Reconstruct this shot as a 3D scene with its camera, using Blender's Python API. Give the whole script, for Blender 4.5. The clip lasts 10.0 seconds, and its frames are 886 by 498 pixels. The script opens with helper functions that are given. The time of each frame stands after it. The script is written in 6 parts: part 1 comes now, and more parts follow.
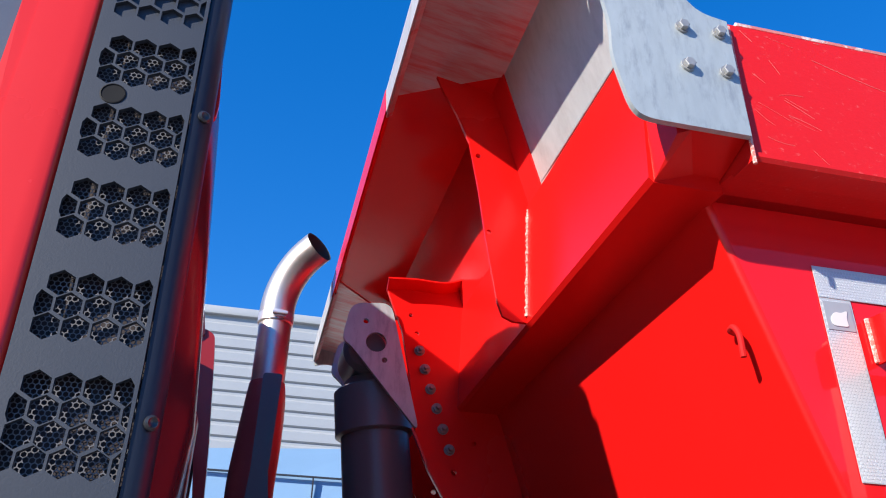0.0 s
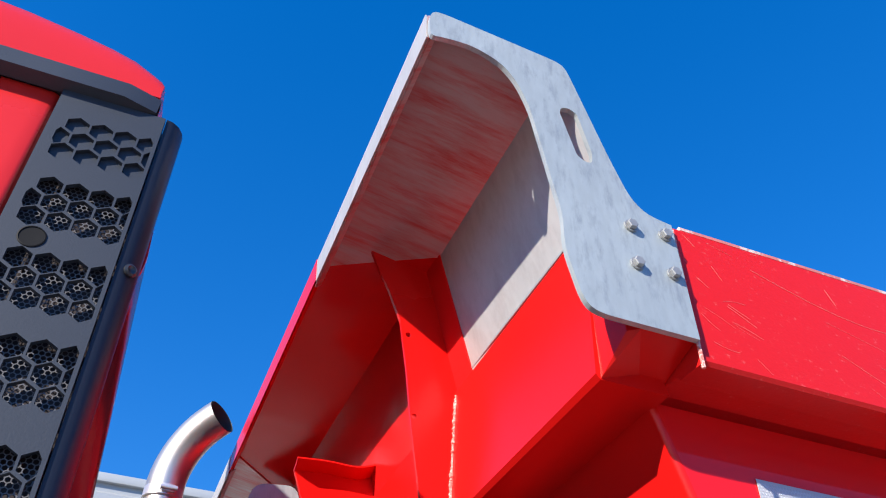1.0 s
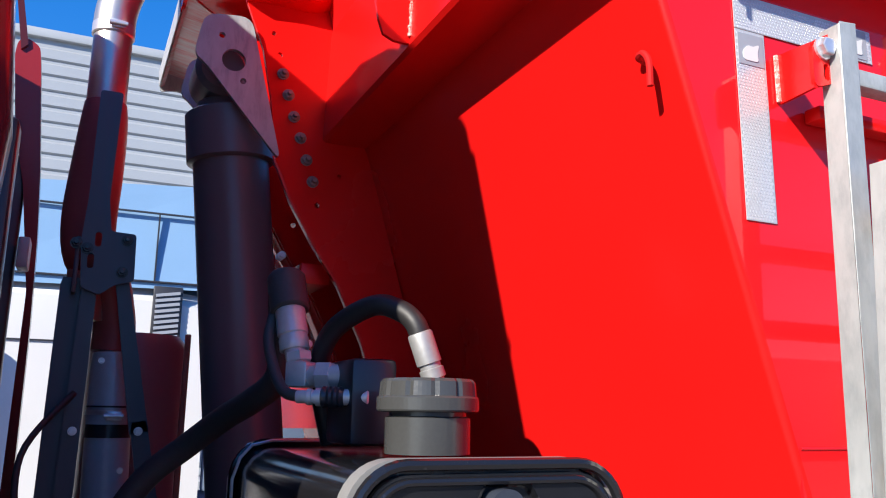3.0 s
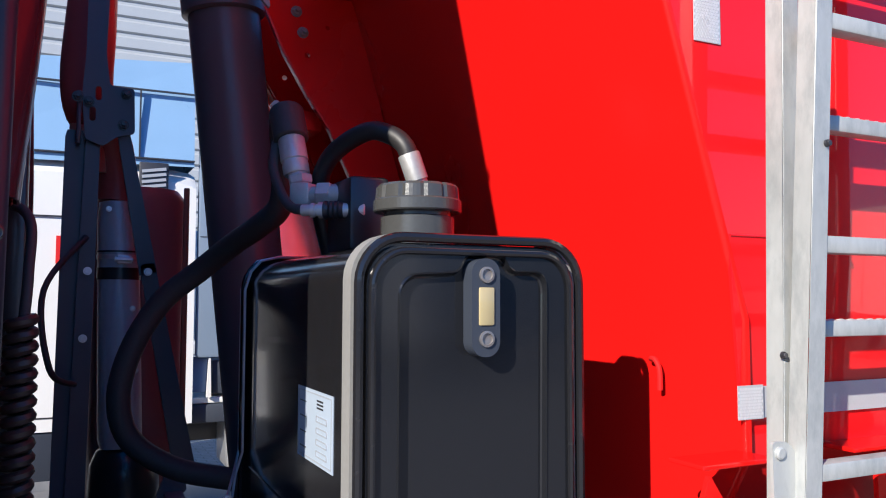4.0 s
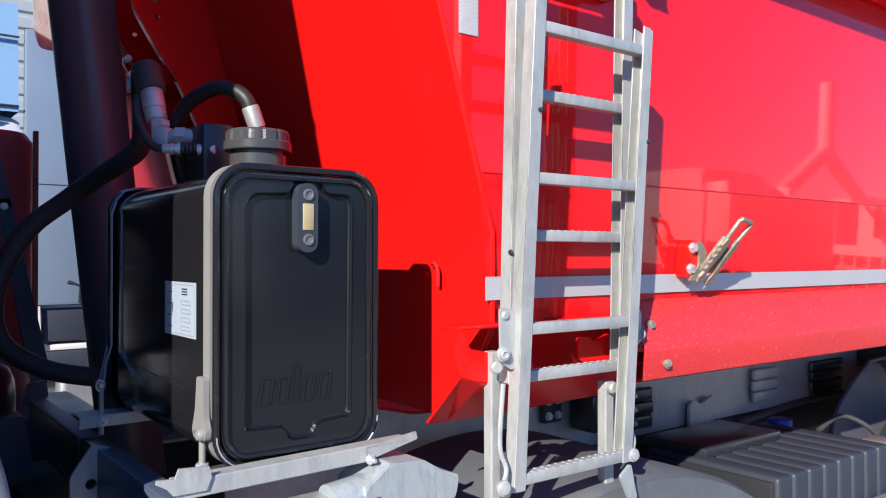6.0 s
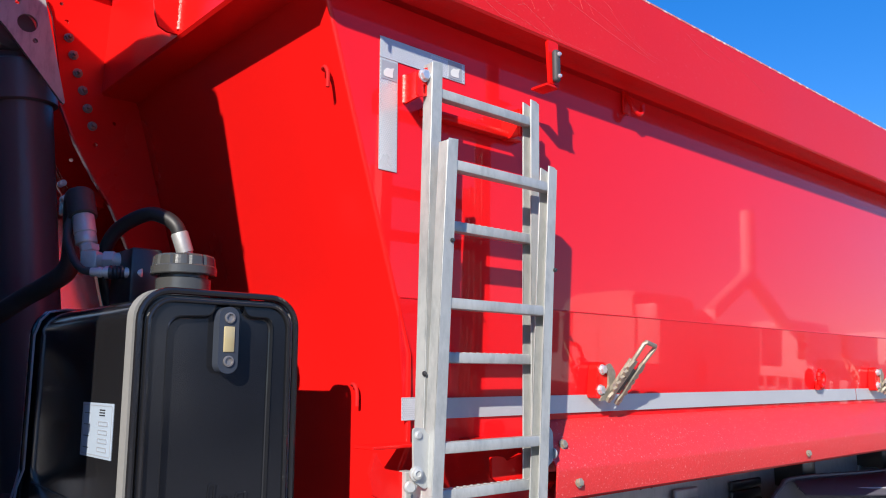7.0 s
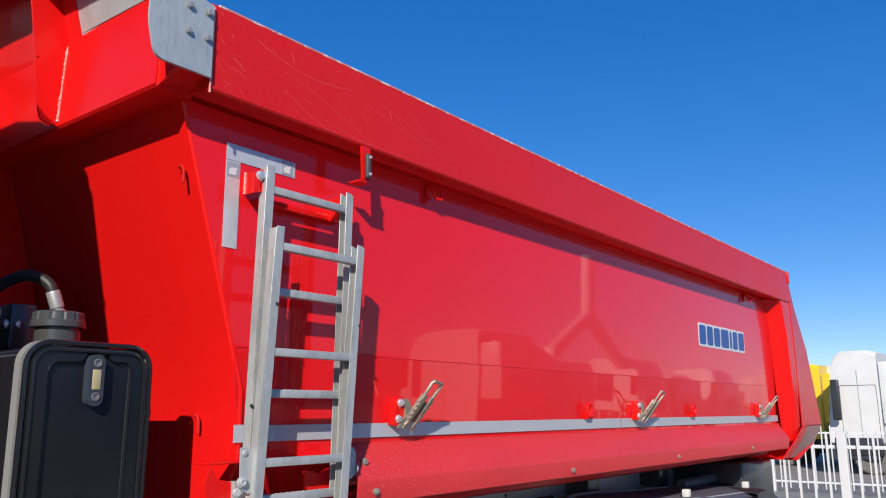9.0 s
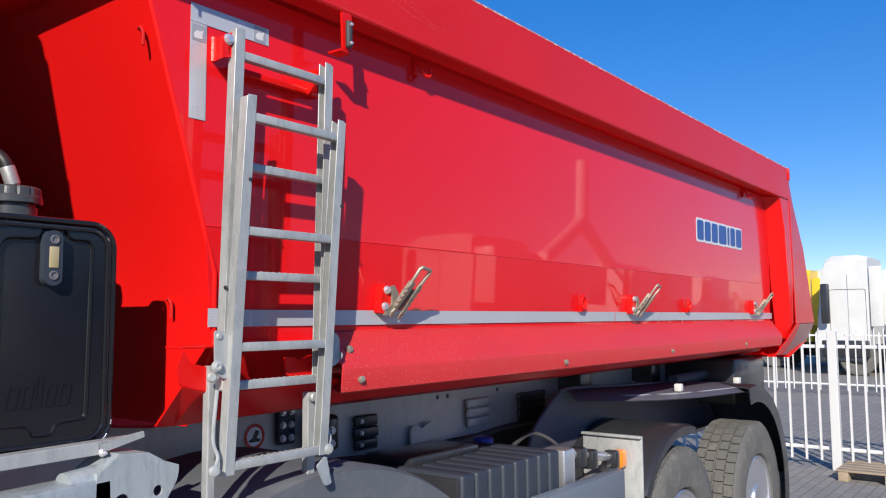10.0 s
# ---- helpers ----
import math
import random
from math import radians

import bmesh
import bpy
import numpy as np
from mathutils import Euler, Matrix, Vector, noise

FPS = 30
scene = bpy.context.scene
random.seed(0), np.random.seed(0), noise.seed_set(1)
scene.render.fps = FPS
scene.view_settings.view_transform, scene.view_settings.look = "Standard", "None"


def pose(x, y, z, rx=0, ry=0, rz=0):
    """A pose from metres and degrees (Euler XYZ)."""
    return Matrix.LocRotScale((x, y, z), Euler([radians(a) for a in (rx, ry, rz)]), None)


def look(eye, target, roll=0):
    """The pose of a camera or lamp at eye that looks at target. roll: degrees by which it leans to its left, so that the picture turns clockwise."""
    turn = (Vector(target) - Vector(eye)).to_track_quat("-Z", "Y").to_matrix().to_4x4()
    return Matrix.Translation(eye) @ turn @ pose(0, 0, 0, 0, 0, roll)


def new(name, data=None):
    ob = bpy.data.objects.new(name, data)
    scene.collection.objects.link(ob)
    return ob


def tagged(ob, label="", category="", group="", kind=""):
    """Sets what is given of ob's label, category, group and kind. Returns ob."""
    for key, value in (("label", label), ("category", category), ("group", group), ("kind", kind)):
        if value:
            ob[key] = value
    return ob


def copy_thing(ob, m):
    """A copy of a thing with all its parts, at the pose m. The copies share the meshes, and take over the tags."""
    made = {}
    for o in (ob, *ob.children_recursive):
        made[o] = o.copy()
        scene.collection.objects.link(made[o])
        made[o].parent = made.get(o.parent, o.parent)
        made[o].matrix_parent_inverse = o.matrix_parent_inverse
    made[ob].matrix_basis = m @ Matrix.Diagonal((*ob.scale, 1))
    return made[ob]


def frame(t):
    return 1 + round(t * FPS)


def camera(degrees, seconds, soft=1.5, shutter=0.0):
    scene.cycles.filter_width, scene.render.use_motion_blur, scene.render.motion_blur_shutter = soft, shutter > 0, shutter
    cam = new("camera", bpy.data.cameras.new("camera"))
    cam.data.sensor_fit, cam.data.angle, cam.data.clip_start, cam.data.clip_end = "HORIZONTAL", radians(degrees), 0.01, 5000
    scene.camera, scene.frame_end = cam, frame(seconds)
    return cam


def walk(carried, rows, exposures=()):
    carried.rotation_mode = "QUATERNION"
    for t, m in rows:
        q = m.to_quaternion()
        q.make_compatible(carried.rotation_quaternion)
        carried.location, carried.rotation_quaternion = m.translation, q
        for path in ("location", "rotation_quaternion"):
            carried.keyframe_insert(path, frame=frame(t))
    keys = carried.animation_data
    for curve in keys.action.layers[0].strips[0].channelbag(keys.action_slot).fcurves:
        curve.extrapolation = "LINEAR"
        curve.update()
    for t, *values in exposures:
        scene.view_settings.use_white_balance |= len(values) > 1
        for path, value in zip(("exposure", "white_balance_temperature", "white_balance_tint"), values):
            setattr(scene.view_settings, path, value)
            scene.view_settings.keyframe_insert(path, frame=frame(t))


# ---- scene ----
cam = camera(58.2, 10.0, 1.1)
PATH = [
    (0, (0.096, 0.128, 2.059), (0.487, 1.829, 3.036), 1.2),
    (0.5, (0.045, 0.149, 2.085), (0.403, 1.644, 3.365), 2.1),
    (1, (0.062, 0.188, 2.099), (0.59, 1.577, 3.438), 1.3),
    (1.5, (0.086, 0.234, 2.099), (0.663, 1.625, 3.415), 1.0),
    (2, (0.102, 0.268, 2.088), (0.765, 1.794, 3.198), 0.8),
    (2.5, (0.103, 0.281, 2.075), (0.854, 1.969, 2.843), 0.8),
    (3, (0.103, 0.275, 2.058), (0.909, 2.059, 2.466), 0.8),
    (3.2, (0.08, 0.261, 2.047), (0.913, 2.059, 2.322), 0.5),
    (4.3, (0.028, 0.063, 1.87), (0.892, 1.864, 1.977), 0.1),
    (4.5, (0.018, -0.002, 1.834), (0.877, 1.802, 1.916), 0.1),
    (5, (-0.026, -0.112, 1.81), (0.839, 1.691, 1.832), 0.1),
    (5.5, (-0.105, -0.188, 1.829), (0.836, 1.577, 1.845), 0.1),
    (6, (-0.155, -0.261, 1.849), (1.058, 1.329, 1.867), 0.0),
    (6.2, (-0.156, -0.284, 1.849), (1.132, 1.244, 1.922), 0.1),
    (7.3, (-0.203, -0.426, 1.85), (1.119, 1.028, 2.22), 0.1),
    (7.5, (-0.222, -0.487, 1.842), (1.144, 0.924, 2.221), -0.3),
    (8, (-0.279, -0.69, 1.837), (1.182, 0.615, 2.239), -0.8),
    (8.5, (-0.4, -0.807, 1.836), (1.127, 0.417, 2.248), -0.6),
    (9, (-0.51, -0.858, 1.836), (1.034, 0.348, 2.239), -0.3),
    (9.5, (-0.485, -0.842, 1.83), (1.074, 0.351, 2.212), -0.3),
    (10, (-0.363, -0.767, 1.774), (1.215, 0.449, 1.949), -0.4),
]
walk(cam, [(t, look(eye, target, roll)) for t, eye, target, roll in PATH],
     exposures=[(0.0, 0.78), (5.5, 0.73), (7.5, 0.44), (9.0, 0.10), (9.5, 0.15), (10.0, 0.22)])

# ---- world, sun and exposure ----
SUN_FROM = Vector((-0.18, -0.115, 0.113)).normalized()
world = bpy.data.worlds.new("world")
scene.world = world
world.use_nodes = True
wn = world.node_tree
sky = wn.nodes.new("ShaderNodeTexSky")
sky.sky_type, sky.sun_disc = "NISHITA", False
sky.sun_elevation = math.asin(SUN_FROM.z)
sky.sun_rotation = math.atan2(SUN_FROM.x, SUN_FROM.y)
sky.altitude, sky.air_density, sky.dust_density, sky.ozone_density = 0, 0.75, 0.0, 4.0
bg = wn.nodes["Background"]
bg.inputs["Strength"].default_value = 0.250
even = wn.nodes.new("ShaderNodeGamma")
even.inputs["Gamma"].default_value = 0.62
vivid = wn.nodes.new("ShaderNodeHueSaturation")
vivid.inputs["Saturation"].default_value, vivid.inputs["Hue"].default_value = 1.67, 0.516
wn.links.new(sky.outputs[0], even.inputs["Color"])
wn.links.new(even.outputs[0], vivid.inputs["Color"])
wn.links.new(vivid.outputs[0], bg.inputs["Color"])
sun = new("sun", bpy.data.lights.new("sun", "SUN"))
sun.data.energy, sun.data.angle, sun.data.color = 5.0, radians(0.55), (1.0, 0.93, 0.83)
sun.matrix_world = look(SUN_FROM * 40, (0, 0, 0))


# ---- materials ----
def mat(name, color, rough=0.5, metal=0.0, grain=0.06, scale=60.0, stain=0.10, stain_scale=3.0, bump=0.02, coat=0.0, spec=0.5,
        streak=1.0, rough_var=0.08, coat_rough=0.04, dirt=None, dirt_amount=0.0, dirt_scale=None, dirt_from=0.52, dirt_to=0.72, stretch=None):
    """A surface with variation at two scales: fine grain and broad stains, with a little relief."""
    m = bpy.data.materials.new(name)
    m.use_nodes = True
    nt = m.node_tree
    p = nt.nodes["Principled BSDF"]
    p.inputs["Metallic"].default_value = metal
    p.inputs["Specular IOR Level"].default_value = spec
    p.inputs["Coat Weight"].default_value = coat
    p.inputs["Coat Roughness"].default_value = coat_rough
    co = nt.nodes.new("ShaderNodeTexCoord")
    mp = nt.nodes.new("ShaderNodeMapping")
    mp.inputs["Scale"].default_value = stretch or (1, 1, streak)
    nt.links.new(co.outputs["Object"], mp.inputs["Vector"])
    fine, broad = nt.nodes.new("ShaderNodeTexNoise"), nt.nodes.new("ShaderNodeTexNoise")
    fine.inputs["Scale"].default_value, fine.inputs["Detail"].default_value = scale, 5
    broad.inputs["Scale"].default_value, broad.inputs["Detail"].default_value = stain_scale, 6
    for n in (fine, broad):
        nt.links.new(mp.outputs[0], n.inputs["Vector"])
    hsv = nt.nodes.new("ShaderNodeHueSaturation")
    hsv.inputs["Color"].default_value = (*color, 1)
    add = nt.nodes.new("ShaderNodeMath")
    add.operation = "MULTIPLY_ADD"
    add.inputs[1].default_value, add.inputs[2].default_value = 2 * grain, 1 - grain - stain
    nt.links.new(fine.outputs[0], add.inputs[0])
    add2 = nt.nodes.new("ShaderNodeMath")
    add2.operation = "MULTIPLY_ADD"
    add2.inputs[1].default_value = 2 * stain
    nt.links.new(broad.outputs[0], add2.inputs[0])
    nt.links.new(add.outputs[0], add2.inputs[2])
    nt.links.new(add2.outputs[0], hsv.inputs["Value"])
    out = hsv.outputs[0]
    if dirt:
        spots = nt.nodes.new("ShaderNodeTexNoise")
        spots.inputs["Scale"].default_value, spots.inputs["Detail"].default_value = dirt_scale or stain_scale * 2.3, 8
        spots.inputs["Roughness"].default_value = 0.7
        nt.links.new(mp.outputs[0], spots.inputs["Vector"])
        ramp = nt.nodes.new("ShaderNodeValToRGB")
        ramp.color_ramp.elements[0].position, ramp.color_ramp.elements[1].position = dirt_from, dirt_to
        ramp.color_ramp.elements[1].color = (dirt_amount,) * 3 + (1,)
        nt.links.new(spots.outputs[0], ramp.inputs[0])
        mix = nt.nodes.new("ShaderNodeMix")
        mix.data_type = "RGBA"
        mix.inputs["B"].default_value = (*dirt, 1)
        for s in mix.inputs:
            if s.name == "Factor" and s.type == "VALUE":
                nt.links.new(ramp.outputs[0], s)
            if s.name == "A" and s.type == "RGBA":
                nt.links.new(out, s)
            if s.name == "B" and s.type == "RGBA":
                s.default_value = (*dirt, 1)
        out = [s for s in mix.outputs if s.type == "RGBA"][0]
    nt.links.new(out, p.inputs["Base Color"])
    r = nt.nodes.new("ShaderNodeMath")
    r.operation = "MULTIPLY_ADD"
    r.inputs[1].default_value, r.inputs[2].default_value = 2 * rough_var, max(0.01, rough - rough_var)
    nt.links.new(broad.outputs[0], r.inputs[0])
    nt.links.new(r.outputs[0], p.inputs["Roughness"])
    if bump:
        b = nt.nodes.new("ShaderNodeBump")
        b.inputs["Strength"].default_value, b.inputs["Distance"].default_value = bump, 0.01
        nt.links.new(fine.outputs[0], b.inputs["Height"])
        nt.links.new(b.outputs[0], p.inputs["Normal"])
    return m


RED = mat("red_paint", (0.70, 0.008, 0.007), 0.26, grain=0.01, stain=0.03, scale=300, bump=0.004, coat=0.0, spec=0.27, rough_var=0.05, stain_scale=1.2)
RED_SIDE = mat("red_side_paint", (0.75, 0.009, 0.012), 0.30, grain=0.01, stain=0.05, scale=2.2, stain_scale=1.5, bump=0.03, coat=0.6, coat_rough=0.025, rough_var=0.06,
               dirt=(0.70, 0.16, 0.14), dirt_amount=0.5, dirt_scale=110, dirt_from=0.70, dirt_to=0.74, spec=0.12)
RED_WAVY = mat("red_paint_on_wavy_sheet", (0.70, 0.010, 0.010), 0.18, grain=0.01, stain=0.04, scale=4.5, stain_scale=2, bump=0.35, coat=0.0, rough_var=0.04, spec=0.13)
RED_WORN = mat("worn_red_paint", (0.64, 0.012, 0.012), 0.36, grain=0.06, stain=0.06, scale=160, stain_scale=2.0, bump=0.04, coat=0.0,
               dirt=(0.74, 0.20, 0.18), dirt_amount=0.40, dirt_scale=85, dirt_from=0.60, dirt_to=0.70, streak=1.6, spec=0.26)
RED_DUST = mat("dusty_red_paint", (0.64, 0.030, 0.030), 0.45, grain=0.14, scale=140, stain=0.10, stain_scale=4.0, bump=0.12,
               dirt=(0.82, 0.46, 0.42), dirt_amount=0.7, dirt_scale=175, dirt_from=0.60, dirt_to=0.67)
CAB_RED = mat("cab_red_paint", (0.62, 0.022, 0.019), 0.26, grain=0.01, stain=0.04, scale=200, bump=0.004, coat=0.08, spec=0.4)
GALV_WING = mat("galvanised_sheet_with_red_overspray", (0.58, 0.53, 0.52), 0.36, 0.25, grain=0.08, scale=60, stain=0.12, stain_scale=5, bump=0.03, streak=1.0,
                dirt=(0.58, 0.07, 0.06), dirt_amount=0.85, dirt_scale=9, dirt_from=0.42, dirt_to=0.66, stretch=(0.45, 3.2, 0.8))
GALV_LADDER = mat("galvanised_ladder_steel", (0.44, 0.45, 0.435), 0.48, 0.30, grain=0.14, scale=70, stain=0.20, stain_scale=9, bump=0.04, streak=0.4, rough_var=0.12,
           dirt=(0.26, 0.28, 0.28), dirt_amount=0.7, dirt_scale=30, dirt_from=0.47, dirt_to=0.70)
GALV = mat("galvanised_steel", (0.42, 0.465, 0.475), 0.50, 0.35, grain=0.14, scale=90, stain=0.14, stain_scale=9, bump=0.05, streak=0.3, rough_var=0.12,
           dirt=(0.27, 0.30, 0.33), dirt_amount=0.75, dirt_scale=48, dirt_from=0.50, dirt_to=0.66)
GALV_IN = mat("weathered_galvanised_steel", (0.52, 0.51, 0.50), 0.42, 0.30, grain=0.10, scale=60, stain=0.14, stain_scale=5, bump=0.03, streak=0.4,
              dirt=(0.36, 0.33, 0.32), dirt_amount=0.5, dirt_scale=22, dirt_from=0.48, dirt_to=0.70)
STEEL = mat("brushed_stainless_steel", (0.62, 0.58, 0.54), 0.40, 0.9, grain=0.06, scale=80, stain=0.08, bump=0.01, streak=0.2)
PALE_STEEL = mat("pale_rolled_steel", (0.86, 0.83, 0.78), 0.20, 0.9, grain=0.08, scale=40, stain=0.12, bump=0.01, streak=0.2)
ZINC = mat("zinc_plated_steel", (0.74, 0.72, 0.74), 0.34, 0.70, grain=0.12, scale=120, stain=0.15, bump=0.02)
DARKZINC = mat("dark_zinc_bolt", (0.26, 0.24, 0.23), 0.45, 0.6, grain=0.15, scale=120, stain=0.2, bump=0.03)
BOLT_GREY = mat("weathered_zinc_bolt", (0.36, 0.36, 0.36), 0.5, 0.5, grain=0.15, scale=120, stain=0.2, bump=0.03)
BRASSY = mat("passivated_zinc", (0.33, 0.30, 0.235), 0.46, 0.45, grain=0.28, scale=90, stain=0.25, stain_scale=45, bump=0.04)
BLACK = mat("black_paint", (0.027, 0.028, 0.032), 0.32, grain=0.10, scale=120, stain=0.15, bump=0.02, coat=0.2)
RAM = mat("ram_black_coating", (0.105, 0.105, 0.118), 0.36, grain=0.06, scale=180, stain=0.12, bump=0.02)
TANK = mat("gloss_black_steel", (0.013, 0.013, 0.015), 0.13, grain=0.10, scale=160, stain=0.15, bump=0.006, coat=0.15, spec=0.5, rough_var=0.05, dirt=(0.09, 0.088, 0.085), dirt_amount=0.35, dirt_scale=40, dirt_from=0.60, dirt_to=0.75)
TANK_FACE = mat("satin_black_steel", (0.0105, 0.0112, 0.0138), 0.15, grain=0.08, scale=260, stain=0.12, bump=0.004, spec=0.55, rough_var=0.07, dirt=(0.16, 0.155, 0.15), dirt_amount=0.6, dirt_scale=75, dirt_from=0.69, dirt_to=0.72)
PLASTIC = mat("dark_grey_plastic", (0.034, 0.041, 0.056), 0.47, spec=0.38, grain=0.10, scale=400, stain=0.08, bump=0.05)
FENDER = mat("grey_fender_plastic", (0.105, 0.116, 0.130), 0.55, grain=0.10, scale=350, stain=0.12, bump=0.06, dirt=(0.25, 0.25, 0.25), dirt_amount=0.3)
NAVY = mat("blue_black_plastic", (0.072, 0.085, 0.120), 0.33, grain=0.06, scale=300, stain=0.06, bump=0.02)
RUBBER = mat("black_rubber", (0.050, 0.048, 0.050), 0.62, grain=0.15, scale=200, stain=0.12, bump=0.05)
TYRE = mat("dusty_tyre_rubber", (0.12, 0.115, 0.105), 0.80, grain=0.2, scale=90, stain=0.2, stain_scale=5, bump=0.12, dirt=(0.24, 0.22, 0.19), dirt_amount=0.6)
STRAP = mat("grey_strap", (0.23, 0.225, 0.215), 0.50, grain=0.12, scale=150, stain=0.12, bump=0.05)
CAPGREY = mat("grey_cap_plastic", (0.055, 0.056, 0.055), 0.24, grain=0.1, scale=200, stain=0.1, bump=0.03)
TAPE = mat("silver_reflective_tape", (0.44, 0.46, 0.48), 0.30, 0.15, grain=0.06, scale=250, stain=0.08, bump=0.02)
TAPE_CELL = mat("reflective_tape_cells", (0.62, 0.63, 0.65), 0.28, 0.3, grain=0.1, scale=300, stain=0.1, bump=0.02)
WHITE = mat("white_paint", (0.64, 0.64, 0.63), 0.35, grain=0.03, scale=90, stain=0.06, bump=0.01, coat=0.2)
OFFWHITE = mat("dusty_white_paint", (0.62, 0.615, 0.59), 0.45, grain=0.04, scale=90, stain=0.10, bump=0.01)
BLUEPAINT = mat("light_blue_paint", (0.22, 0.37, 0.55), 0.30, grain=0.03, scale=90, stain=0.06, bump=0.01, coat=0.3)
YELLOW = mat("yellow_paint", (0.80, 0.52, 0.02), 0.35, grain=0.03, scale=90, stain=0.08, bump=0.01)
BLUE_INK = mat("blue_lettering", (0.010, 0.055, 0.26), 0.30, grain=0.03, scale=90, stain=0.05, bump=0.0)
RED_INK = mat("red_print", (0.60, 0.02, 0.02), 0.35, grain=0.03, stain=0.05, bump=0.0)
DARK_INK = mat("dark_print", (0.03, 0.03, 0.035), 0.4, grain=0.05, stain=0.05, bump=0.0)
GREY_INK = mat("grey_print", (0.30, 0.32, 0.36), 0.4, grain=0.05, stain=0.05, bump=0.0)
AMBER = mat("amber_lens", (0.95, 0.25, 0.01), 0.2, grain=0.04, stain=0.06, bump=0.01, coat=0.4)
WELD = mat("bare_weld_bead", (0.66, 0.16, 0.13), 0.5, 0.0, grain=0.2, scale=220, stain=0.2, bump=0.3, dirt=(0.80, 0.62, 0.56), dirt_amount=0.7, dirt_scale=260, dirt_from=0.48, dirt_to=0.55)
ALU = mat("aluminium_wheel", (0.66, 0.67, 0.69), 0.34, 0.85, grain=0.06, scale=90, stain=0.10, bump=0.02)
CLAD = mat("grey_corrugated_cladding", (0.38, 0.40, 0.42), 0.45, 0.2, grain=0.04, scale=30, stain=0.06, stain_scale=0.6, bump=0.01)
GLASS_DARK = mat("dark_window_glass", (0.030, 0.045, 0.060), 0.06, grain=0.02, stain=0.04, bump=0.0, coat=0.5, spec=0.8, rough_var=0.01)
GLASS_BLUE = mat("tinted_windscreen", (0.04, 0.09, 0.16), 0.06, grain=0.02, stain=0.04, bump=0.0, coat=0.6, spec=0.8, rough_var=0.01)
WOOD = mat("weathered_wood", (0.34, 0.26, 0.18), 0.75, grain=0.18, scale=25, stain=0.2, bump=0.08, streak=4)
# The bearer's blue shade is put into this colour.
BEAM_BLUE = mat("shaded_blue_grey", (0.070, 0.095, 0.150), 0.36, grain=0.08, stain=0.12, bump=0.02)
BEAM_DUSTY = mat("dusty_violet_grey_paint", (0.15, 0.145, 0.18), 0.5, grain=0.12, scale=120, stain=0.2, stain_scale=12, bump=0.05)
FITTING = mat("dull_zinc_fitting", (0.62, 0.58, 0.57), 0.36, 0.25, grain=0.10, scale=120, stain=0.15, bump=0.02)
LENS = mat("yellowed_sight_glass", (0.42, 0.34, 0.18), 0.18, grain=0.05, stain=0.1, bump=0.0, coat=0.5)


def ground_material():
    """Grey block paving with sanded joints, and worn asphalt stains."""
    m = mat("grey_paving", (0.27, 0.255, 0.235), 0.85, grain=0.15, scale=25, stain=0.22, stain_scale=0.35, bump=0.1)
    nt = m.node_tree
    p = nt.nodes["Principled BSDF"]
    brick = nt.nodes.new("ShaderNodeTexBrick")
    brick.inputs["Scale"].default_value = 1.0
    brick.inputs["Brick Width"].default_value, brick.inputs["Row Height"].default_value = 0.21, 0.105
    brick.inputs["Mortar Size"].default_value = 0.006
    brick.inputs["Color1"].default_value, brick.inputs["Color2"].default_value = (1, 1, 1, 1), (0.82, 0.82, 0.82, 1)
    brick.inputs["Mortar"].default_value = (0.55, 0.52, 0.47, 1)
    co = nt.nodes.new("ShaderNodeTexCoord")
    nt.links.new(co.outputs["Object"], brick.inputs["Vector"])
    mul = nt.nodes.new("ShaderNodeVectorMath")
    mul.operation = "MULTIPLY"
    old = p.inputs["Base Color"].links[0].from_socket
    nt.links.new(old, mul.inputs[0])
    nt.links.new(brick.outputs[0], mul.inputs[1])
    nt.links.new(mul.outputs[0], p.inputs["Base Color"])
    return m


PAVING = ground_material()


# ---- building helpers ----
def finish(name, bm, material, smooth=False):
    me = bpy.data.meshes.new(name)
    bmesh.ops.recalc_face_normals(bm, faces=bm.faces)
    bm.to_mesh(me)
    bm.free()
    me.materials.append(material)
    if smooth:
        me.shade_smooth()
        me.set_sharp_from_angle(angle=radians(38))
    return me


def part(name, bm, material, parent, label="", smooth=True):
    """One mesh object, modelled in the world's coordinates, under a thing or a part."""
    ob = new(name, finish(name, bm, material, smooth))
    if parent is not None:
        ob.parent = parent
        if parent.type == "EMPTY":
            ob.matrix_parent_inverse = Matrix.Translation(-parent.location)
    if label:
        ob["label"] = label
    return ob


def thing(name, base, label, category, group="", kind=""):
    e = new(name)
    e.location = base
    e.empty_display_size = 0.2
    return tagged(e, label, category, group, kind)


def solo(name, bm, material, label, category, group="", kind="", smooth=True):
    return tagged(new(name, finish(name, bm, material, smooth)), label, category, group, kind)


def box(bm, x0, x1, y0, y1, z0, z1, r=0.0, seg=2, m=None):
    """A box with rounded edges, added to bm."""
    c = Matrix.Translation(((x0 + x1) / 2, (y0 + y1) / 2, (z0 + z1) / 2)) @ Matrix.Diagonal((abs(x1 - x0), abs(y1 - y0), abs(z1 - z0), 1))
    vs = bmesh.ops.create_cube(bm, size=1, matrix=c)["verts"]
    if r:
        es = list({e for v in vs for e in v.link_edges})
        out = bmesh.ops.bevel(bm, geom=es, offset=r, segments=seg, profile=0.5, affect="EDGES")
        vs = list({v for f in out["faces"] for v in f.verts} | {v for v in vs if v.is_valid})
    if m is not None:
        bmesh.ops.transform(bm, matrix=m, verts=vs)
    return bm


def boxed(*a, **k):
    return box(bmesh.new(), *a, **k)


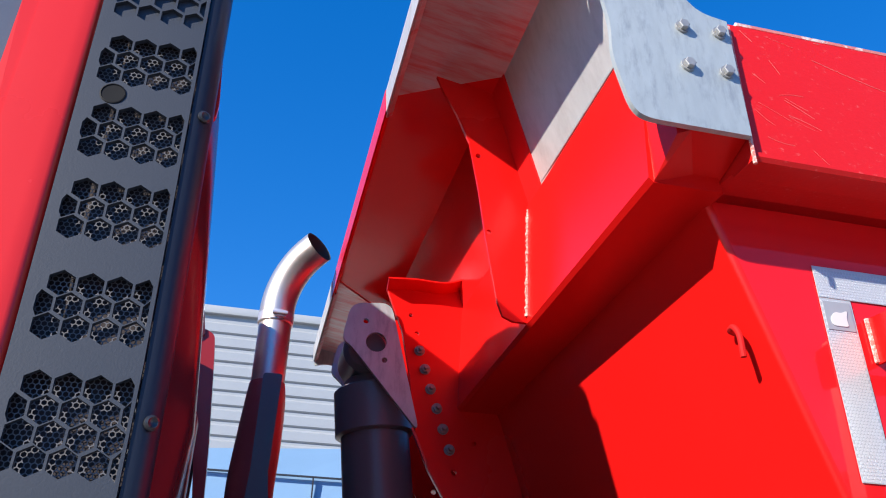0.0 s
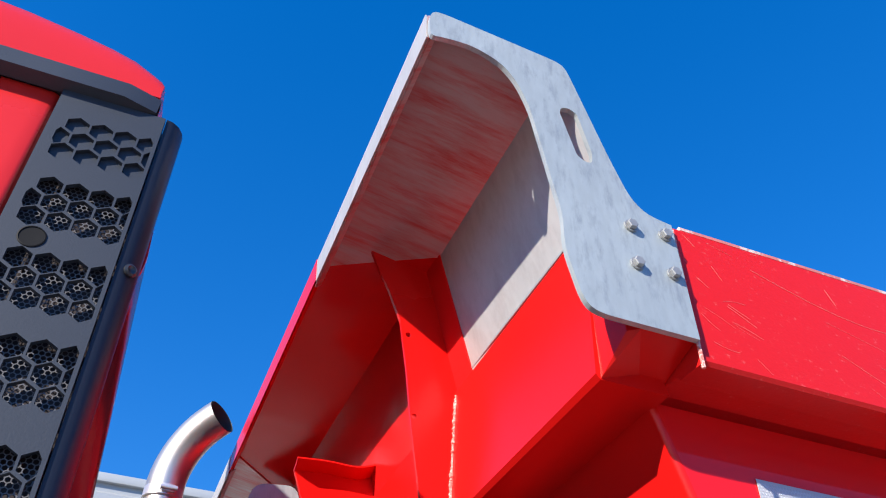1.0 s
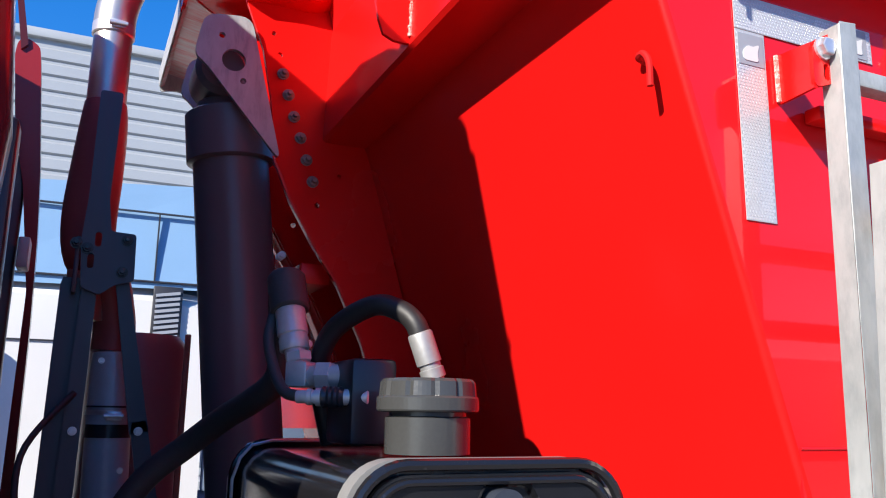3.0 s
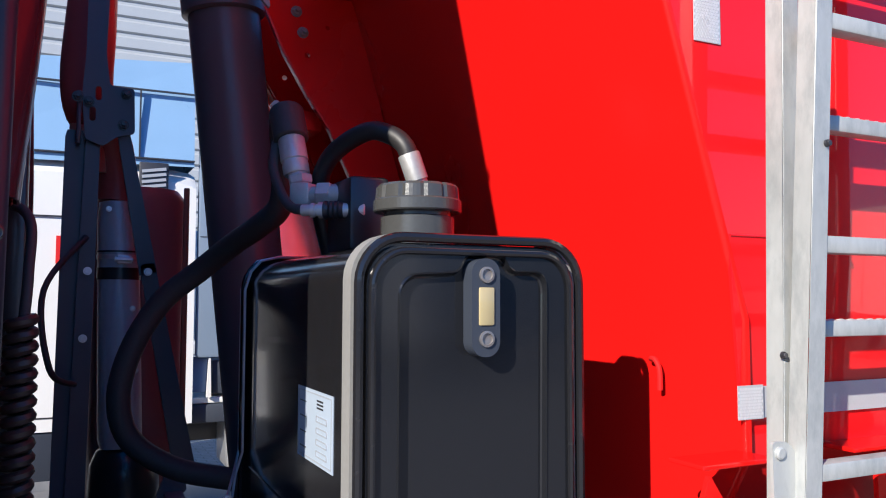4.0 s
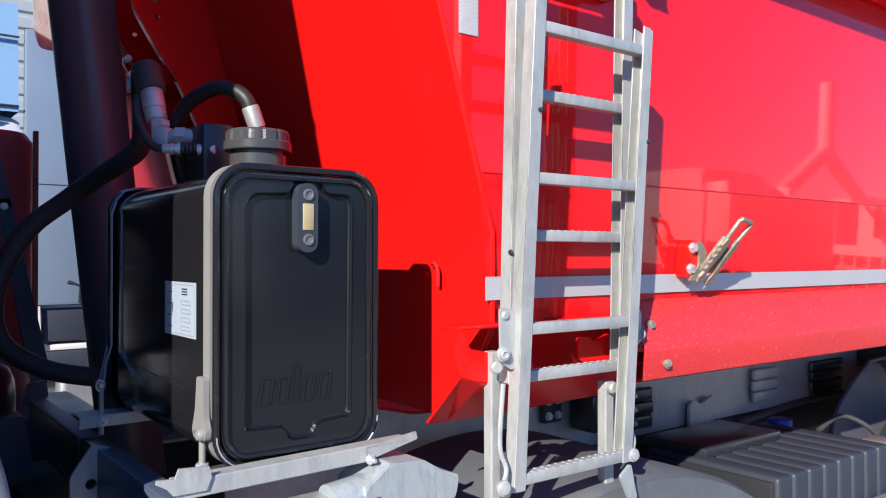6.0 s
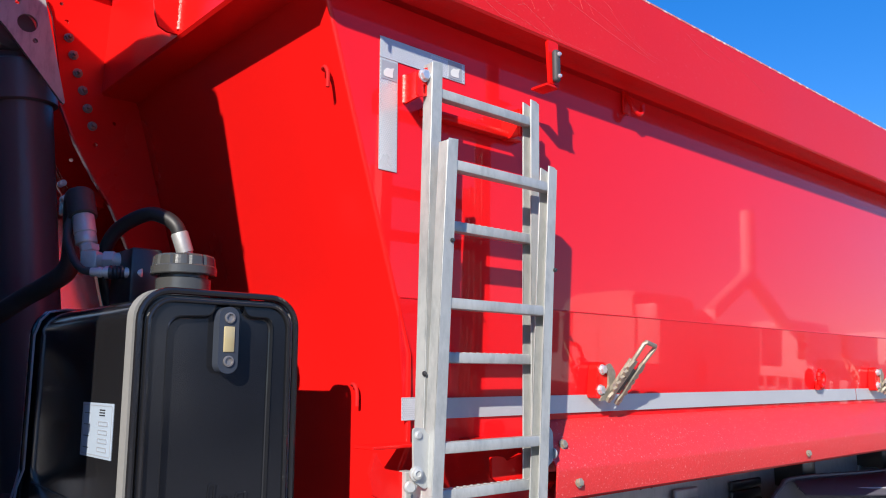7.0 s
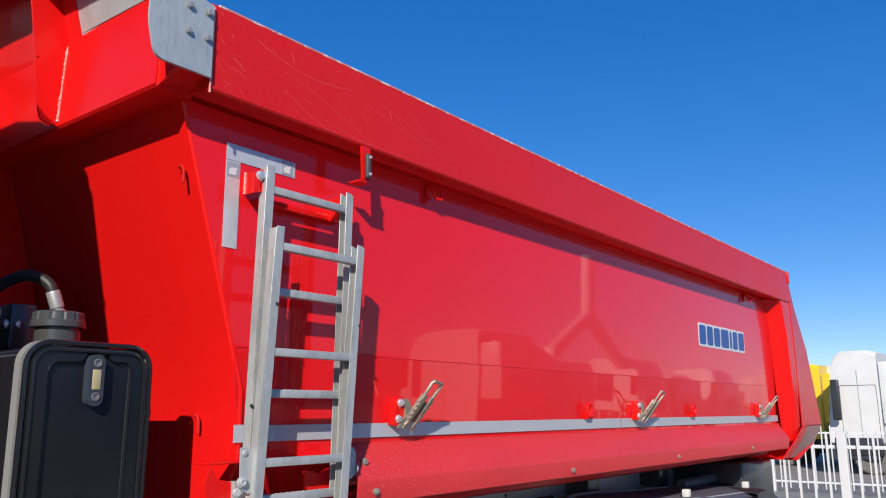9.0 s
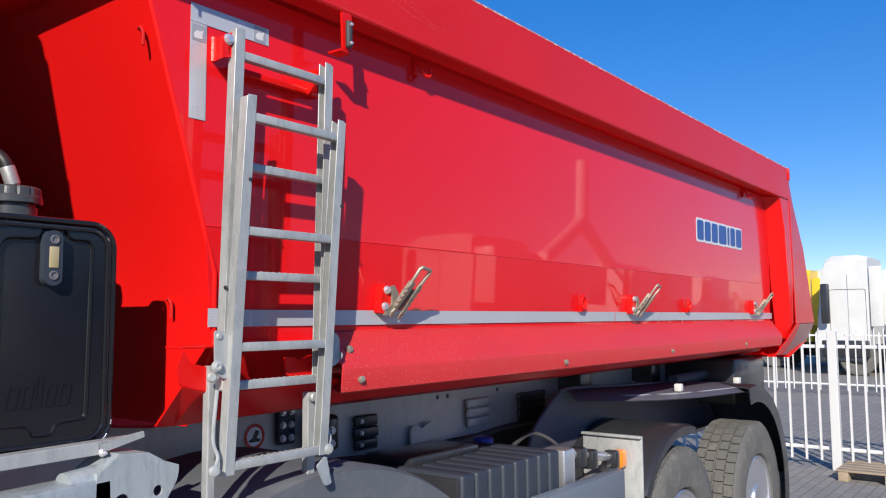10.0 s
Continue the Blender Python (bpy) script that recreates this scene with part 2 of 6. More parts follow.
def at_axis(axis, u, v, w):
    """Plate coordinates: u, v in the plate's plane, w along the given axis."""
    return {"x": (w, u, v), "y": (u, w, v), "z": (u, v, w)}[axis]


def plate(bm, axis, w0, w1, outer, holes=(), bend=None):
    """A flat plate of any outline with holes through it, between w0 and w1 along the axis."""
    from mathutils.geometry import tessellate_polygon
    loops = [list(outer)] + [list(h) for h in holes]
    flat = [p for l in loops for p in l]
    tris = tessellate_polygon([[Vector((u, v, 0)) for u, v in l] for l in loops])
    put = bend or (lambda p: p)
    lay = [[bm.verts.new(put(at_axis(axis, u, v, w))) for u, v in flat] for w in (w0, w1)]
    for t in tris:
        for side in lay:
            try:
                bm.faces.new([side[i] for i in t])
            except ValueError:
                pass
    n = 0
    for l in loops:
        for i in range(len(l)):
            a, b = n + i, n + (i + 1) % len(l)
            bm.faces.new((lay[0][a], lay[0][b], lay[1][b], lay[1][a]))
        n += len(l)
    return bm


def circle(cu, cv, r, n=16, ph=0.0):
    return [(cu + r * math.cos(ph + 2 * math.pi * i / n), cv + r * math.sin(ph + 2 * math.pi * i / n)) for i in range(n)]


def rounded(u0, u1, v0, v1, r, n=5):
    """The outline of a rectangle with round corners."""
    out = []
    for cu, cv, a in ((u1 - r, v1 - r, 0), (u0 + r, v1 - r, 90), (u0 + r, v0 + r, 180), (u1 - r, v0 + r, 270)):
        out += [(cu + r * math.cos(radians(a + 90 * i / n)), cv + r * math.sin(radians(a + 90 * i / n))) for i in range(n + 1)]
    return out


def soft_corners(points, r, n=4):
    """The outline with its corners rounded to about r."""
    out = []
    for i, p in enumerate(points):
        p, a, b = Vector(p), Vector(points[i - 1]), Vector(points[(i + 1) % len(points)])
        da, db = min(r, (a - p).length * 0.45), min(r, (b - p).length * 0.45)
        s, e = p + (a - p).normalized() * da, p + (b - p).normalized() * db
        for k in range(n + 1):
            t = k / n
            out.append(tuple(s * (1 - t) ** 2 + p * 2 * t * (1 - t) + e * t * t))
    return out


def tube(bm, pts, r, n=12, caps=True, inner=0.0):
    """A tube along a line of points; r may be one radius or one for each point."""
    pts = [Vector(p) for p in pts]
    rs = [r] * len(pts) if isinstance(r, (int, float)) else list(r)
    d0 = (pts[1] - pts[0]).normalized()
    u = d0.orthogonal().normalized()
    rings = []
    for i, p in enumerate(pts):
        d = (pts[min(i + 1, len(pts) - 1)] - pts[max(i - 1, 0)]).normalized()
        u = (u - d * u.dot(d)).normalized()
        v = d.cross(u)
        rings.append([bm.verts.new(p + (u * math.cos(2 * math.pi * k / n) + v * math.sin(2 * math.pi * k / n)) * rs[i]) for k in range(n)])
    for a, b in zip(rings, rings[1:]):
        for k in range(n):
            bm.faces.new((a[k], a[(k + 1) % n], b[(k + 1) % n], b[k]))
    if caps:
        bm.faces.new(rings[0][::-1])
        bm.faces.new(rings[-1])
    return bm


def tubed(pts, r, n=12, caps=True):
    return tube(bmesh.new(), pts, r, n, caps)


def glide(pts, n=8):
    """Points of a smooth curve through the given ones."""
    pts = [Vector(p) for p in pts]
    out = []
    for i in range(len(pts) - 1):
        p0, p1, p2, p3 = pts[max(i - 1, 0)], pts[i], pts[i + 1], pts[min(i + 2, len(pts) - 1)]
        for k in range(n):
            t = k / n
            out.append(0.5 * (2 * p1 + (p2 - p0) * t + (2 * p0 - 5 * p1 + 4 * p2 - p3) * t * t + (3 * p1 - p0 - 3 * p2 + p3) * t ** 3))
    return out + [pts[-1]]


def spun(bm, profile, m, n=24):
    """A turned body: profile of (radius, height) about the z axis, placed by m."""
    rings = []
    for r, h in profile:
        rings.append([bm.verts.new(m @ Vector((r * math.cos(2 * math.pi * k / n), r * math.sin(2 * math.pi * k / n), h))) for k in range(n)])
    for a, b in zip(rings, rings[1:]):
        for k in range(n):
            bm.faces.new((a[k], a[(k + 1) % n], b[(k + 1) % n], b[k]))
    for ring in (rings[0], rings[-1]):
        bm.faces.new(ring)
    return bm


def along(p, d):
    """A pose at p whose z axis points along d."""
    return Matrix.Translation(p) @ Vector(d).to_track_quat("Z", "Y").to_matrix().to_4x4()


def bolt(p, d, parent, r=0.011, material=None, stud=True, label="", name="bolt"):
    """A hexagon nut on a washer, with the end of its stud."""
    bm, m = bmesh.new(), along(p, d)
    spun(bm, [(r * 1.42, 0), (r * 1.42, 0.003)], m, 16)
    spun(bm, [(r * 1.12, 0.003), (r * 1.15, 0.004), (r * 1.15, 0.003 + r * 0.75), (r * 0.98, 0.004 + r * 0.75)], m, 6)
    if stud:
        spun(bm, [(r * 0.6, 0.003 + r), (r * 0.6, 0.012 + r), (r * 0.5, 0.013 + r)], m, 10)
    return part(name, bm, material or ZINC, parent, label, smooth=False)


def sheet(bm, rows, thick=None, out=None):
    """A surface through rows of points, all of the same length. With thick it becomes a plate, grown away from the side that faces out."""
    vs = [[bm.verts.new(p) for p in row] for row in rows]
    fs = []
    for a, b in zip(vs, vs[1:]):
        for i in range(len(a) - 1):
            fs.append(bm.faces.new((a[i], a[i + 1], b[i + 1], b[i])))
    if thick:
        ns = {}
        for f in fs:
            f.normal_update()
            for v in f.verts:
                ns[v] = ns.get(v, Vector((0, 0, 0))) + f.normal * f.calc_area()
        total = sum(ns.values(), Vector((0, 0, 0)))
        s = -1.0 if out is None or total.dot(Vector(out)) > 0 else 1.0
        back = [[bm.verts.new(v.co + ns[v].normalized() * s * thick) for v in row] for row in vs]
        for a, b in zip(back, back[1:]):
            for i in range(len(a) - 1):
                bm.faces.new((a[i], b[i], b[i + 1], a[i + 1]))
        m, n = len(vs), len(vs[0])
        ring = [(0, i) for i in range(n)] + [(j, n - 1) for j in range(1, m)] + [(m - 1, i) for i in range(n - 2, -1, -1)] + [(j, 0) for j in range(m - 2, 0, -1)]
        for (a, b), (c, d) in zip(ring, ring[1:] + ring[:1]):
            bm.faces.new((vs[a][b], vs[c][d], back[c][d], back[a][b]))
    return bm


def channel(bm, x, y, z0, z1, w, d, t, side):
    """A U-shaped bar standing along z; side is +1 or -1 for its open side along x."""
    c = [(0, 0), (w, 0), (w, t), (t, t), (t, d - t), (w, d - t), (w, d), (0, d)]
    return plate(bm, "z", z0, z1, [(x + side * (u - t / 2), y + v) for u, v in c])


YC = 2.164                      # the truck's middle line
mirror_y = lambda y: 2 * YC - y  # noqa: E731


# ---- ground ----
bm = bmesh.new()
bmesh.ops.create_grid(bm, x_segments=8, y_segments=8, size=900)
tagged(new("ground", finish("ground", bm, PAVING)), "grey block paving of a vehicle yard, dusty and worn", "ground", kind="structure")


# ---- tipper body ----
YS, YR = 1.0, 0.889             # near side wall and near face of the top rail
RIM_LO, RIM_HI = 2.700, 2.957


def front_x(z):
    """The slanting front wall: its x at the height z."""
    return 0.934 if z < 1.9 else 0.934 - (z - 1.9) * 0.306


body = thing("tipper_body", (3.5, YC, 1.39), "bright red steel tipper body with a galvanised cab guard", "tipper body")

# front wall, with rounded corners to the sides
bm, rows = bmesh.new(), []
for z in (1.49, 1.55, 1.70, 1.9, 2.1, 2.3, 2.5, 2.70):
    x, inset = front_x(z), max(0.0, 1.70 - z) * 0.55
    y0 = YS + inset
    half = [(x + 0.010 - 0.010 * math.sin(radians(a)), y0 + 0.010 - 0.010 * math.cos(radians(a)), z) for a in (0, 18, 36, 54, 72, 90)]
    mid = [(x, y, z) for y in (1.25, 1.6, 2.0)]
    left = half + mid
    rows.append(left + [(px, mirror_y(py), pz) for px, py, pz in reversed(left)])
sheet(bm, rows, 0.006, (-1, 0, 0))
front_wall = part("front_wall", bm, RED, body)


def side_rows(y_of):
    """A side wall with a slight fold at 2.025 m."""
    rows = []
    for z, dy in ((1.70, 0.013), (2.025, 0.0), (2.70, 0.0)):
        xs = [front_x(z) + 0.010] + [1.2 + 0.5 * i for i in range(10)] + [6.09]
        rows.append([(x, y_of(YS + dy), z) for x in xs])
    return rows


side_wall = part("side_wall", sheet(bmesh.new(), side_rows(lambda y: y), 0.005, (0, -1, 0)), RED_SIDE, body, "glossy red side wall mirroring the yard", smooth=False)
part("side_wall", sheet(bmesh.new(), side_rows(mirror_y), 0.005, (0, 1, 0)), RED_SIDE, body)

# Thin bead added along the fold to make its highlight line.
part("crease", tubed([(0.91, YS - 0.0002, 2.0235), (6.08, YS - 0.0002, 2.0235)], 0.0018, 8), RED_SIDE, side_wall)

# belly of the trough, and its floor
bm = bmesh.new()
prof = [(1.015, 1.74), (1.06, 1.62), (1.16, 1.50), (1.30, 1.47), (1.50, 1.455), (YC, 1.45)]
prof = prof + [(mirror_y(y), z) for y, z in reversed(prof[:-1])]
sheet(bm, [[(x, y, z) for y, z in prof] for x in (0.945, 2.0, 4.0, 6.30)], 0.008)
part("trough_floor", bm, RED_WORN, body, "shaded red underside of the trough")


def rail(y_of, name):
    """The box rail along the top, with a folded lower lip."""
    bm = bmesh.new()
    prof = [(YR + 0.004, RIM_LO), (YR, RIM_LO + 0.006), (YR, RIM_HI - 0.008), (YR + 0.008, RIM_HI), (YS + 0.05, RIM_HI), (YS + 0.058, RIM_HI - 0.01),
            (YS + 0.058, 2.72), (YS + 0.003, 2.725), (YS - 0.002, 2.715), (YR + 0.052, 2.708), (YR + 0.050, 2.702)]
    xs = [0.700, 0.705] + [1.5 + 0.6 * i for i in range(8)] + [6.318, 6.322]
    rings = [[bm.verts.new((x, y_of(y), z)) for y, z in prof] for x in xs]
    n = len(prof)
    for a, b in zip(rings, rings[1:]):
        for k in range(n):
            bm.faces.new((a[k], a[(k + 1) % n], b[(k + 1) % n], b[k]))
    for r in (rings[0], rings[-1]):
        bm.faces.new(r)
    return part(name, bm, RED_WORN, body, "red top rail with scratches and dull worn patches", smooth=False)


rail_near = rail(lambda y: y, "top_rail")
rail(mirror_y, "top_rail")
for f in (lambda y: y, mirror_y):
    part("worn_edge", tubed([(0.72, f(YR + 0.004), RIM_HI - 0.002), (6.31, f(YR + 0.004), RIM_HI - 0.002)], 0.0045, 6), mat("chipped_paint_edge", (0.70, 0.22, 0.20), 0.55, grain=0.2, stain=0.2, scale=120, dirt=(0.82, 0.74, 0.70), dirt_amount=0.9, dirt_scale=18, dirt_from=0.50, dirt_to=0.56), rail_near, "pale worn upper edge")

# thin scratches on the face of the near rail
rnd = random.Random(11)
bm = bmesh.new()
for k in range(44):
    nick = k > 8      # a few long arcs, many short nicks near the front
    x0, z0 = 0.72 + (1.6 * rnd.random() ** 2.2 if nick else 1.3 * rnd.random()), RIM_LO + 0.03 + 0.22 * rnd.random()
    dx, bow = rnd.uniform(0.008, 0.05) if nick else rnd.uniform(0.2, 0.5), rnd.uniform(-0.03, 0.02)
    dz = rnd.uniform(-0.03, 0.01) if nick else rnd.uniform(-0.14, -0.03)
    pts = [(x0 + dx * q / 8, YR - 0.0002, min(RIM_HI - 0.012, max(RIM_LO + 0.012, z0 + dz * q / 8 + bow * math.sin(math.pi * q / 8) * dx * 3))) for q in range(9)]
    tube(bm, pts, rnd.uniform(0.00012, 0.00036), 4)
tagged(part("scratch", bm, mat("bare_scratch", (0.72, 0.20, 0.18), 0.6, grain=0.2, stain=0.2), rail_near, "thin pale scratches"), kind="stuff")

# the front box beam, with its corner boxes and sloped ends
bm = bmesh.new()
prof = [(0.583, 2.70), (0.590, 2.692), (0.698, 2.692), (0.64, 2.985), (0.600, 2.985), (0.594, 2.975)]
for f in (lambda y: y, mirror_y):
    rings = []
    for y in (0.965, 1.2, 1.6, 2.0, 2.055):
        lift = 0.0
        rings.append([bm.verts.new((x, f(y), z + lift)) for x, z in prof])
    for a, b in zip(rings, rings[1:]):
        for k in range(len(prof)):
            bm.faces.new((a[k], a[(k + 1) % len(prof)], b[(k + 1) % len(prof)], b[k]))
    for r in (rings[0], rings[-1]):
        bm.faces.new(r)
front_beam = part("front_beam", bm, RED, body, smooth=False)
for f in (lambda y: y, mirror_y):
    bm = bmesh.new()
    plan = [(0.590, 0.964), (0.600, 0.905), (0.615, 0.893), (0.699, 0.893), (0.699, 1.05), (0.66, 1.05)]
    low, high = [], []
    for i, (x, y) in enumerate(plan):
        low.append(bm.verts.new((x, f(y), 2.735 if y < 0.95 else 2.694)))
        high.append(bm.verts.new((x, f(y), 2.95)))
    for k in range(len(plan)):
        bm.faces.new((low[k], low[(k + 1) % len(plan)], high[(k + 1) % len(plan)], high[k]))
    bm.faces.new(low[::-1])
    bm.faces.new(high)
    part("corner_box", bm, RED, body, smooth=False)
    part("weld_bead", tubed([(0.701, f(0.886), 2.94), (0.7, f(0.886), 2.8), (0.699, f(0.886), 2.69)], 0.003, 6), WELD, front_beam)

# rough weld beads on the beam
for y0, z0, z1, r in ((1.492, 2.715, 2.965, 0.0046),):
    rnd = random.Random(7)
    pts = [(0.5815 + (z - 2.70) * 0.045, y0 + rnd.uniform(-0.0015, 0.0015), z) for z in [z0 + (z1 - z0) * i / 90 for i in range(91)]]
    part("weld_bead", tube(bmesh.new(), pts, [r * rnd.uniform(0.45, 1.15) for _ in pts], 7), WELD, front_beam, "pale bead of bare weld")

# gussets between the beam and the cab guard
GUSSET = [(0.386, 3.30), (0.405, 3.255), (0.436, 3.195), (0.466, 3.121), (0.486, 3.0), (0.501, 2.881), (0.524, 2.74), (0.534, 2.712), (0.555, 2.703),
          (0.583, 2.703), (0.597, 2.975), (0.606, 3.0), (0.535, 3.245), (0.53, 3.30)]
for f in (lambda y: y, mirror_y):
    bm = bmesh.new()
    y = f(1.5)
    plate(bm, "y", y - 0.004, y + 0.004, GUSSET, [circle(0.485, 3.09, 0.006, 10), circle(0.507, 2.90, 0.006, 10)])
    part("gusset_plate", bm, RED, body, smooth=False)

# cab guard: red middle, galvanised wings and end plates
HOOD_TILT = 0.035


def guard(y_lip0, y_lip1, y_in0, y_in1, material, name, label, lift=0.0, riser=None):
    """A stretch of the guard: turned-in lip, roof and riser."""
    prof = [(0.308, 3.238), (0.294, 3.226), (0.290, 3.288), (0.299, 3.294), (0.42, 3.272), (0.528, 3.250), (0.560, 3.13), (0.604, 2.985), (0.612, 2.955)]
    rows = []
    for k in range(5):
        t = k / 4
        row = []
        for i, (x, z) in enumerate(prof):
            s = min(1.0, max(0.0, (x - 0.30) / 0.228)) if i > 1 else 0.0
            y = (y_lip0 + (y_lip1 - y_lip0) * t) * (1 - s) + (y_in0 + (y_in1 - y_in0) * t) * s
            fall = min(1.0, max(0.0, (z - 2.99) / 0.1))
            row.append((x - lift, y, z + lift + HOOD_TILT * (y - 0.88) * fall))
        rows.append(row)
    if riser is None:
        return part(name, sheet(bmesh.new(), rows, 0.004), material, body, label, smooth=False)
    part("guard_riser", sheet(bmesh.new(), [r[5:] for r in rows], 0.004), riser, body, "plain grey galvanised riser of the cab guard", smooth=False)
    return part(name, sheet(bmesh.new(), [r[:6] for r in rows], 0.004), material, body, label, smooth=False)


guard(0.886, 1.62, 0.886, 1.425, GALV_WING, "guard_wing", "galvanised guard wing with red paint streaks", riser=GALV_IN)
guard(1.60, 2.74, 1.42, mirror_y(1.42), RED_WAVY, "guard_middle", "red middle of the cab guard", 0.005)
guard(mirror_y(1.62), mirror_y(0.886), mirror_y(1.425), mirror_y(0.886), GALV_WING, "guard_wing", "galvanised guard wing with red paint streaks", riser=GALV_IN)
for f in (lambda y: y, mirror_y):      # clean galvanised face of the turned-in lip
    lip = [[(x, f(y), z + HOOD_TILT * (f(y) - 0.88)) for x, z in ((0.2905, 3.2275), (0.2862, 3.290))] for y in (0.887, 1.25, 1.60)]
    part("wing_lip", sheet(bmesh.new(), lip, 0.003), GALV_IN, body, "pale galvanised lip of the guard wing", smooth=False)
PLATE = [(0.694, 2.727), (0.539, 2.727), (0.520, 2.742), (0.500, 2.828), (0.503, 2.888), (0.484, 3.0), (0.465, 3.114), (0.445, 3.172), (0.417, 3.21),
         (0.366, 3.229), (0.315, 3.223), (0.292, 3.216), (0.290, 3.27), (0.296, 3.288), (0.312, 3.293), (0.53, 3.270), (0.543, 3.257), (0.600, 3.05),
         (0.625, 2.972), (0.650, 2.945), (0.692, 2.938)]
SOFT = soft_corners(PLATE, 0.025, 4)
PLATE_OUT = [PLATE[0]] + SOFT[5:-5] + [PLATE[-1]]      # the two rear corners stay sharp
SLOT = [(0.519, 3.128), (0.524, 3.142), (0.538, 3.146), (0.552, 3.138), (0.569, 3.05), (0.567, 3.026), (0.556, 3.022), (0.541, 3.032)]
for f, d in ((lambda y: y, 1), (mirror_y, -1)):
    y0 = f(0.8795)
    lift = 0.0 if d > 0 else 0.09
    bm = plate(bmesh.new(), "y", y0 - 0.0045, y0 + 0.0045, PLATE_OUT, [soft_corners(SLOT, 0.006, 3)], bend=lambda p, q=lift: (p[0], p[1], p[2] + q * min(1, max(0, (p[2] - 2.95) / 0.3))))
    side_plate = part("side_plate", bm, GALV, body, "mottled galvanised side plate with a slot", smooth=False)
    for x, z in ((0.615, 2.907), (0.674, 2.909), (0.614, 2.834), (0.674, 2.834)):
        bolt((x, y0 - 0.005 * d, z), (0, -d, 0), side_plate, 0.0076, stud=False, material=BOLT_GREY)
part("pale_edge", tubed([(0.6, 1.42, 2.992), (0.597, 1.2, 2.985), (0.594, 0.99, 2.978)], 0.003, 6), GALV, front_beam, "bright cut edge of the wing sheet")

# ram cradle in the middle of the front wall
CRADLE = [(0.386, 3.012), (0.430, 2.90), (0.455, 2.78), (0.475, 2.63), (0.52, 2.53), (0.58, 2.43), (0.639, 2.346), (0.70, 2.22), (0.76, 2.05), (0.80, 1.80), (0.83, 1.45),
          (0.94, 1.45), (0.93, 1.92), (0.85, 2.16), (0.79, 2.36), (0.70, 2.67), (0.66, 2.75), (0.64, 2.96), (0.645, 3.06), (0.50, 3.03)]
HOLES = [circle(0.470, 2.893, 0.007, 10), circle(0.576, 2.535, 0.007, 10), circle(0.627, 2.612, 0.006, 8), circle(0.452, 2.945, 0.006, 8), circle(0.60, 2.99, 0.005, 8)]
for f, d in ((lambda y: y, 1), (mirror_y, -1)):
    y = f(2.052)
    cradle = part("cradle_plate", plate(bmesh.new(), "y", y - 0.006, y + 0.006, CRADLE, HOLES), RED, body, smooth=False)
    bm = bmesh.new()   # turned front flange
    edge = [(0.386, 3.012), (0.430, 2.90), (0.455, 2.78), (0.475, 2.63), (0.52, 2.53), (0.58, 2.43), (0.639, 2.346), (0.70, 2.22), (0.76, 2.05), (0.80, 1.80), (0.83, 1.45)]
    sheet(bm, [[(x - 0.004, y - 0.006 * d, z), (x - 0.006, y - 0.022 * d, z), (x - 0.012, y - 0.042 * d, z)] for x, z in edge[3:]], 0.005)
    part("flange", bm, RED, cradle)
    bm = bmesh.new()   # curved top flange
    top = glide([(0.384, 0, 3.016), (0.46, 0, 3.022), (0.54, 0, 3.022), (0.60, 0, 3.045), (0.642, 0, 3.072)], 5)
    sheet(bm, [[(p.x, y + 0.004 * d, p.z), (p.x - 0.002, y - 0.028 * d, p.z + 0.004), (p.x - 0.004, y - 0.05 * d, p.z + 0.012)] for p in top], 0.005)
    part("top_flange", bm, RED, cradle)
    for x, z in ((0.479, 2.845), (0.495, 2.795), (0.511, 2.743), (0.529, 2.693), (0.546, 2.641), (0.563, 2.59)):
        bolt((x, y - 0.007 * d, z), (0, -d, 0), cradle, 0.0100, material=DARKZINC)
    for x, z in ((0.545, 2.43), (0.555, 2.385), (0.62, 2.22)):
        bolt((x - 0.02, y + 0.10 * d, z), (0, -d, 0), cradle, 0.007, stud=False, name="rivet")
    yb = f(2.032)
    ear = soft_corners([(0.290, 2.952), (0.395, 2.964), (0.482, 2.622), (0.30, 2.83), (0.272, 2.85)], 0.03)
    eye = part("ram_bracket", plate(bmesh.new(), "y", yb - 0.006, yb + 0.006, ear, [circle(0.361, 2.849, 0.027, 24), circle(0.331, 2.905, 0.0075, 12), circle(0.385, 2.802, 0.0075, 12)]),
               GALV, body, "galvanised triangular ram bracket with a large hole", smooth=False)
bm = boxed(0.55, 0.62, 2.06, 2.27, 2.35, 2.40, 0.005)
part("cross_plate", bm, RED, body)
part("backing_plate", plate(bmesh.new(), "y", 2.300, 2.306, [(0.47, 2.02), (0.725, 2.02), (0.70, 2.10), (0.672, 2.21), (0.60, 2.367), (0.535, 2.465), (0.47, 2.42)]), PALE_STEEL, body, "pale bare steel plate behind the ram", smooth=False)
part("inner_post", boxed(0.76, 0.80, 2.19, 2.24, 1.46, 2.40, 0.006), RED, body, "dark red inner post with small holes")

# little hooks on the front wall
RED_DULL = mat("dull_red_paint", (0.50, 0.012, 0.012), 0.7, grain=0.05, stain=0.1, spec=0.15)
for y, z in ((1.038, 2.516), (1.172, 1.828), (mirror_y(1.038), 2.516), (mirror_y(1.172), 1.828)):
    x = front_x(z)
    pts = glide([(x + 0.004, y + 0.018, z), (x - 0.012, y + 0.018, z + 0.004), (x - 0.016, y + 0.004, z + 0.004), (x - 0.015, y - 0.006, z - 0.012), (x - 0.015, y - 0.007, z - 0.045)], 4)
    part("rope_hook", tubed(pts, 0.0045, 8), RED_DULL, front_wall)

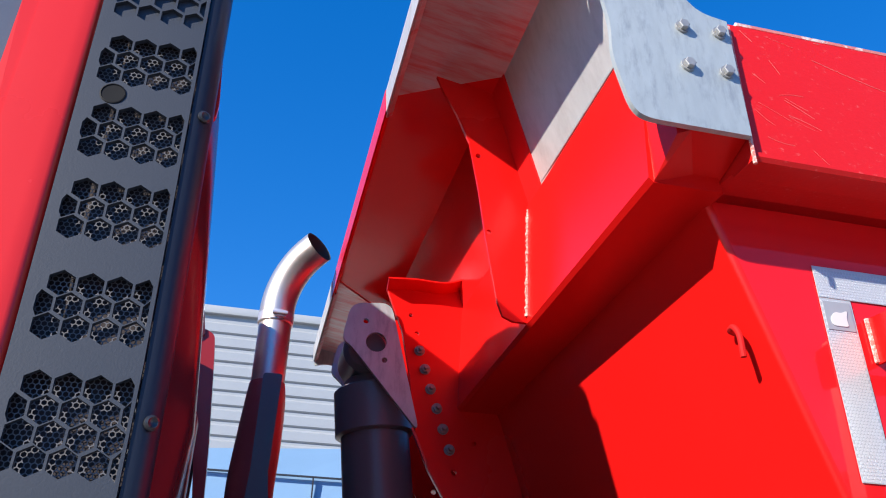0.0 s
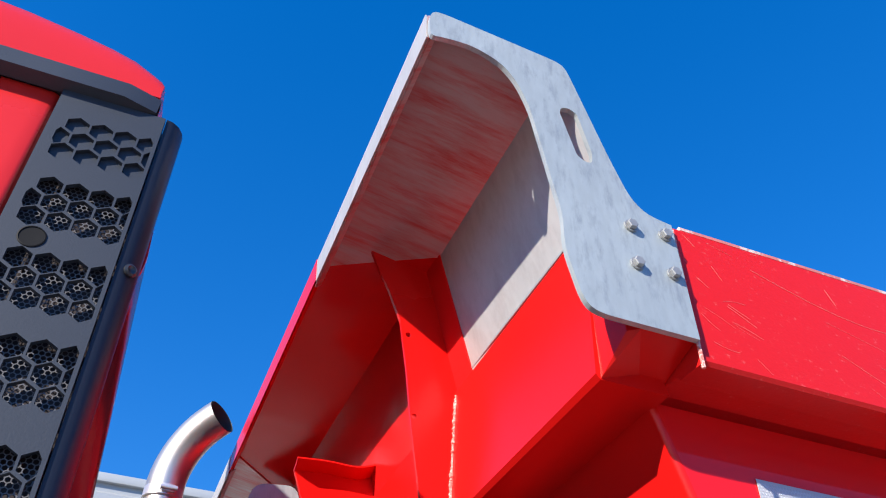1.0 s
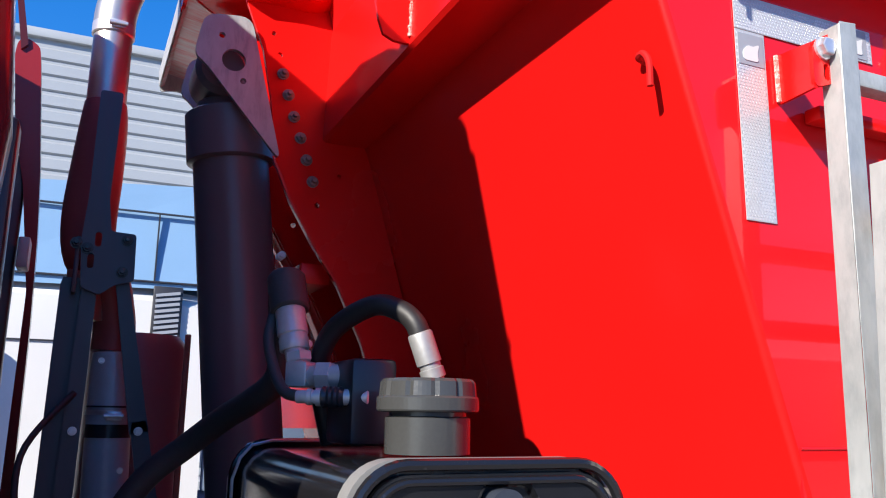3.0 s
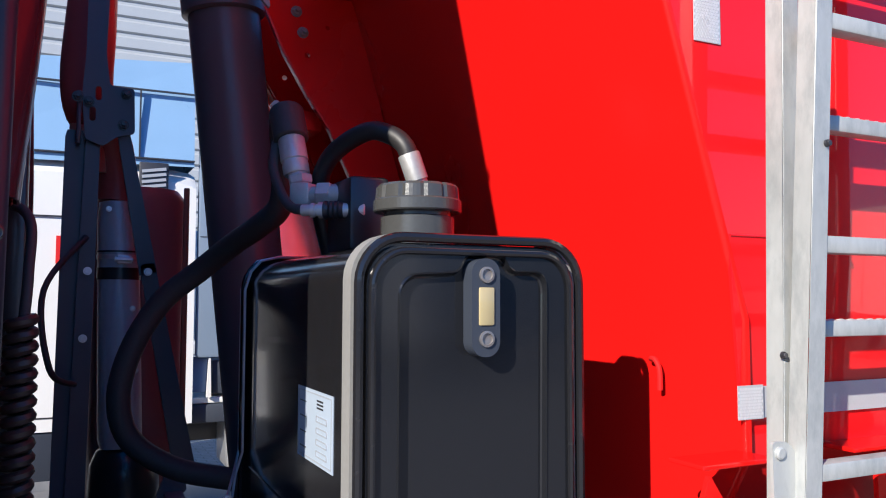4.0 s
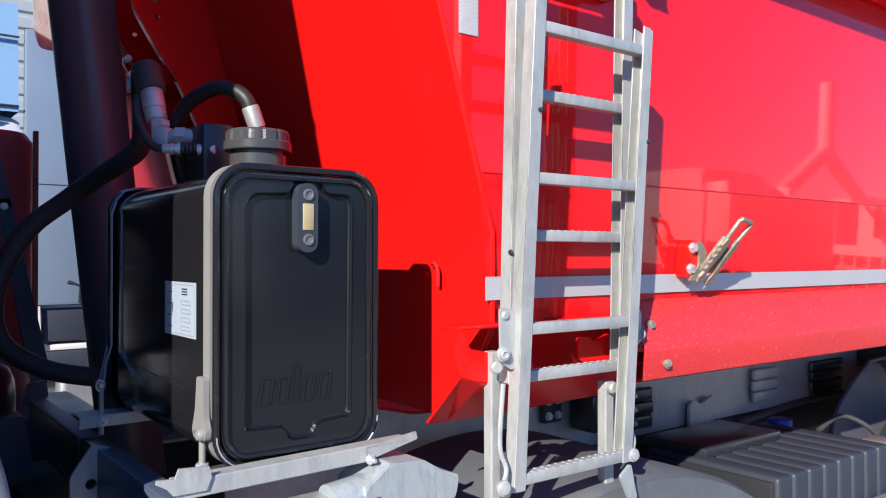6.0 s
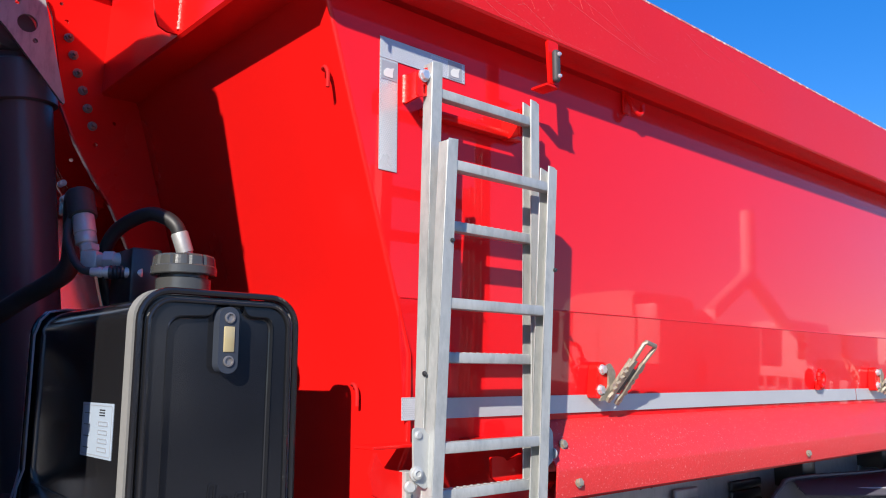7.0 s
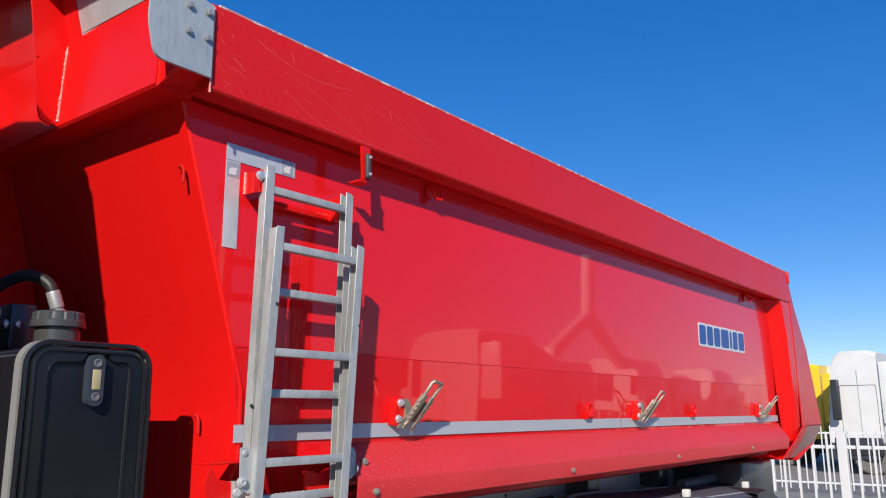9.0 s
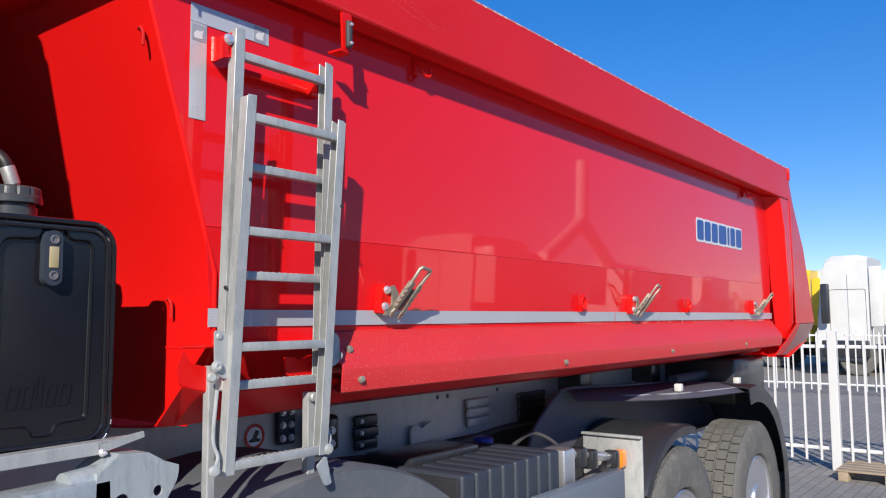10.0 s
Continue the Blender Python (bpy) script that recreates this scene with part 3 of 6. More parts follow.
# sill: dusty folded ledge along the bottom of the side wall
for f, d in ((lambda y: y, 1), (mirror_y, -1)):
    prof = [(1.012, 1.742), (1.000, 1.737), (0.965, 1.685), (0.928, 1.632), (0.926, 1.622), (0.935, 1.558), (0.948, 1.552), (1.05, 1.60)]
    bm = sheet(bmesh.new(), [[(x, f(y), z) for y, z in prof] for x in (1.345, 1.36, 2.2, 3.4, 4.6, 5.6, 6.10)], 0.006)
    sill = part("sill_ledge", bm, RED_DUST, body, "red folded sill ledge speckled with pale dust")
    for x, z in ((1.405, 1.683), (1.425, 1.592), (2.70, 1.585), (3.9, 1.59), (5.2, 1.59)):
        yy = f(0.93 if z < 1.63 else 0.962)
        bolt((x, yy, z), (0, -d, 0.25), sill, 0.009, stud=False, material=BRASSY)
    # red tabs in front of the sill, each under a narrow ledge
    for tab, x0, x1 in (([(0.806, 1.702), (0.829, 1.668), (0.905, 1.652), (0.920, 1.640), (0.920, 1.588), (0.832, 1.606), (0.800, 1.618), (0.790, 1.66)], 0.806, 0.94),
                        ([(1.133, 1.671), (1.167, 1.670), (1.185, 1.659), (1.232, 1.675), (1.240, 1.611), (1.167, 1.604), (1.135, 1.625)], 1.10, 1.34)):
        part("tab", plate(bmesh.new(), "y", f(0.945) - 0.004, f(0.945) + 0.004, soft_corners(tab, 0.004, 2)), RED, body, smooth=False)
        part("ledge", boxed(x0, x1, min(f(0.952), f(1.02)), max(f(0.952), f(1.02)), 1.704, 1.711, 0.002), RED, body, smooth=False)
    bm = sheet(bmesh.new(), [[(0.806, f(0.946), 1.617), (0.86, f(0.946), 1.602), (0.93, f(0.948), 1.592), (1.36, f(0.952), 1.600)],
                             [(0.802, f(1.05), 1.512), (0.86, f(1.06), 1.508), (0.94, f(1.06), 1.508), (1.36, f(1.06), 1.515)]], 0.006)
    part("lower_flap", bm, RED, body, "red underside sloping inwards below the tabs", smooth=False)

# rear post, rear corner and tailgate
WORN_GREY = mat("worn_grey_red_paint", (0.34, 0.20, 0.18), 0.5, grain=0.1, stain=0.2, dirt=(0.5, 0.06, 0.05), dirt_amount=0.6)
for f, d in ((lambda y: y, 1), (mirror_y, -1)):
    bm = bmesh.new()
    rows = []
    for z, xa, w in ((1.60, 6.22, 0.04), (1.72, 6.20, 0.09), (2.05, 6.13, 0.10), (2.45, 6.09, 0.10), (2.66, 6.02, 0.10), (2.70, 5.98, 0.10)):
        rows.append([(xa, f(YS + 0.004), z), (xa + 0.05, f(YS - w * 0.55), z), (xa + 0.10, f(YS - w), z), (6.36, f(YS - w - 0.004), z), (6.40 + (2.7 - z) * 0.05, f(YS + 0.06), z)])
    sheet(bm, rows, 0.006)
    post = part("rear_post", bm, RED, body)
    bm = bmesh.new()
    rows = [[(6.325, f(0.905), 2.945), (6.40, f(0.93), 2.945)], [(6.345, f(0.90), 2.70), (6.56, f(0.93), 2.70)], [(6.36, f(0.90), 2.35), (6.88, f(0.94), 2.35)],
            [(6.38, f(0.90), 1.95), (7.10, f(0.95), 1.95)], [(6.39, f(0.90), 1.72), (7.22, f(0.955), 1.72)]]
    sheet(bm, rows, 0.008)
    low = sheet(bmesh.new(), [[(6.52, f(0.903), 1.715), (7.21, f(0.957), 1.715)], [(6.40, f(0.93), 1.60), (6.95, f(0.96), 1.58)], [(6.25, f(0.98), 1.48), (6.48, f(1.0), 1.47)]], 0.008)
    part("chute_side", low, WORN_GREY, body, "worn greyish side of the tipping chute")
    flare = sheet(bmesh.new(), [[(6.39, f(0.899), 1.718), (6.53, f(0.902), 1.718)], [(6.22, f(0.928), 1.60), (6.41, f(0.929), 1.60)], [(6.06, f(0.98), 1.48), (6.26, f(0.979), 1.48)]], 0.008)
    part("chute_corner", flare, RED, body)
    part("rear_cheek", bm, RED_WORN, body, "red rear cheek widening to the tailgate")
    part("hinge_lug", boxed(6.31, 6.35, f(0.90) - 0.02, f(0.90) + 0.02, 2.86, 2.96, 0.006), RED, post)
    part("rear_tape", boxed(6.46, 6.54, f(0.925) - 0.002, f(0.925) + 0.002, 2.52, 2.60), TAPE, post, "silver reflective tape")
bm = bmesh.new()
rows = []
for z, x in ((2.945, 6.40), (2.70, 6.56), (2.35, 6.88), (1.95, 7.10), (1.72, 7.22), (1.58, 6.95), (1.46, 6.40)):
    rows.append([(x, y, z) for y in (0.955, 1.5, YC, mirror_y(1.5), mirror_y(0.955))])
sheet(bm, rows, 0.01)
part("tailgate", bm, RED, body)

# rubber stop on the rail, hooks under the rail, reflective tape, crest bar
tab = soft_corners([(1.296, 2.70), (1.337, 2.70), (1.337, 2.585), (1.302, 2.585)], 0.006, 2)
for f, d in ((lambda y: y, 1), (mirror_y, -1)):
    y = f(0.893)
    stop = part("stop_tab", plate(bmesh.new(), "y", y - 0.004, y + 0.004, tab), RED, body, smooth=False)
    part("tab_foot", boxed(1.29, 1.337, min(y - 0.004 * d, y + 0.05 * d), max(y - 0.004 * d, y + 0.05 * d), 2.577, 2.584, 0.002), RED, stop, smooth=False)
    bm = boxed(1.306, 1.328, y - 0.022 * d, y - 0.0045 * d, 2.588, 2.674, 0.008, 3)
    pad = part("rubber_pad", bm, RUBBER, stop, "black rubber bump stop")
    for z in (2.602, 2.660):
        bolt((1.317, y - 0.022 * d, z), (0, -d, 0), pad, 0.004, stud=False, name="screw")
    for x in (1.78, 5.50):
        pts = glide([(x - 0.008, f(0.99), 2.700), (x - 0.008, f(0.972), 2.665), (x - 0.002, f(0.964), 2.640), (x + 0.018, f(0.960), 2.632), (x + 0.032, f(0.960), 2.645), (x + 0.034, f(0.960), 2.665)], 5)
        part("tarp_hook", tubed(pts, 0.007, 8), RED, body)
        part("hook_plate", boxed(x - 0.022, x + 0.010, f(0.992) - 0.004, f(0.992) + 0.004, 2.635, 2.705, 0.002), RED, body)

# reflective tape with its honeycomb cells, and the plain side stripe
def honeycomb(bm, axis, w0, w1, u0, u1, v0, v1, pitch, hole=0.8):
    """Small hexagon pads on a grid, each its own raised cell."""
    row, v = 0, v0 + pitch * 0.55
    while v < v1 - pitch * 0.45:
        u = u0 + pitch * (0.55 if row % 2 == 0 else 1.05)
        while u < u1 - pitch * 0.45:
            hexa = circle(u, v, pitch * 0.577 * hole, 6, math.pi / 6)
            lo = [bm.verts.new(at_axis(axis, a, b, w0)) for a, b in hexa]
            hi = [bm.verts.new(at_axis(axis, a, b, w1)) for a, b in hexa]
            bm.faces.new(hi)
            for k in range(6):
                bm.faces.new((lo[k], lo[(k + 1) % 6], hi[(k + 1) % 6], hi[k]))
            u += pitch
        v += pitch * 0.866
        row += 1
    return bm


def taped(x0, x1, z0, z1, cells=True, y=0.9985):
    t = part("reflective_tape", boxed(x0, x1, y - 0.0006, y + 0.0004, z0, z1), TAPE, side_wall, "silver reflective tape with honeycomb cells" if cells else "plain silver reflective stripe", smooth=False)
    if cells:
        tagged(part("tape_cell", honeycomb(bmesh.new(), "y", y - 0.0006, y - 0.0010, x0, x1, z0, z1, 0.0052), TAPE_CELL, t, smooth=False), kind="stuff")
    return t


taped(0.846, 0.897, 2.302, 2.562)
corner = taped(0.846, 1.108, 2.563, 2.613)
for x, z in ((0.871, 2.535), (1.075, 2.588)):   # plain light crest shapes on the tape
    part("crest_patch", boxed(x - 0.022, x + 0.022, 0.9965, 0.9975, z - 0.022, z + 0.022), GREY_INK, corner, "grey patch", smooth=False)
    blob = soft_corners([(x - 0.014, z - 0.016), (x + 0.012, z - 0.016), (x + 0.010, z - 0.004), (x + 0.015, z + 0.010), (x + 0.002, z + 0.004), (x - 0.006, z + 0.006), (x - 0.016, z - 0.004)], 0.005, 3)
    part("crest_shape", plate(bmesh.new(), "y", 0.9955, 0.9963, blob), WHITE, corner, "plain pale crest shape", smooth=False)
taped(0.918, 0.968, 1.757, 1.806, True, 0.9998)
taped(0.969, 3.35, 1.757, 1.803, False, 1.0055)
taped(3.358, 6.12, 1.757, 1.803, False, 1.0055)

# blue block shapes of the maker's lettering, on a white outline
x = 4.535
for w in (0.116, 0.110, 0.116, 0.154, 0.042, 0.100, 0.122):
    out = soft_corners([(x - 0.014, 2.247), (x + w + 0.008, 2.247), (x + w + 0.014, 2.400), (x - 0.008, 2.400)], 0.02, 3)
    ins = soft_corners([(x, 2.262), (x + w - 0.006, 2.262), (x + w, 2.386), (x + 0.006, 2.386)], 0.018, 3)
    o = part("letter_outline", plate(bmesh.new(), "y", 0.9975, 0.9995, out), WHITE, side_wall, "white outline shape", smooth=False)
    part("letter_block", plate(bmesh.new(), "y", 0.9955, 0.9973, ins), BLUE_INK, o, "blue block shape", smooth=False)
    x += w + 0.020


# side latches and eyes along the bottom of the side wall
def latch(x, z, parent):
    y = YS + 0.005
    pl = soft_corners([(x - 0.045, z - 0.075), (x + 0.035, z - 0.075), (x + 0.02, z - 0.01), (x - 0.002, z + 0.025), (x - 0.03, z + 0.02)], 0.015, 3)
    base = part("latch_plate", plate(bmesh.new(), "y", y - 0.030, y - 0.001, pl), RED, parent, smooth=False)
    for bx, bz in ((x - 0.012, z + 0.002), (x - 0.022, z - 0.052)):
        bolt((bx, y - 0.03, bz), (0, -1, 0), base, 0.010, stud=False)
    m = Matrix.Translation((x + 0.030, y - 0.04, z - 0.05)) @ Matrix.Rotation(radians(34), 4, "X") @ Matrix.Rotation(radians(12), 4, "Y")
    lever = part("latch_lever", boxed(-0.016, 0.016, -0.002, 0.008, -0.02, 0.095, 0.002, m=m), BRASSY, base, "zinc-plated ratchet latch lever")
    for sd in (-1, 1):      # serrated cheeks, splayed a little, with a slotted leg
        edge = [(sd * (0.030 + (0.006 if k % 2 else -0.002)), -0.005 + 0.009 * k) for k in range(10)]
        c = [(sd * 0.015, 0.100), (sd * 0.013, 0.05), (sd * 0.017, 0.0), (sd * 0.013, -0.022), (sd * 0.017, -0.036), (sd * 0.029, -0.036), (sd * 0.033, -0.022)] + edge + [(sd * 0.030, 0.098)]
        bm = plate(bmesh.new(), "y", -0.020, -0.012, c, [circle(sd * 0.023, -0.022, 0.004, 8), circle(sd * 0.022, 0.045, 0.004, 8)])
        bmesh.ops.transform(bm, matrix=m, verts=bm.verts[:])
        part("ratchet_cheek", bm, BRASSY, lever, smooth=False)
    for q in (0.012, 0.038, 0.064):
        part("pawl", tubed([m @ Vector((-0.028, -0.008, q)), m @ Vector((0.028, -0.008, q))], 0.005, 8), DARKZINC, lever)
    # Black core added for the shade in the slot between the cheeks.
    part("slot_core", boxed(-0.012, 0.012, -0.014, -0.002, -0.005, 0.075, 0.002, m=m), DARK_INK, lever)
    hook = soft_corners([(x - 0.006, z + 0.010), (x + 0.018, z + 0.020), (x + 0.040, z - 0.005), (x + 0.034, z - 0.045), (x + 0.012, z - 0.078), (x - 0.035, z - 0.082), (x - 0.018, z - 0.066), (x + 0.006, z - 0.045), (x + 0.010, z - 0.015)], 0.006, 2)
    part("hook_plate", plate(bmesh.new(), "y", y - 0.037, y - 0.031, hook), BRASSY, base, smooth=False)
    loop = [m @ Vector(p) for p in ((-0.025, -0.012, 0.085), (-0.030, -0.014, 0.150), (-0.026, -0.014, 0.157), (0.026, -0.014, 0.157), (0.030, -0.014, 0.150), (0.025, -0.012, 0.085))]
    part("latch_loop", tubed(loop, 0.006, 8), BRASSY, lever)


for x in (1.605, 3.53, 5.60):
    latch(x, 1.868, side_wall)
for x in (2.98, 4.32):
    bm = bmesh.new()
    for k in range(13):
        a0, a1 = 2 * math.pi * k / 13, 2 * math.pi * (k + 1) / 13
        tube(bm, [(x + 0.022 * math.cos(q), YS - 0.016, 1.845 + 0.030 * math.sin(q)) for q in (a0, a1)], 0.009, 8)
    box(bm, x - 0.020, x + 0.020, YS - 0.014, YS + 0.004, 1.802, 1.835, 0.004)
    part("lashing_eye", bm, RED, side_wall)

# fixed red brackets that carry the ladder
bm = plate(bmesh.new(), "y", 0.9165, 0.9225, soft_corners([(0.888, 2.455), (0.926, 2.468), (0.926, 2.536), (0.888, 2.516)], 0.012, 4), [rounded(0.905, 0.914, 2.468, 2.490, 0.004, 3)])
br = part("ladder_bracket", bm, RED, side_wall, smooth=False)
part("bracket_web", sheet(bmesh.new(), [[(0.8885, 0.9195, 2.456), (0.8885, 0.9195, 2.516)], [(0.918, 0.999, 2.468), (0.918, 0.999, 2.537)]], 0.005), RED, br, smooth=False)
part("weld_bead", tubed([(0.916, 0.997, 2.470 + 0.011 * i) for i in range(7)], 0.004, 6), WELD, br)
bolt((0.906, 0.9165, 2.509), (0, -1, 0), br, 0.0105, stud=False)
bm = plate(bmesh.new(), "y", 0.932, 0.938, soft_corners([(1.235, 2.440), (1.300, 2.470), (1.300, 2.540), (1.235, 2.512)], 0.008, 3))
br = part("ladder_bracket", bm, RED, side_wall, smooth=False)
part("bracket_web", boxed(1.235, 1.241, 0.939, 0.999, 2.445, 2.515), RED, br, smooth=False)
part("bracket_rail", boxed(0.96, 1.29, 0.972, 0.998, 2.446, 2.466, 0.003), RED, side_wall)


# ---- ladder ----
ladder = thing("ladder", (1.07, 0.90, 1.40), "folding galvanised steel ladder hung on the red side wall", "ladder")


def stile(name, x, side, y, z0, z1, lean_x, lean_y, w=0.031, d=0.030):
    """A channel stile given at its top; it drifts by lean_x and lean_y for each metre down."""
    bm = channel(bmesh.new(), x - side * -0.0025, y, z0, z1, w, d, 0.004, side)
    bmesh.ops.bevel(bm, geom=[e for e in bm.edges if abs(e.verts[0].co.z - e.verts[1].co.z) > 0.2], offset=0.0012, segments=1, affect="EDGES")
    for v in bm.verts:
        if v.co.z > z1 - 0.01:      # the top corners are cut round
            v.co.z -= 0.006 if abs(v.co.x - x) < 0.006 else 0.0
        v.co.x += lean_x * (z1 - v.co.z)
        v.co.y += lean_y * (z1 - v.co.z)
    return part(name, bm, GALV_LADDER, ladder, smooth=False)


UP_Y, LOW_Y = 0.900, 0.847      # front faces of the two sections at their tops
stile("upper_stile", 0.9175, 1, UP_Y, 1.60, 2.545, -0.028, 0.0)
stile("upper_stile", 1.2725, -1, UP_Y, 1.60, 2.530, -0.022, 0.0)
s3 = stile("lower_stile", 0.9155, 1, LOW_Y, 1.392, 2.355, -0.031, 0.032)
stile("lower_stile", 1.2735, -1, LOW_Y, 1.400, 2.350, -0.040, 0.032)


def rung(name, x0, x1, y0, y1, z, teeth):
    """A rung of folded sheet; the toothed ones carry a row of raised studs on each edge of the tread."""
    bm = boxed(x0, x1, y0, y1, z - 0.023, z, 0.003)
    n = int((x1 - x0) / 0.020)
    for i in range(n if teeth else 0):
        u = x0 + (i + 0.5) * (x1 - x0) / n
        for v in (y0 + 0.006, y1 - 0.006):
            spun(bm, [(0.0046, 0), (0.0040, 0.0012), (0.0018, 0.0017)], Matrix.Translation((u, v, z - 0.0004)), 8)
    return part(name, bm, GALV_LADDER, ladder)


for z in (2.486, 2.190, 1.902, 1.619):
    k = 2.54 - z
    rung("upper_rung", 0.922 - 0.028 * k, 1.268 - 0.022 * k, UP_Y + 0.002, UP_Y + 0.027, z, z < 2.4)
for z in (2.311, 2.014, 1.718, 1.424):
    k = 2.355 - z
    rung("lower_rung", 0.920 - 0.031 * k, 1.269 - 0.040 * k, LOW_Y + 0.002 + 0.032 * k, LOW_Y + 0.028 + 0.032 * k, z, z < 1.5)
# hinge plates between the sections, with their rivets and pivots
hinge = soft_corners([(0.856, 1.750), (0.884, 1.748), (0.912, 1.718), (0.912, 1.643), (0.886, 1.628), (0.858, 1.646)], 0.008, 3)
hp = part("hinge_plate", plate(bmesh.new(), "y", 0.884, 0.889, hinge), GALV_LADDER, ladder, smooth=False)
bm = bmesh.new()
spun(bm, [(0.0085, 0), (0.0085, 0.003), (0.006, 0.005)], along((0.868, 0.884, 1.735), (0, -1, 0)), 16)
part("rivet", bm, GALV_LADDER, hp)
bm = bmesh.new()
spun(bm, [(0.0145, 0), (0.0145, 0.005), (0.011, 0.006), (0.011, 0.011), (0.006, 0.013), (0.005, 0.010)], along((0.862, 0.884, 1.661), (-0.2, -1, 0)), 20)
part("pivot", bm, GALV_LADDER, hp)
bm = bmesh.new()
spun(bm, [(0.013, 0), (0.013, 0.006), (0.009, 0.010)], along((0.860, 0.900, 1.634), (-0.4, -1, 0)), 16)
part("bolt", bm, GALV_LADDER, hp)
hinge = soft_corners([(1.262, 1.735), (1.318, 1.735), (1.333, 1.718), (1.333, 1.652), (1.312, 1.638), (1.262, 1.638)], 0.008, 3)
hp = part("hinge_plate", plate(bmesh.new(), "y", 0.930, 0.935, hinge), GALV_LADDER, ladder, smooth=False)
bm = bmesh.new()
spun(bm, [(0.0125, 0), (0.0125, 0.004), (0.009, 0.008)], along((1.333, 0.932, 1.668), (1, -0.2, 0)), 16)
part("bolt", bm, GALV_LADDER, hp)
part("rear_rail", boxed(0.874, 0.898, 0.930, 0.955, 1.00, 1.66, 0.003), GALV_LADDER, ladder, smooth=False)
part("rear_rail", boxed(1.209, 1.237, 0.930, 0.955, 1.00, 1.57, 0.003), GALV_LADDER, ladder, smooth=False)
bm = bmesh.new()
spun(bm, [(0.014, 0), (0.014, 0.012), (0.010, 0.016)], along((1.222, 0.930, 1.556), (0, -1, 0)), 16)
part("bolt", bm, GALV_LADDER, ladder)
for x, y, z in ((0.846, 0.866, 1.412), (1.238, 0.880, 1.413)):
    rod = glide([(x + 0.028, y + 0.030, z + 0.19), (x + 0.014, y + 0.024, z + 0.075), (x + 0.020, y + 0.012, z + 0.03), (x + 0.006, y + 0.006, z + 0.004)], 5)
    part("stay_rod", tubed(rod, 0.005, 8), GALV_LADDER, ladder)
    bm = bmesh.new()
    spun(bm, [(0.015, 0), (0.015, 0.006), (0.010, 0.008), (0.010, 0.013), (0.005, 0.014)], along((x, y, z), (-0.25, -1, 0)), 18)
    part("foot_pivot", bm, GALV_LADDER, ladder)
foot = soft_corners([(1.196, 1.372), (1.230, 1.395), (1.250, 1.318), (1.228, 1.313)], 0.006, 2)
part("foot_catch", plate(bmesh.new(), "y", 0.876, 0.884, foot), GALV, ladder, smooth=False)
for x, y, z in ((0.884, UP_Y, 1.857), (0.921, LOW_Y, 2.134), (1.247, UP_Y, 1.83), (1.25, LOW_Y, 2.1)):
    bolt((x + 0.012, y + (0.0 if y == UP_Y else 0.007), z), (0, -1, 0), s3, 0.0035, stud=False, material=DARK_INK, name="rivet")


# ---- oil tank behind the cab ----
tank = thing("oil_tank", (0.522, 1.37, 1.482), "black steel oil tank strapped on a galvanised frame", "oil tank")
TX0, TX1, TZ0, TZ1, TY0, TY1 = 0.362, 0.683, 1.482, 2.007, 1.052, 1.715
bm = plate(bmesh.new(), "y", TY0 + 0.017, TY1, rounded(TX0 + 0.006, TX1 - 0.006, TZ0 + 0.004, TZ1 - 0.006, 0.052, 8))
shell = part("shell", bm, TANK, tank, "gloss black tank shell mirroring its surroundings")
bm = bmesh.new()   # rolled rims at both ends


def rim_loop(u0, u1, v0, v1, r, y, rad):
    pts = [(u, y, v) for u, v in rounded(u0, u1, v0, v1, r, 8)]
    ring = bmesh.new()
    n = len(pts)
    loops = []
    for i in range(n):
        p, d = Vector(pts[i]), (Vector(pts[(i + 1) % n]) - Vector(pts[i - 1])).normalized()
        a = Vector((0, 1, 0))
        b = d.cross(a)
        loops.append([ring.verts.new(p + (a * math.cos(2 * math.pi * k / 8) + b * math.sin(2 * math.pi * k / 8)) * rad) for k in range(8)])
    for i in range(n):
        for k in range(8):
            ring.faces.new((loops[i][k], loops[i][(k + 1) % 8], loops[(i + 1) % n][(k + 1) % 8], loops[(i + 1) % n][k]))
    return ring


part("front_rim", rim_loop(TX0, TX1, TZ0, TZ1, 0.058, TY0 + 0.004, 0.0065), TANK, tank)
part("front_rim", rim_loop(TX0 + 0.017, TX1 - 0.017, TZ0 + 0.017, TZ1 - 0.017, 0.046, TY0 + 0.001, 0.0045), TANK, tank)
part("back_rim", rim_loop(TX0, TX1, TZ0, TZ1, 0.058, TY1, 0.0065), TANK, tank)
ring = rounded(TX0 - 0.001, TX1 + 0.001, TZ0 - 0.001, TZ1 + 0.001, 0.059, 8)
for a, b in ((18, 26), (27, 33), (34, 36)):
    part("worn_edge", tubed([(u, TY0 - 0.003, v) for u, v in ring[a:b]], 0.0014, 6), ZINC, tank, "bare scuffed metal on the rim")
# pressed front: stepped panel with a bay for the gauge and one below
prof = [(0.412, 1.542), (0.488, 1.540), (0.498, 1.515), (0.545, 1.515), (0.555, 1.540), (0.628, 1.545), (0.632, 1.955), (0.622, 1.968), (0.575, 1.968),
        (0.565, 1.99), (0.508, 1.99), (0.498, 1.966), (0.428, 1.962), (0.413, 1.945)]
prof = soft_corners(prof, 0.012, 4)
cx, cz = 0.522, 1.75
bm = bmesh.new()
rows = []
outer = rounded(TX0 + 0.01, TX1 - 0.01, TZ0 + 0.01, TZ1 - 0.01, 0.05, 8)
plate(bm, "y", TY0 + 0.004, TY0 + 0.012, outer, [prof])
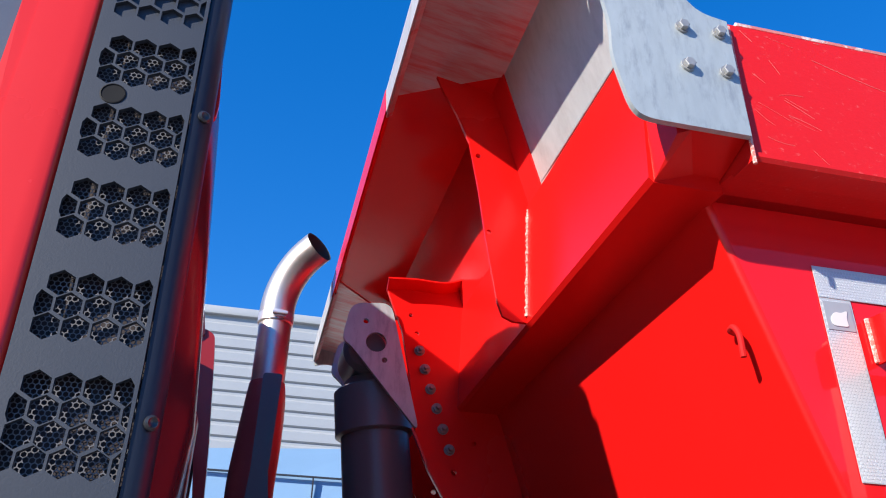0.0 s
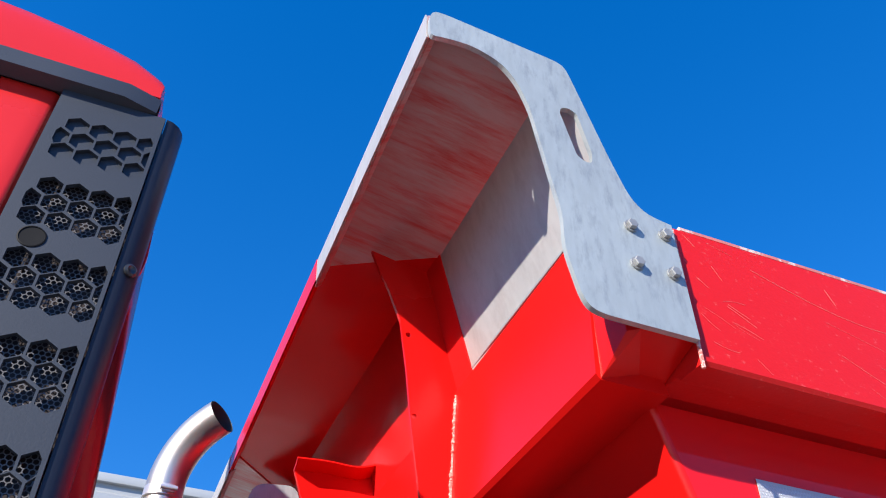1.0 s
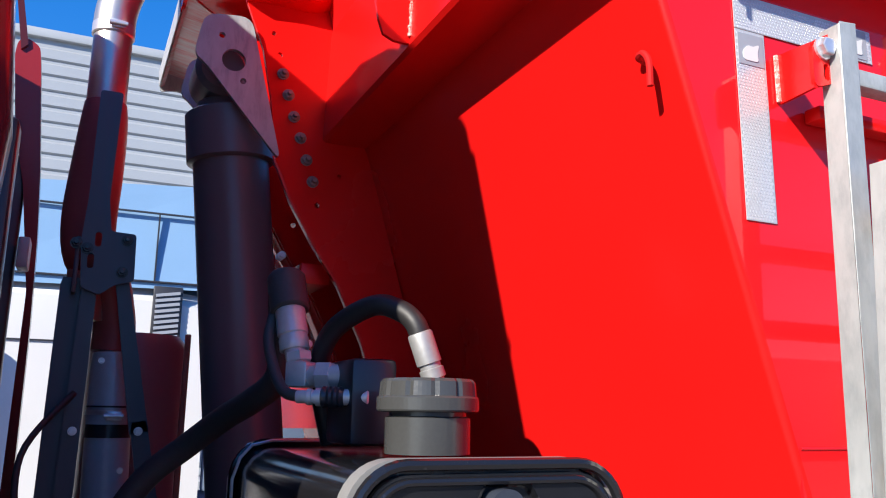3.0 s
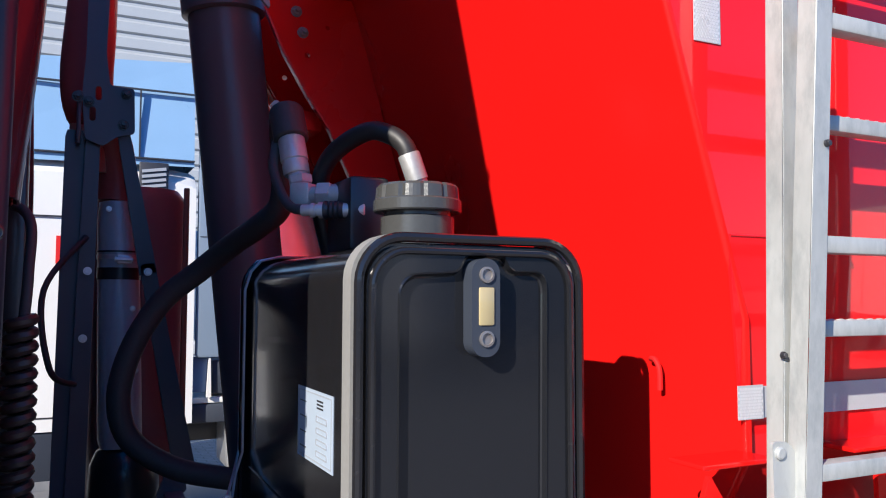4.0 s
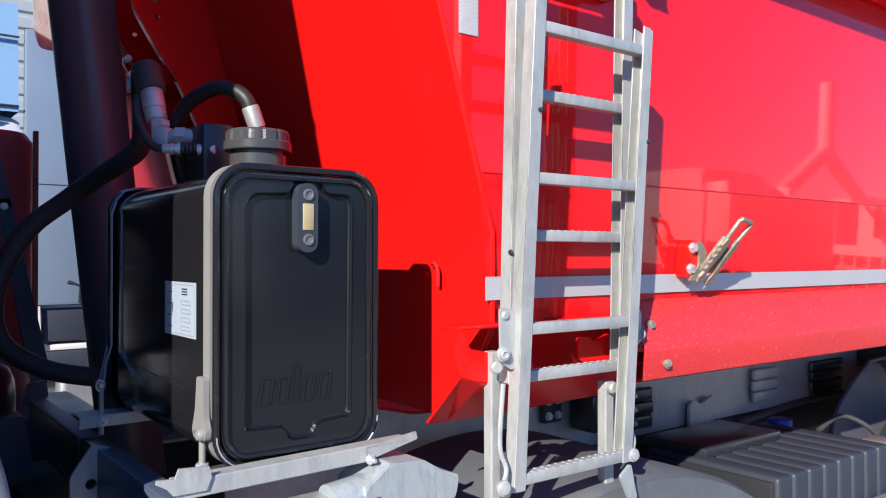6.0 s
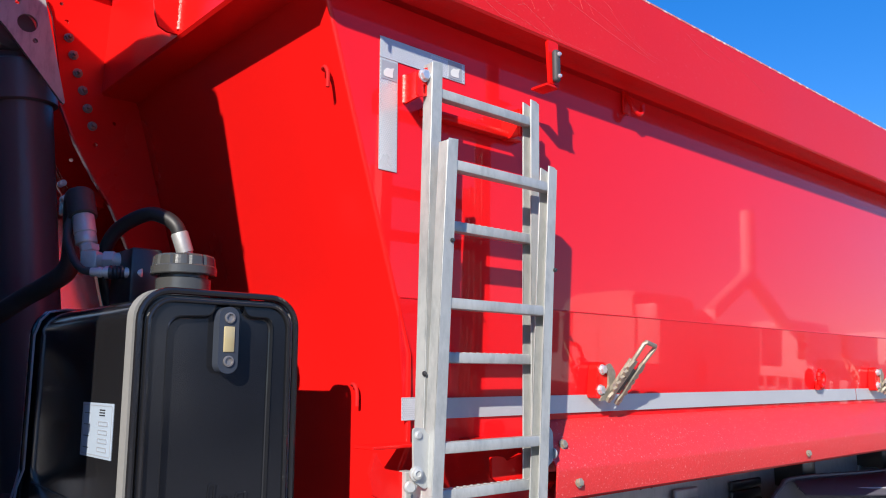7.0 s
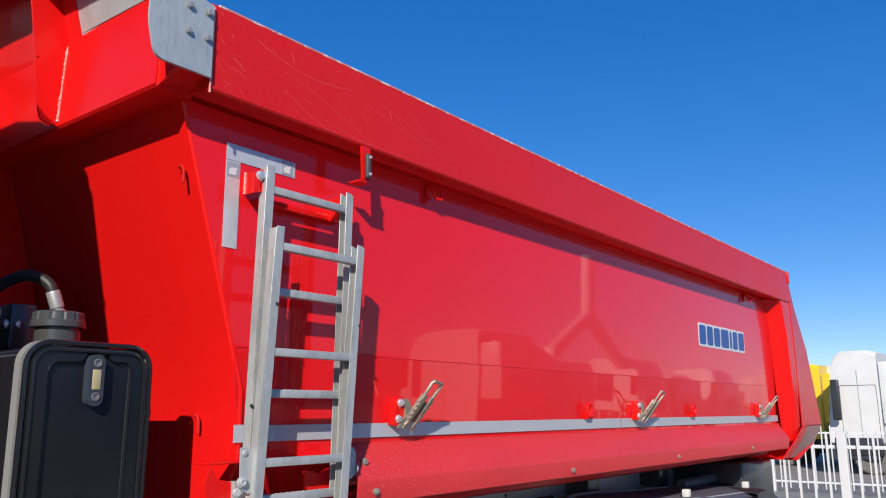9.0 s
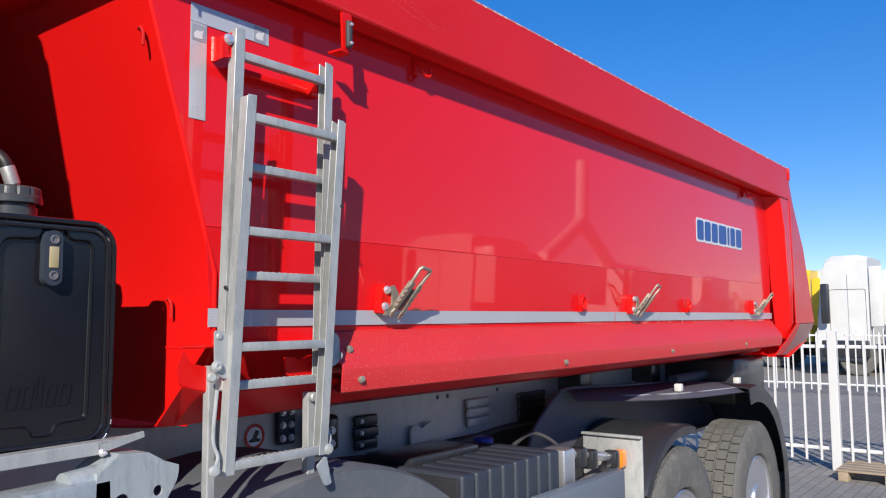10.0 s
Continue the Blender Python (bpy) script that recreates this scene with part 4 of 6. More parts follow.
for k, (s, dy) in enumerate(((1.0, 0.004), (0.985, 0.0015), (0.965, 0.0105), (0.95, 0.0125))):
    rows.append([(cx + (u - cx) * s, TY0 + dy, cz + (v - cz) * (1 - (1 - s) * 0.65)) for u, v in prof + prof[:1]])
sheet(bm, rows)
bm.faces.new([bm.verts.new(p) for p in rows[-1][:-1]])
face = part("pressed_face", bm, TANK_FACE, tank, "satin black pressed front panel", smooth=False)
# plain raised outlines where the maker's mark is pressed
x = 0.440
for w, h in ((0.034, 0.050), (0.030, 0.050), (0.020, 0.072), (0.030, 0.050), (0.034, 0.052)):
    c = [(x, 1.582), (x + w * 0.75, 1.582), (x + w, 1.582 + h), (x + w * 0.3, 1.582 + h)]
    cu, cv = sum(u for u, _ in c) / 4, sum(v for _, v in c) / 4
    o, q = soft_corners(c, 0.004, 3), soft_corners([(cu + (u - cu) * 0.66, cv + (v - cv) * 0.86) for u, v in c], 0.003, 3)
    part("raised_bar", plate(bmesh.new(), "y", TY0 + 0.0100, TY0 + 0.0135, o, [q]), TANK_FACE, face, smooth=False)
    x += w + 0.001
# sight gauge
gauge = part("gauge", plate(bmesh.new(), "y", TY0 - 0.012, TY0 + 0.012, rounded(0.508, 0.549, 1.856, 1.982, 0.019, 6)), PLASTIC, tank, "dark oblong oil gauge")
part("gauge_lens", boxed(0.518, 0.540, TY0 - 0.0145, TY0 - 0.008, 1.896, 1.945, 0.002), LENS, gauge, "yellowed sight glass")
for z in (1.879, 1.961):
    bm = bmesh.new()
    spun(bm, [(0.0105, 0), (0.0105, 0.003), (0.0075, 0.0035), (0.0072, 0.0008), (0.0035, 0.0006), (0.003, 0.0005)], along((0.529, TY0 - 0.012, z), (0, -1, 0)), 18)
    part("gauge_screw", bm, DARKZINC, gauge)


def strap(y, w, material, label, wire=False):
    if wire:
        for k in (0, 0.032):
            x0, yk = TX0 - 0.005, y + k
            pts = [(TX1 - 0.06, yk, TZ1 + 0.004), (TX0 + 0.06, yk, TZ1 + 0.004), (TX0 + 0.025, yk, TZ1 - 0.004), (TX0 + 0.006, yk, TZ1 - 0.025), (x0, yk, TZ1 - 0.06), (x0, yk, 1.80), (x0, yk, 1.64),
                   (0.345, yk - k * 0.5, 1.60), (0.336 - k * 0.3, y - 0.018, 1.562)]
            part("wire_strap", tubed(pts, 0.0028, 6), material, tank, label)
        return
    ring = rounded(TX0 - 0.005, TX1 + 0.005, TZ0 - 0.002, TZ1 + 0.005, 0.058, 8)
    inn = rounded(TX0 + 0.002, TX1 - 0.002, TZ0 + 0.006, TZ1 - 0.002, 0.052, 8)
    part("strap", plate(bmesh.new(), "y", y, y + w, ring, [inn]), material, tank, label)


strap(1.072, 0.030, STRAP, "grey steel strap round the tank")
strap(1.685, 0.03, ZINC, "zinc wire strap", True)
# strap tensioner: looped end, pin and threaded rod
end_shape = soft_corners([(1.104, 1.640), (1.072, 1.640), (1.070, 1.570), (1.060, 1.551), (1.064, 1.534), (1.082, 1.529), (1.118, 1.532), (1.126, 1.545), (1.112, 1.580)], 0.006)
tens = part("strap_end", plate(bmesh.new(), "x", 0.346, 0.3565, end_shape), STRAP, tank, "looped end of the strap", smooth=False)
bm = bmesh.new()
spun(bm, [(0.011, 0), (0.011, 0.006), (0.008, 0.010), (0.003, 0.011)], along((0.346, 1.076, 1.543), (-1, 0, 0)), 16)
part("pin", bm, STRAP, tens)
part("rivet", tubed([(0.3465, 1.108, 1.543), (0.343, 1.108, 1.543)], 0.003, 8), DARKZINC, tens)
bm = bmesh.new()
spun(bm, [(0.006, 0), (0.006, 0.004)] + [(0.0056 + 0.0010 * (i % 2), 0.004 + 0.003 * i) for i in range(18)], along((0.350, 1.086, 1.482), (0, 0, 1)), 10)
part("threaded_rod", bm, STRAP, tens)
bm = bmesh.new()
spun(bm, [(0.012, 0), (0.012, 0.007), (0.010, 0.008)], along((0.350, 1.086, 1.484), (0, 0, 1)), 6)
part("nut", bm, ZINC, tens, smooth=False)
part("threaded_rod", tubed([(0.331, 1.668, 1.55), (0.331, 1.668, 1.44)], 0.006, 8), GALV_IN, tank)
bm = bmesh.new()
loop = [(0.328 + 0.009 * math.cos(a), 1.666, 1.553 + 0.012 * math.sin(a)) for a in [2 * math.pi * k / 16 for k in range(17)]]
tube(bm, loop, 0.0028, 6)
spun(bm, [(0.008, 0), (0.008, 0.006), (0.005, 0.010)], along((0.328, 1.664, 1.553), (0, -1, 0)), 12)
part("wire_loop", bm, ZINC, tank, "zinc wire loop on its pin")
part("weld_seam", tubed([(TX0 + 0.006, 1.105, 1.597), (TX0 + 0.006, 1.70, 1.615)], 0.0022, 6), TANK, shell)
# label with rows of print shown as bars
# Shade on the white label is put into its blue-grey base colour.
lab = part("label", boxed(TX0 + 0.0050, TX0 + 0.0072, 1.167, 1.337, 1.697, 1.800), mat("shaded_label_film", (0.36, 0.43, 0.52), 0.35, grain=0.04, stain=0.05, bump=0.0), tank, "white printed label", smooth=False)
for k in range(4):
    part("print_bar", boxed(TX0 + 0.0040, TX0 + 0.0052, 1.292, 1.322, 1.779 - 0.022 * k, 1.7805 - 0.022 * k), DARK_INK, lab, smooth=False)
for k in range(4):
    part("print_box", plate(bmesh.new(), "x", TX0 + 0.0040, TX0 + 0.0052, rounded(1.192, 1.242, 1.709 + 0.016 * k, 1.718 + 0.016 * k, 0.002, 2), [rounded(1.194, 1.240, 1.7105 + 0.016 * k, 1.7165 + 0.016 * k, 0.001, 2)]), GREY_INK, lab, smooth=False)
for k in range(3):
    part("print_bar", boxed(TX0 + 0.0040, TX0 + 0.0052, 1.210, 1.238, 1.776 + 0.005 * k, 1.7782 + 0.005 * k), DARK_INK, lab, smooth=False)
part("print_frame", plate(bmesh.new(), "x", TX0 + 0.0043, TX0 + 0.0052, rounded(1.172, 1.332, 1.701, 1.796, 0.003, 2), [rounded(1.1735, 1.3305, 1.7025, 1.7945, 0.002, 2)]), GREY_INK, lab, smooth=False)

# filler neck and ribbed cap
bm = bmesh.new()
CAP = (0.530, 1.262, 2.008)
spun(bm, [(0.0565, 0), (0.0565, 0.046), (0.051, 0.048), (0.051, 0.056)], Matrix.Translation(CAP), 40)
part("filler_neck", bm, CAPGREY, tank)
bm = bmesh.new()
spun(bm, [(0.058, 0.053), (0.0665, 0.054), (0.068, 0.056), (0.068, 0.071), (0.0665, 0.073), (0.063, 0.074), (0.0615, 0.092), (0.058, 0.096), (0.050, 0.096), (0.047, 0.091), (0.01, 0.091)], Matrix.Translation(CAP), 72)
for v in bm.verts:
    p = v.co - Vector(CAP)
    r, a = math.hypot(p.x, p.y), math.atan2(p.y, p.x)
    if r > 0.056 and p.z > 0.0735:      # grip lugs round the cap
        k = 1.0 + (0.030 if math.cos(12 * a) > -0.55 else -0.02)
        v.co.x, v.co.y = CAP[0] + p.x * k, CAP[1] + p.y * k
part("filler_cap", bm, CAPGREY, tank, "grey screw cap with grip lugs and a flange", smooth=False)
# outlet block with fittings
part("outlet_block", boxed(0.475, 0.548, 1.42, 1.55, 2.012, 2.140, 0.008), BLACK, tank)
bm = tubed([(0.480, 1.503, 2.116), (0.432, 1.550, 2.116)], 0.0175, 14)
tube(bm, [(0.431, 1.552, 2.112), (0.424, 1.578, 2.170)], 0.0185, 14)
box(bm, -0.020, 0.020, -0.020, 0.020, -0.019, 0.022, 0.005, m=Matrix.Translation((0.432, 1.551, 2.117)) @ Matrix.Rotation(radians(-45), 4, "Z"))
el = part("elbow", bm, FITTING, tank, "zinc hydraulic elbow")
bm = bmesh.new()
spun(bm, [(0.021, 0), (0.0225, 0.002), (0.0225, 0.014), (0.021, 0.016)], along((0.429, 1.559, 2.138), (-0.10, 0.25, 0.96)), 6)
part("hex_collar", bm, FITTING, el, smooth=False)
bm = bmesh.new()
spun(bm, [(0.023, 0), (0.0245, 0.002), (0.0245, 0.020), (0.0235, 0.022), (0.0235, 0.026), (0.0255, 0.028), (0.0250, 0.070), (0.022, 0.074)], along((0.425, 1.574, 2.158), (-0.10, 0.25, 0.96)), 20)
part("crimp_sleeve", bm, FITTING, el)
bm = bmesh.new()
spun(bm, [(0.022, 0), (0.024, 0.002), (0.024, 0.024), (0.022, 0.026)], along((0.452, 1.526, 2.116), (0.8, -0.6, 0)), 6)
part("hex_nut", bm, FITTING, el, smooth=False)
bm = bmesh.new()
spun(bm, [(0.019, 0), (0.019, 0.034)], along((0.470, 1.510, 2.116), (0.8, -0.6, 0)), 18)
part("coupling", bm, FITTING, el)
bm = bmesh.new()
spun(bm, [(0.013, 0.018), (0.0165, 0.021)] + [(0.0165 - 0.0016 * (i % 2), 0.024 + 0.004 * i) for i in range(7)] + [(0.013, 0.054)], along((0.425, 1.47, 2.082), (0.87, -0.48, 0)), 18)
plug = part("sensor_plug", bm, BLACK, tank, "black ribbed connector")
bm = bmesh.new()
spun(bm, [(0.0125, 0.054), (0.0125, 0.09), (0.010, 0.092)], along((0.425, 1.47, 2.082), (0.87, -0.48, 0)), 14)
part("plug_end", bm, FITTING, plug)
bm = bmesh.new()
spun(bm, [(0.009, -0.02), (0.010, -0.018), (0.010, -0.004), (0.0125, -0.003), (0.0125, 0.004), (0.0105, 0.005), (0.0105, 0.010), (0.014, 0.011), (0.014, 0.019)], along((0.425, 1.47, 2.082), (0.87, -0.48, 0)), 18)
part("plug_tip", bm, FITTING, plug)

# ---- hoses ----
def hose(pts, r, label, material=RUBBER, n=12):
    return solo("hydraulic_hose", tubed(glide(pts, 8), r, n), material, label, "hose", "hoses behind the cab")


h1 = hose([(0.420, 1.594, 2.213), (0.415, 1.622, 2.262), (0.418, 1.660, 2.285), (0.426, 1.695, 2.255), (0.436, 1.715, 2.19), (0.436, 1.74, 2.118), (0.407, 1.80, 2.080), (0.372, 1.88, 2.048), (0.318, 1.96, 1.994), (0.240, 2.00, 1.922), (0.181, 2.01, 1.818), (0.158, 2.01, 1.712), (0.185, 2.01, 1.622), (0.275, 2.0, 1.558), (0.383, 1.98, 1.53), (0.46, 1.95, 1.52)], 0.025, "thick black rubber hose hanging in a wide loop behind the tank")
bm = bmesh.new()
tube(bm, glide([(0.4185, 1.591, 2.224), (0.417, 1.602, 2.247), (0.416, 1.614, 2.270), (0.415, 1.626, 2.294)], 6), [0.030] + [0.033] * 15 + [0.030, 0.024, 0.014], 18)
part("rubber_boot", bm, RUBBER, h1, "thick black boot over the hose end")
# Darker rubber and sleeve: this hose's shade is put into their colours.
h2 = hose([(0.579, 1.397, 2.160), (0.568, 1.402, 2.194), (0.550, 1.424, 2.216), (0.520, 1.46, 2.226), (0.482, 1.525, 2.198), (0.468, 1.565, 2.155), (0.475, 1.59, 2.10), (0.50, 1.60, 2.01)], 0.017, "black rubber hose arching over the tank", mat("shaded_black_rubber", (0.018, 0.017, 0.018), 0.5, grain=0.1, scale=200, stain=0.1, bump=0.03))
bm = bmesh.new()
spun(bm, [(0.015, 0), (0.015, 0.018), (0.019, 0.019), (0.019, 0.034), (0.0165, 0.035), (0.0165, 0.042), (0.0195, 0.043), (0.0195, 0.088), (0.0185, 0.091), (0.016, 0.092)], along((0.603, 1.392, 2.094), (-0.33, 0.06, 0.94)), 18)
part("crimp_sleeve", bm, BOLT_GREY, h2)
hose([(0.413, 1.477, 2.083), (0.395, 1.50, 2.089), (0.388, 1.545, 2.12), (0.384, 1.59, 2.18), (0.402, 1.615, 2.24)], 0.009, "thin black cable looping round the hose fitting")


# ---- front ram ----
ram = thing("hydraulic_ram", (0.56, YC, 1.20), "black telescopic tipping ram standing between cab and body", "hydraulic ram")
RA, RB = Vector((0.390, YC, 2.66)), Vector((0.550, YC, 1.20))
d = (RA - RB).normalized()
bm = bmesh.new()
tube(bm, [RB, RB.lerp(RA, 0.5), RA], 0.089, 32)
part("cylinder", bm, RAM, ram)
bm = bmesh.new()
tube(bm, [RA - d * 0.02, RA - d * 0.015, RA + d * 0.10, RA + d * 0.105], [0.096, 0.103, 0.103, 0.098], 32)
part("collar", bm, RAM, ram, "black collar at the top of the ram")
bm = bmesh.new()
top = RA + d * 0.10
spun(bm, [(0.075, 0), (0.075, 0.03), (0.06, 0.04), (0.055, 0.08), (0.03, 0.10)], along(top, d), 24)
spun(bm, [(0.05, -0.075), (0.062, -0.06), (0.062, 0.06), (0.05, 0.075)], along((0.345, YC - 0.02, 2.845), (0, 1, 0)), 24)
spun(bm, [(0.026, -0.085), (0.026, 0.085)], along((0.361, YC, 2.849), (0, 1, 0)), 18)
part("eye", bm, RAM, ram, "dark cast eye of the ram")


# ---- exhaust stack ----
ex = thing("exhaust_stack", (0.11, 2.70, 1.10), "brushed steel exhaust stack with a curved outlet, on black brackets", "exhaust stack")
bm = bmesh.new()
tube(bm, [(0.104, 2.70, 2.30), (0.104, 2.70, 2.70), (0.104, 2.70, 3.185)], 0.055, 28)
part("pipe", bm, STEEL, ex)
bm = bmesh.new()
path = [Vector((0.104, 2.70, 3.17)), Vector((0.104, 2.70, 3.185))]
ax = Vector((0.72, -0.69, 0)).normalized()
R = 0.235
for k in range(1, 13):
    a = radians(64 * k / 12)
    path.append(Vector((0.104, 2.70, 3.192)) + ax * (R - R * math.cos(a)) + Vector((0, 0, R * math.sin(a))))
end = (ax * math.sin(radians(64)) + Vector((0, 0, math.cos(radians(64))))).normalized()
path.append(path[-1] + end * 0.03)
tube(bm, path, 0.0595, 28, caps=False)
part("outlet_bend", bm, STEEL, ex, "bare steel outlet bend")
bm = bmesh.new()
tube(bm, [p for p in path[6:]], 0.0575, 28, caps=False)
tube(bm, [path[7], path[8]], 0.0565, 20)
part("soot", bm, RUBBER, ex, "sooty inside of the outlet")
bm = bmesh.new()
tube(bm, [(0.104, 2.70, 3.150), (0.104, 2.70, 3.154), (0.104, 2.70, 3.186), (0.104, 2.70, 3.19)], [0.057, 0.0605, 0.0605, 0.057], 28)
clamp = part("clamp", bm, ZINC, ex, "steel band clamp")
bm = boxed(0.095, 0.135, 2.632, 2.645, 3.158, 3.182, 0.003)
spun(bm, [(0.008, 0), (0.008, 0.05)], along((0.09, 2.632, 3.17), (1, 0, 0)), 10)
part("clamp_bolt", bm, ZINC, clamp)
bm = bmesh.new()
tube(bm, glide([(0.104, 2.70, 2.94), (0.104, 2.70, 2.86), (0.098, 2.70, 2.72), (0.092, 2.70, 2.58), (0.105, 2.70, 2.48), (0.16, 2.71, 2.40), (0.185, 2.72, 2.30), (0.185, 2.72, 2.22)], 4), [0.0575 + 0.016 * math.sin(math.pi * min(1.0, i / 22)) for i in range(29)], 28)
part("heat_sleeve", bm, mat("dull_red_sleeve", (0.42, 0.085, 0.080), 0.4, grain=0.05, stain=0.12), ex, "dark red sleeve round the pipe")
out = soft_corners([(0.088, 2.925), (0.146, 2.925), (0.138, 2.62), (0.150, 2.530), (0.214, 2.527), (0.218, 2.398), (0.172, 2.386), (0.134, 2.356), (0.088, 2.374), (0.078, 2.50), (0.086, 2.62)], 0.010)
brk = part("bracket_plate", plate(bmesh.new(), "y", 2.548, 2.556, out, [rounded(0.098, 0.114, 2.425, 2.465, 0.007, 3), rounded(0.112, 0.128, 2.485, 2.525, 0.007, 3)]), NAVY, ex, "black bracket plate with a long stem and slots", smooth=False)
part("bracket_flange", boxed(0.066, 0.078, 2.556, 2.60, 2.36, 2.51, 0.003), NAVY, brk)
for x, z in ((0.192, 2.508), (0.186, 2.420), (0.095, 2.478), (0.068, 2.490)):
    bolt((x, 2.547, z), (0, -1, 0), brk, 0.011, material=BLACK)
for a, b, w in (((0.064, 2.60, 2.385), (0.060, 2.60, 1.10), 0.036), ((0.110, 2.57, 2.372), (0.085, 2.57, 1.15), 0.027), ((0.190, 2.57, 2.40), (0.266, 2.57, 2.00), 0.024), ((0.266, 2.57, 2.01), (0.375, 2.57, 1.45), 0.030)):
    bm = bmesh.new()
    va, vb = Vector(a), Vector(b)
    n = (vb - va).cross(Vector((0, 1, 0))).normalized() * w
    q = [va - n * 0.7, va - n * 0.55 - (vb - va).normalized() * 0.02, va + n * 0.55 - (vb - va).normalized() * 0.02, va + n * 0.7, vb + n, vb - n]
    lo, hi = [bm.verts.new(p) for p in q], [bm.verts.new(p + Vector((0, 0.02, 0))) for p in q]
    bm.faces.new(lo), bm.faces.new(hi)
    for k in range(6):
        bm.faces.new((lo[k], lo[(k + 1) % 6], hi[(k + 1) % 6], hi[k]))
    part("strut", bm, NAVY, ex, "black bracket strut", smooth=False)
for x, z in ((0.105, 2.005), (0.262, 2.005), (0.098, 1.82)):
    bolt((x, 2.545, z), (0, -1, 0), brk, 0.008, material=ZINC, stud=False)
bm = bmesh.new()
tube(bm, [(0.211, 2.70, 1.495), (0.210, 2.70, 1.52), (0.190, 2.70, 2.16), (0.188, 2.70, 2.215), (0.188, 2.70, 2.22)], [0.056, 0.062, 0.058, 0.052, 0.03], 28)
muf = part("muffler_can", bm, mat("grey_aluminised_steel", (0.52, 0.56, 0.62), 0.42, 0.15, grain=0.08, stain=0.12), ex, "grey metal muffler can")
for z, h, m_ in ((1.985, 0.035, BLACK), (2.045, 0.014, ZINC), (2.065, 0.005, BLACK)):
    bm = bmesh.new()
    x = 0.190 + (2.16 - z) * 0.0306
    tube(bm, [(x, 2.70, z), (x, 2.70, z + h)], 0.0615, 28)
    part("band", bm, m_, muf, "band clamp round the can")
bm = boxed(0.185, 0.225, 2.625, 2.642, 2.030, 2.056, 0.003)
spun(bm, [(0.007, 0), (0.007, 0.05)], along((0.178, 2.628, 2.043), (1, 0, 0)), 10)
part("clamp_bolt", bm, ZINC, muf)
for x, z in ((0.232, 1.90), (0.244, 1.72), (0.16, 2.19)):
    bolt((x, 2.645, z), (0, -1, 0), muf, 0.006, stud=False, material=ZINC)
bm = bmesh.new()
spun(bm, [(0.150, 0), (0.150, 0.0), (0.150, 1.05), (0.12, 1.09), (0.02, 1.10)], Matrix.Translation((0.275, 2.98, 1.20)), 32)
part("filter_drum", bm, mat("dark_red_drum", (0.27, 0.13, 0.135), 0.35, grain=0.05, stain=0.12), ex, "dark red air filter drum")
part("drum_flange", boxed(0.395, 0.412, 2.83, 2.85, 1.2, 2.29, 0.003), mat("rusty_edge", (0.30, 0.12, 0.09), 0.6, grain=0.2, stain=0.2), ex, "rusty flange strip")
bm = bmesh.new()
spun(bm, [(0.10, 0), (0.10, 0.12), (0.096, 0.16), (0.080, 0.20), (0.05, 0.225), (0.01, 0.23)], Matrix.Translation((0.225, 2.72, 1.28)), 28)
part("elbow_housing", bm, BLACK, ex, "glossy black rounded housing under the can")
bm = plate(bmesh.new(), "y", 2.58, 2.80, soft_corners([(-0.02, 1.20), (-0.02, 1.235), (0.138, 1.276), (0.191, 1.302), (0.238, 1.336), (0.33, 1.336), (0.356, 1.155), (0.10, 1.155)], 0.010))
part("shield", bm, BEAM_BLUE, ex, "dark blue shield below the housing", smooth=False)
part("foot", boxed(0.0, 0.42, 2.81, 3.15, 1.10, 1.24, 0.02), BLACK, ex)


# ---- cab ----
# Cab red darkened: the shade of the gap is put into this colour.
SHADED_RED = mat("shaded_dark_red", (0.075, 0.009, 0.009), 0.30, grain=0.05, stain=0.1)
cab = thing("truck_cab", (-0.9, YC, 0.9), "red truck cab with a dark honeycomb intake panel", "truck cab")
GX0, GX1, GY = -0.217, -0.074, 1.040


def lean_x(z):
    return 0.031 - (z - 2.47) * 0.027 if z > 2.3 else 0.0356 - (2.3 - z) * 0.012


def lean(p):
    """The intake panel leans back a little towards its foot."""
    x, y, z = p
    return (x + lean_x(z), y - 0.004 * math.sin((z - 1.6) * 2), z)


HEX = 0.0318
z_hi = 3.024
centres = [2.931, 2.811, 2.690, 2.571, 2.441, 2.318, 2.153]


def hexes(zc):
    out = []
    for row, (n, off) in enumerate(((4, 0.5), (5, 0.0), (4, 0.5), (5, 0.0))[:4 if zc == 2.318 else 3]):
        z = zc + (1 - row) * HEX * 0.866
        for i in range(n):
            cxh = GX0 + 0.018 + HEX * (i + off) + (0.003 if row == 0 else -0.003 if row == 2 else 0.0)
            h = circle(cxh, z, HEX * 0.577 * 0.91, 6, math.pi / 6)
            lo, hi = GX0 + 0.014, GX1 - 0.005
            h = [(min(max(u, lo), hi), v) for u, v in h]
            if max(u for u, _ in h) - min(u for u, _ in h) > 0.006:
                out.append(h)
    return out


edges = [z_hi] + [(a + b) / 2 for a, b in zip(centres, centres[1:])] + [2.092]
edges[6] = 2.222      # the sixth group is one row taller
intake = part("intake_frame", plate(bmesh.new(), "y", GY + 0.012, GY + 0.018, [(GX0, 2.08), (GX0 + 0.008, 2.08), (GX0 + 0.008, z_hi), (GX0, z_hi)], bend=lean), PLASTIC, cab, smooth=False)
for i, zc in enumerate(centres):
    holes = hexes(zc)
    bm = bmesh.new()
    plate(bm, "y", GY, GY + 0.007, [(GX0, edges[i + 1]), (GX1, edges[i + 1]), (GX1, edges[i]), (GX0, edges[i])], holes, bend=lean)
    part("honeycomb_panel", bm, PLASTIC, intake, "dark grey panel with honeycomb openings", smooth=False)
# Thin black disc drawn for the shade in a round hole.
bm = bmesh.new()
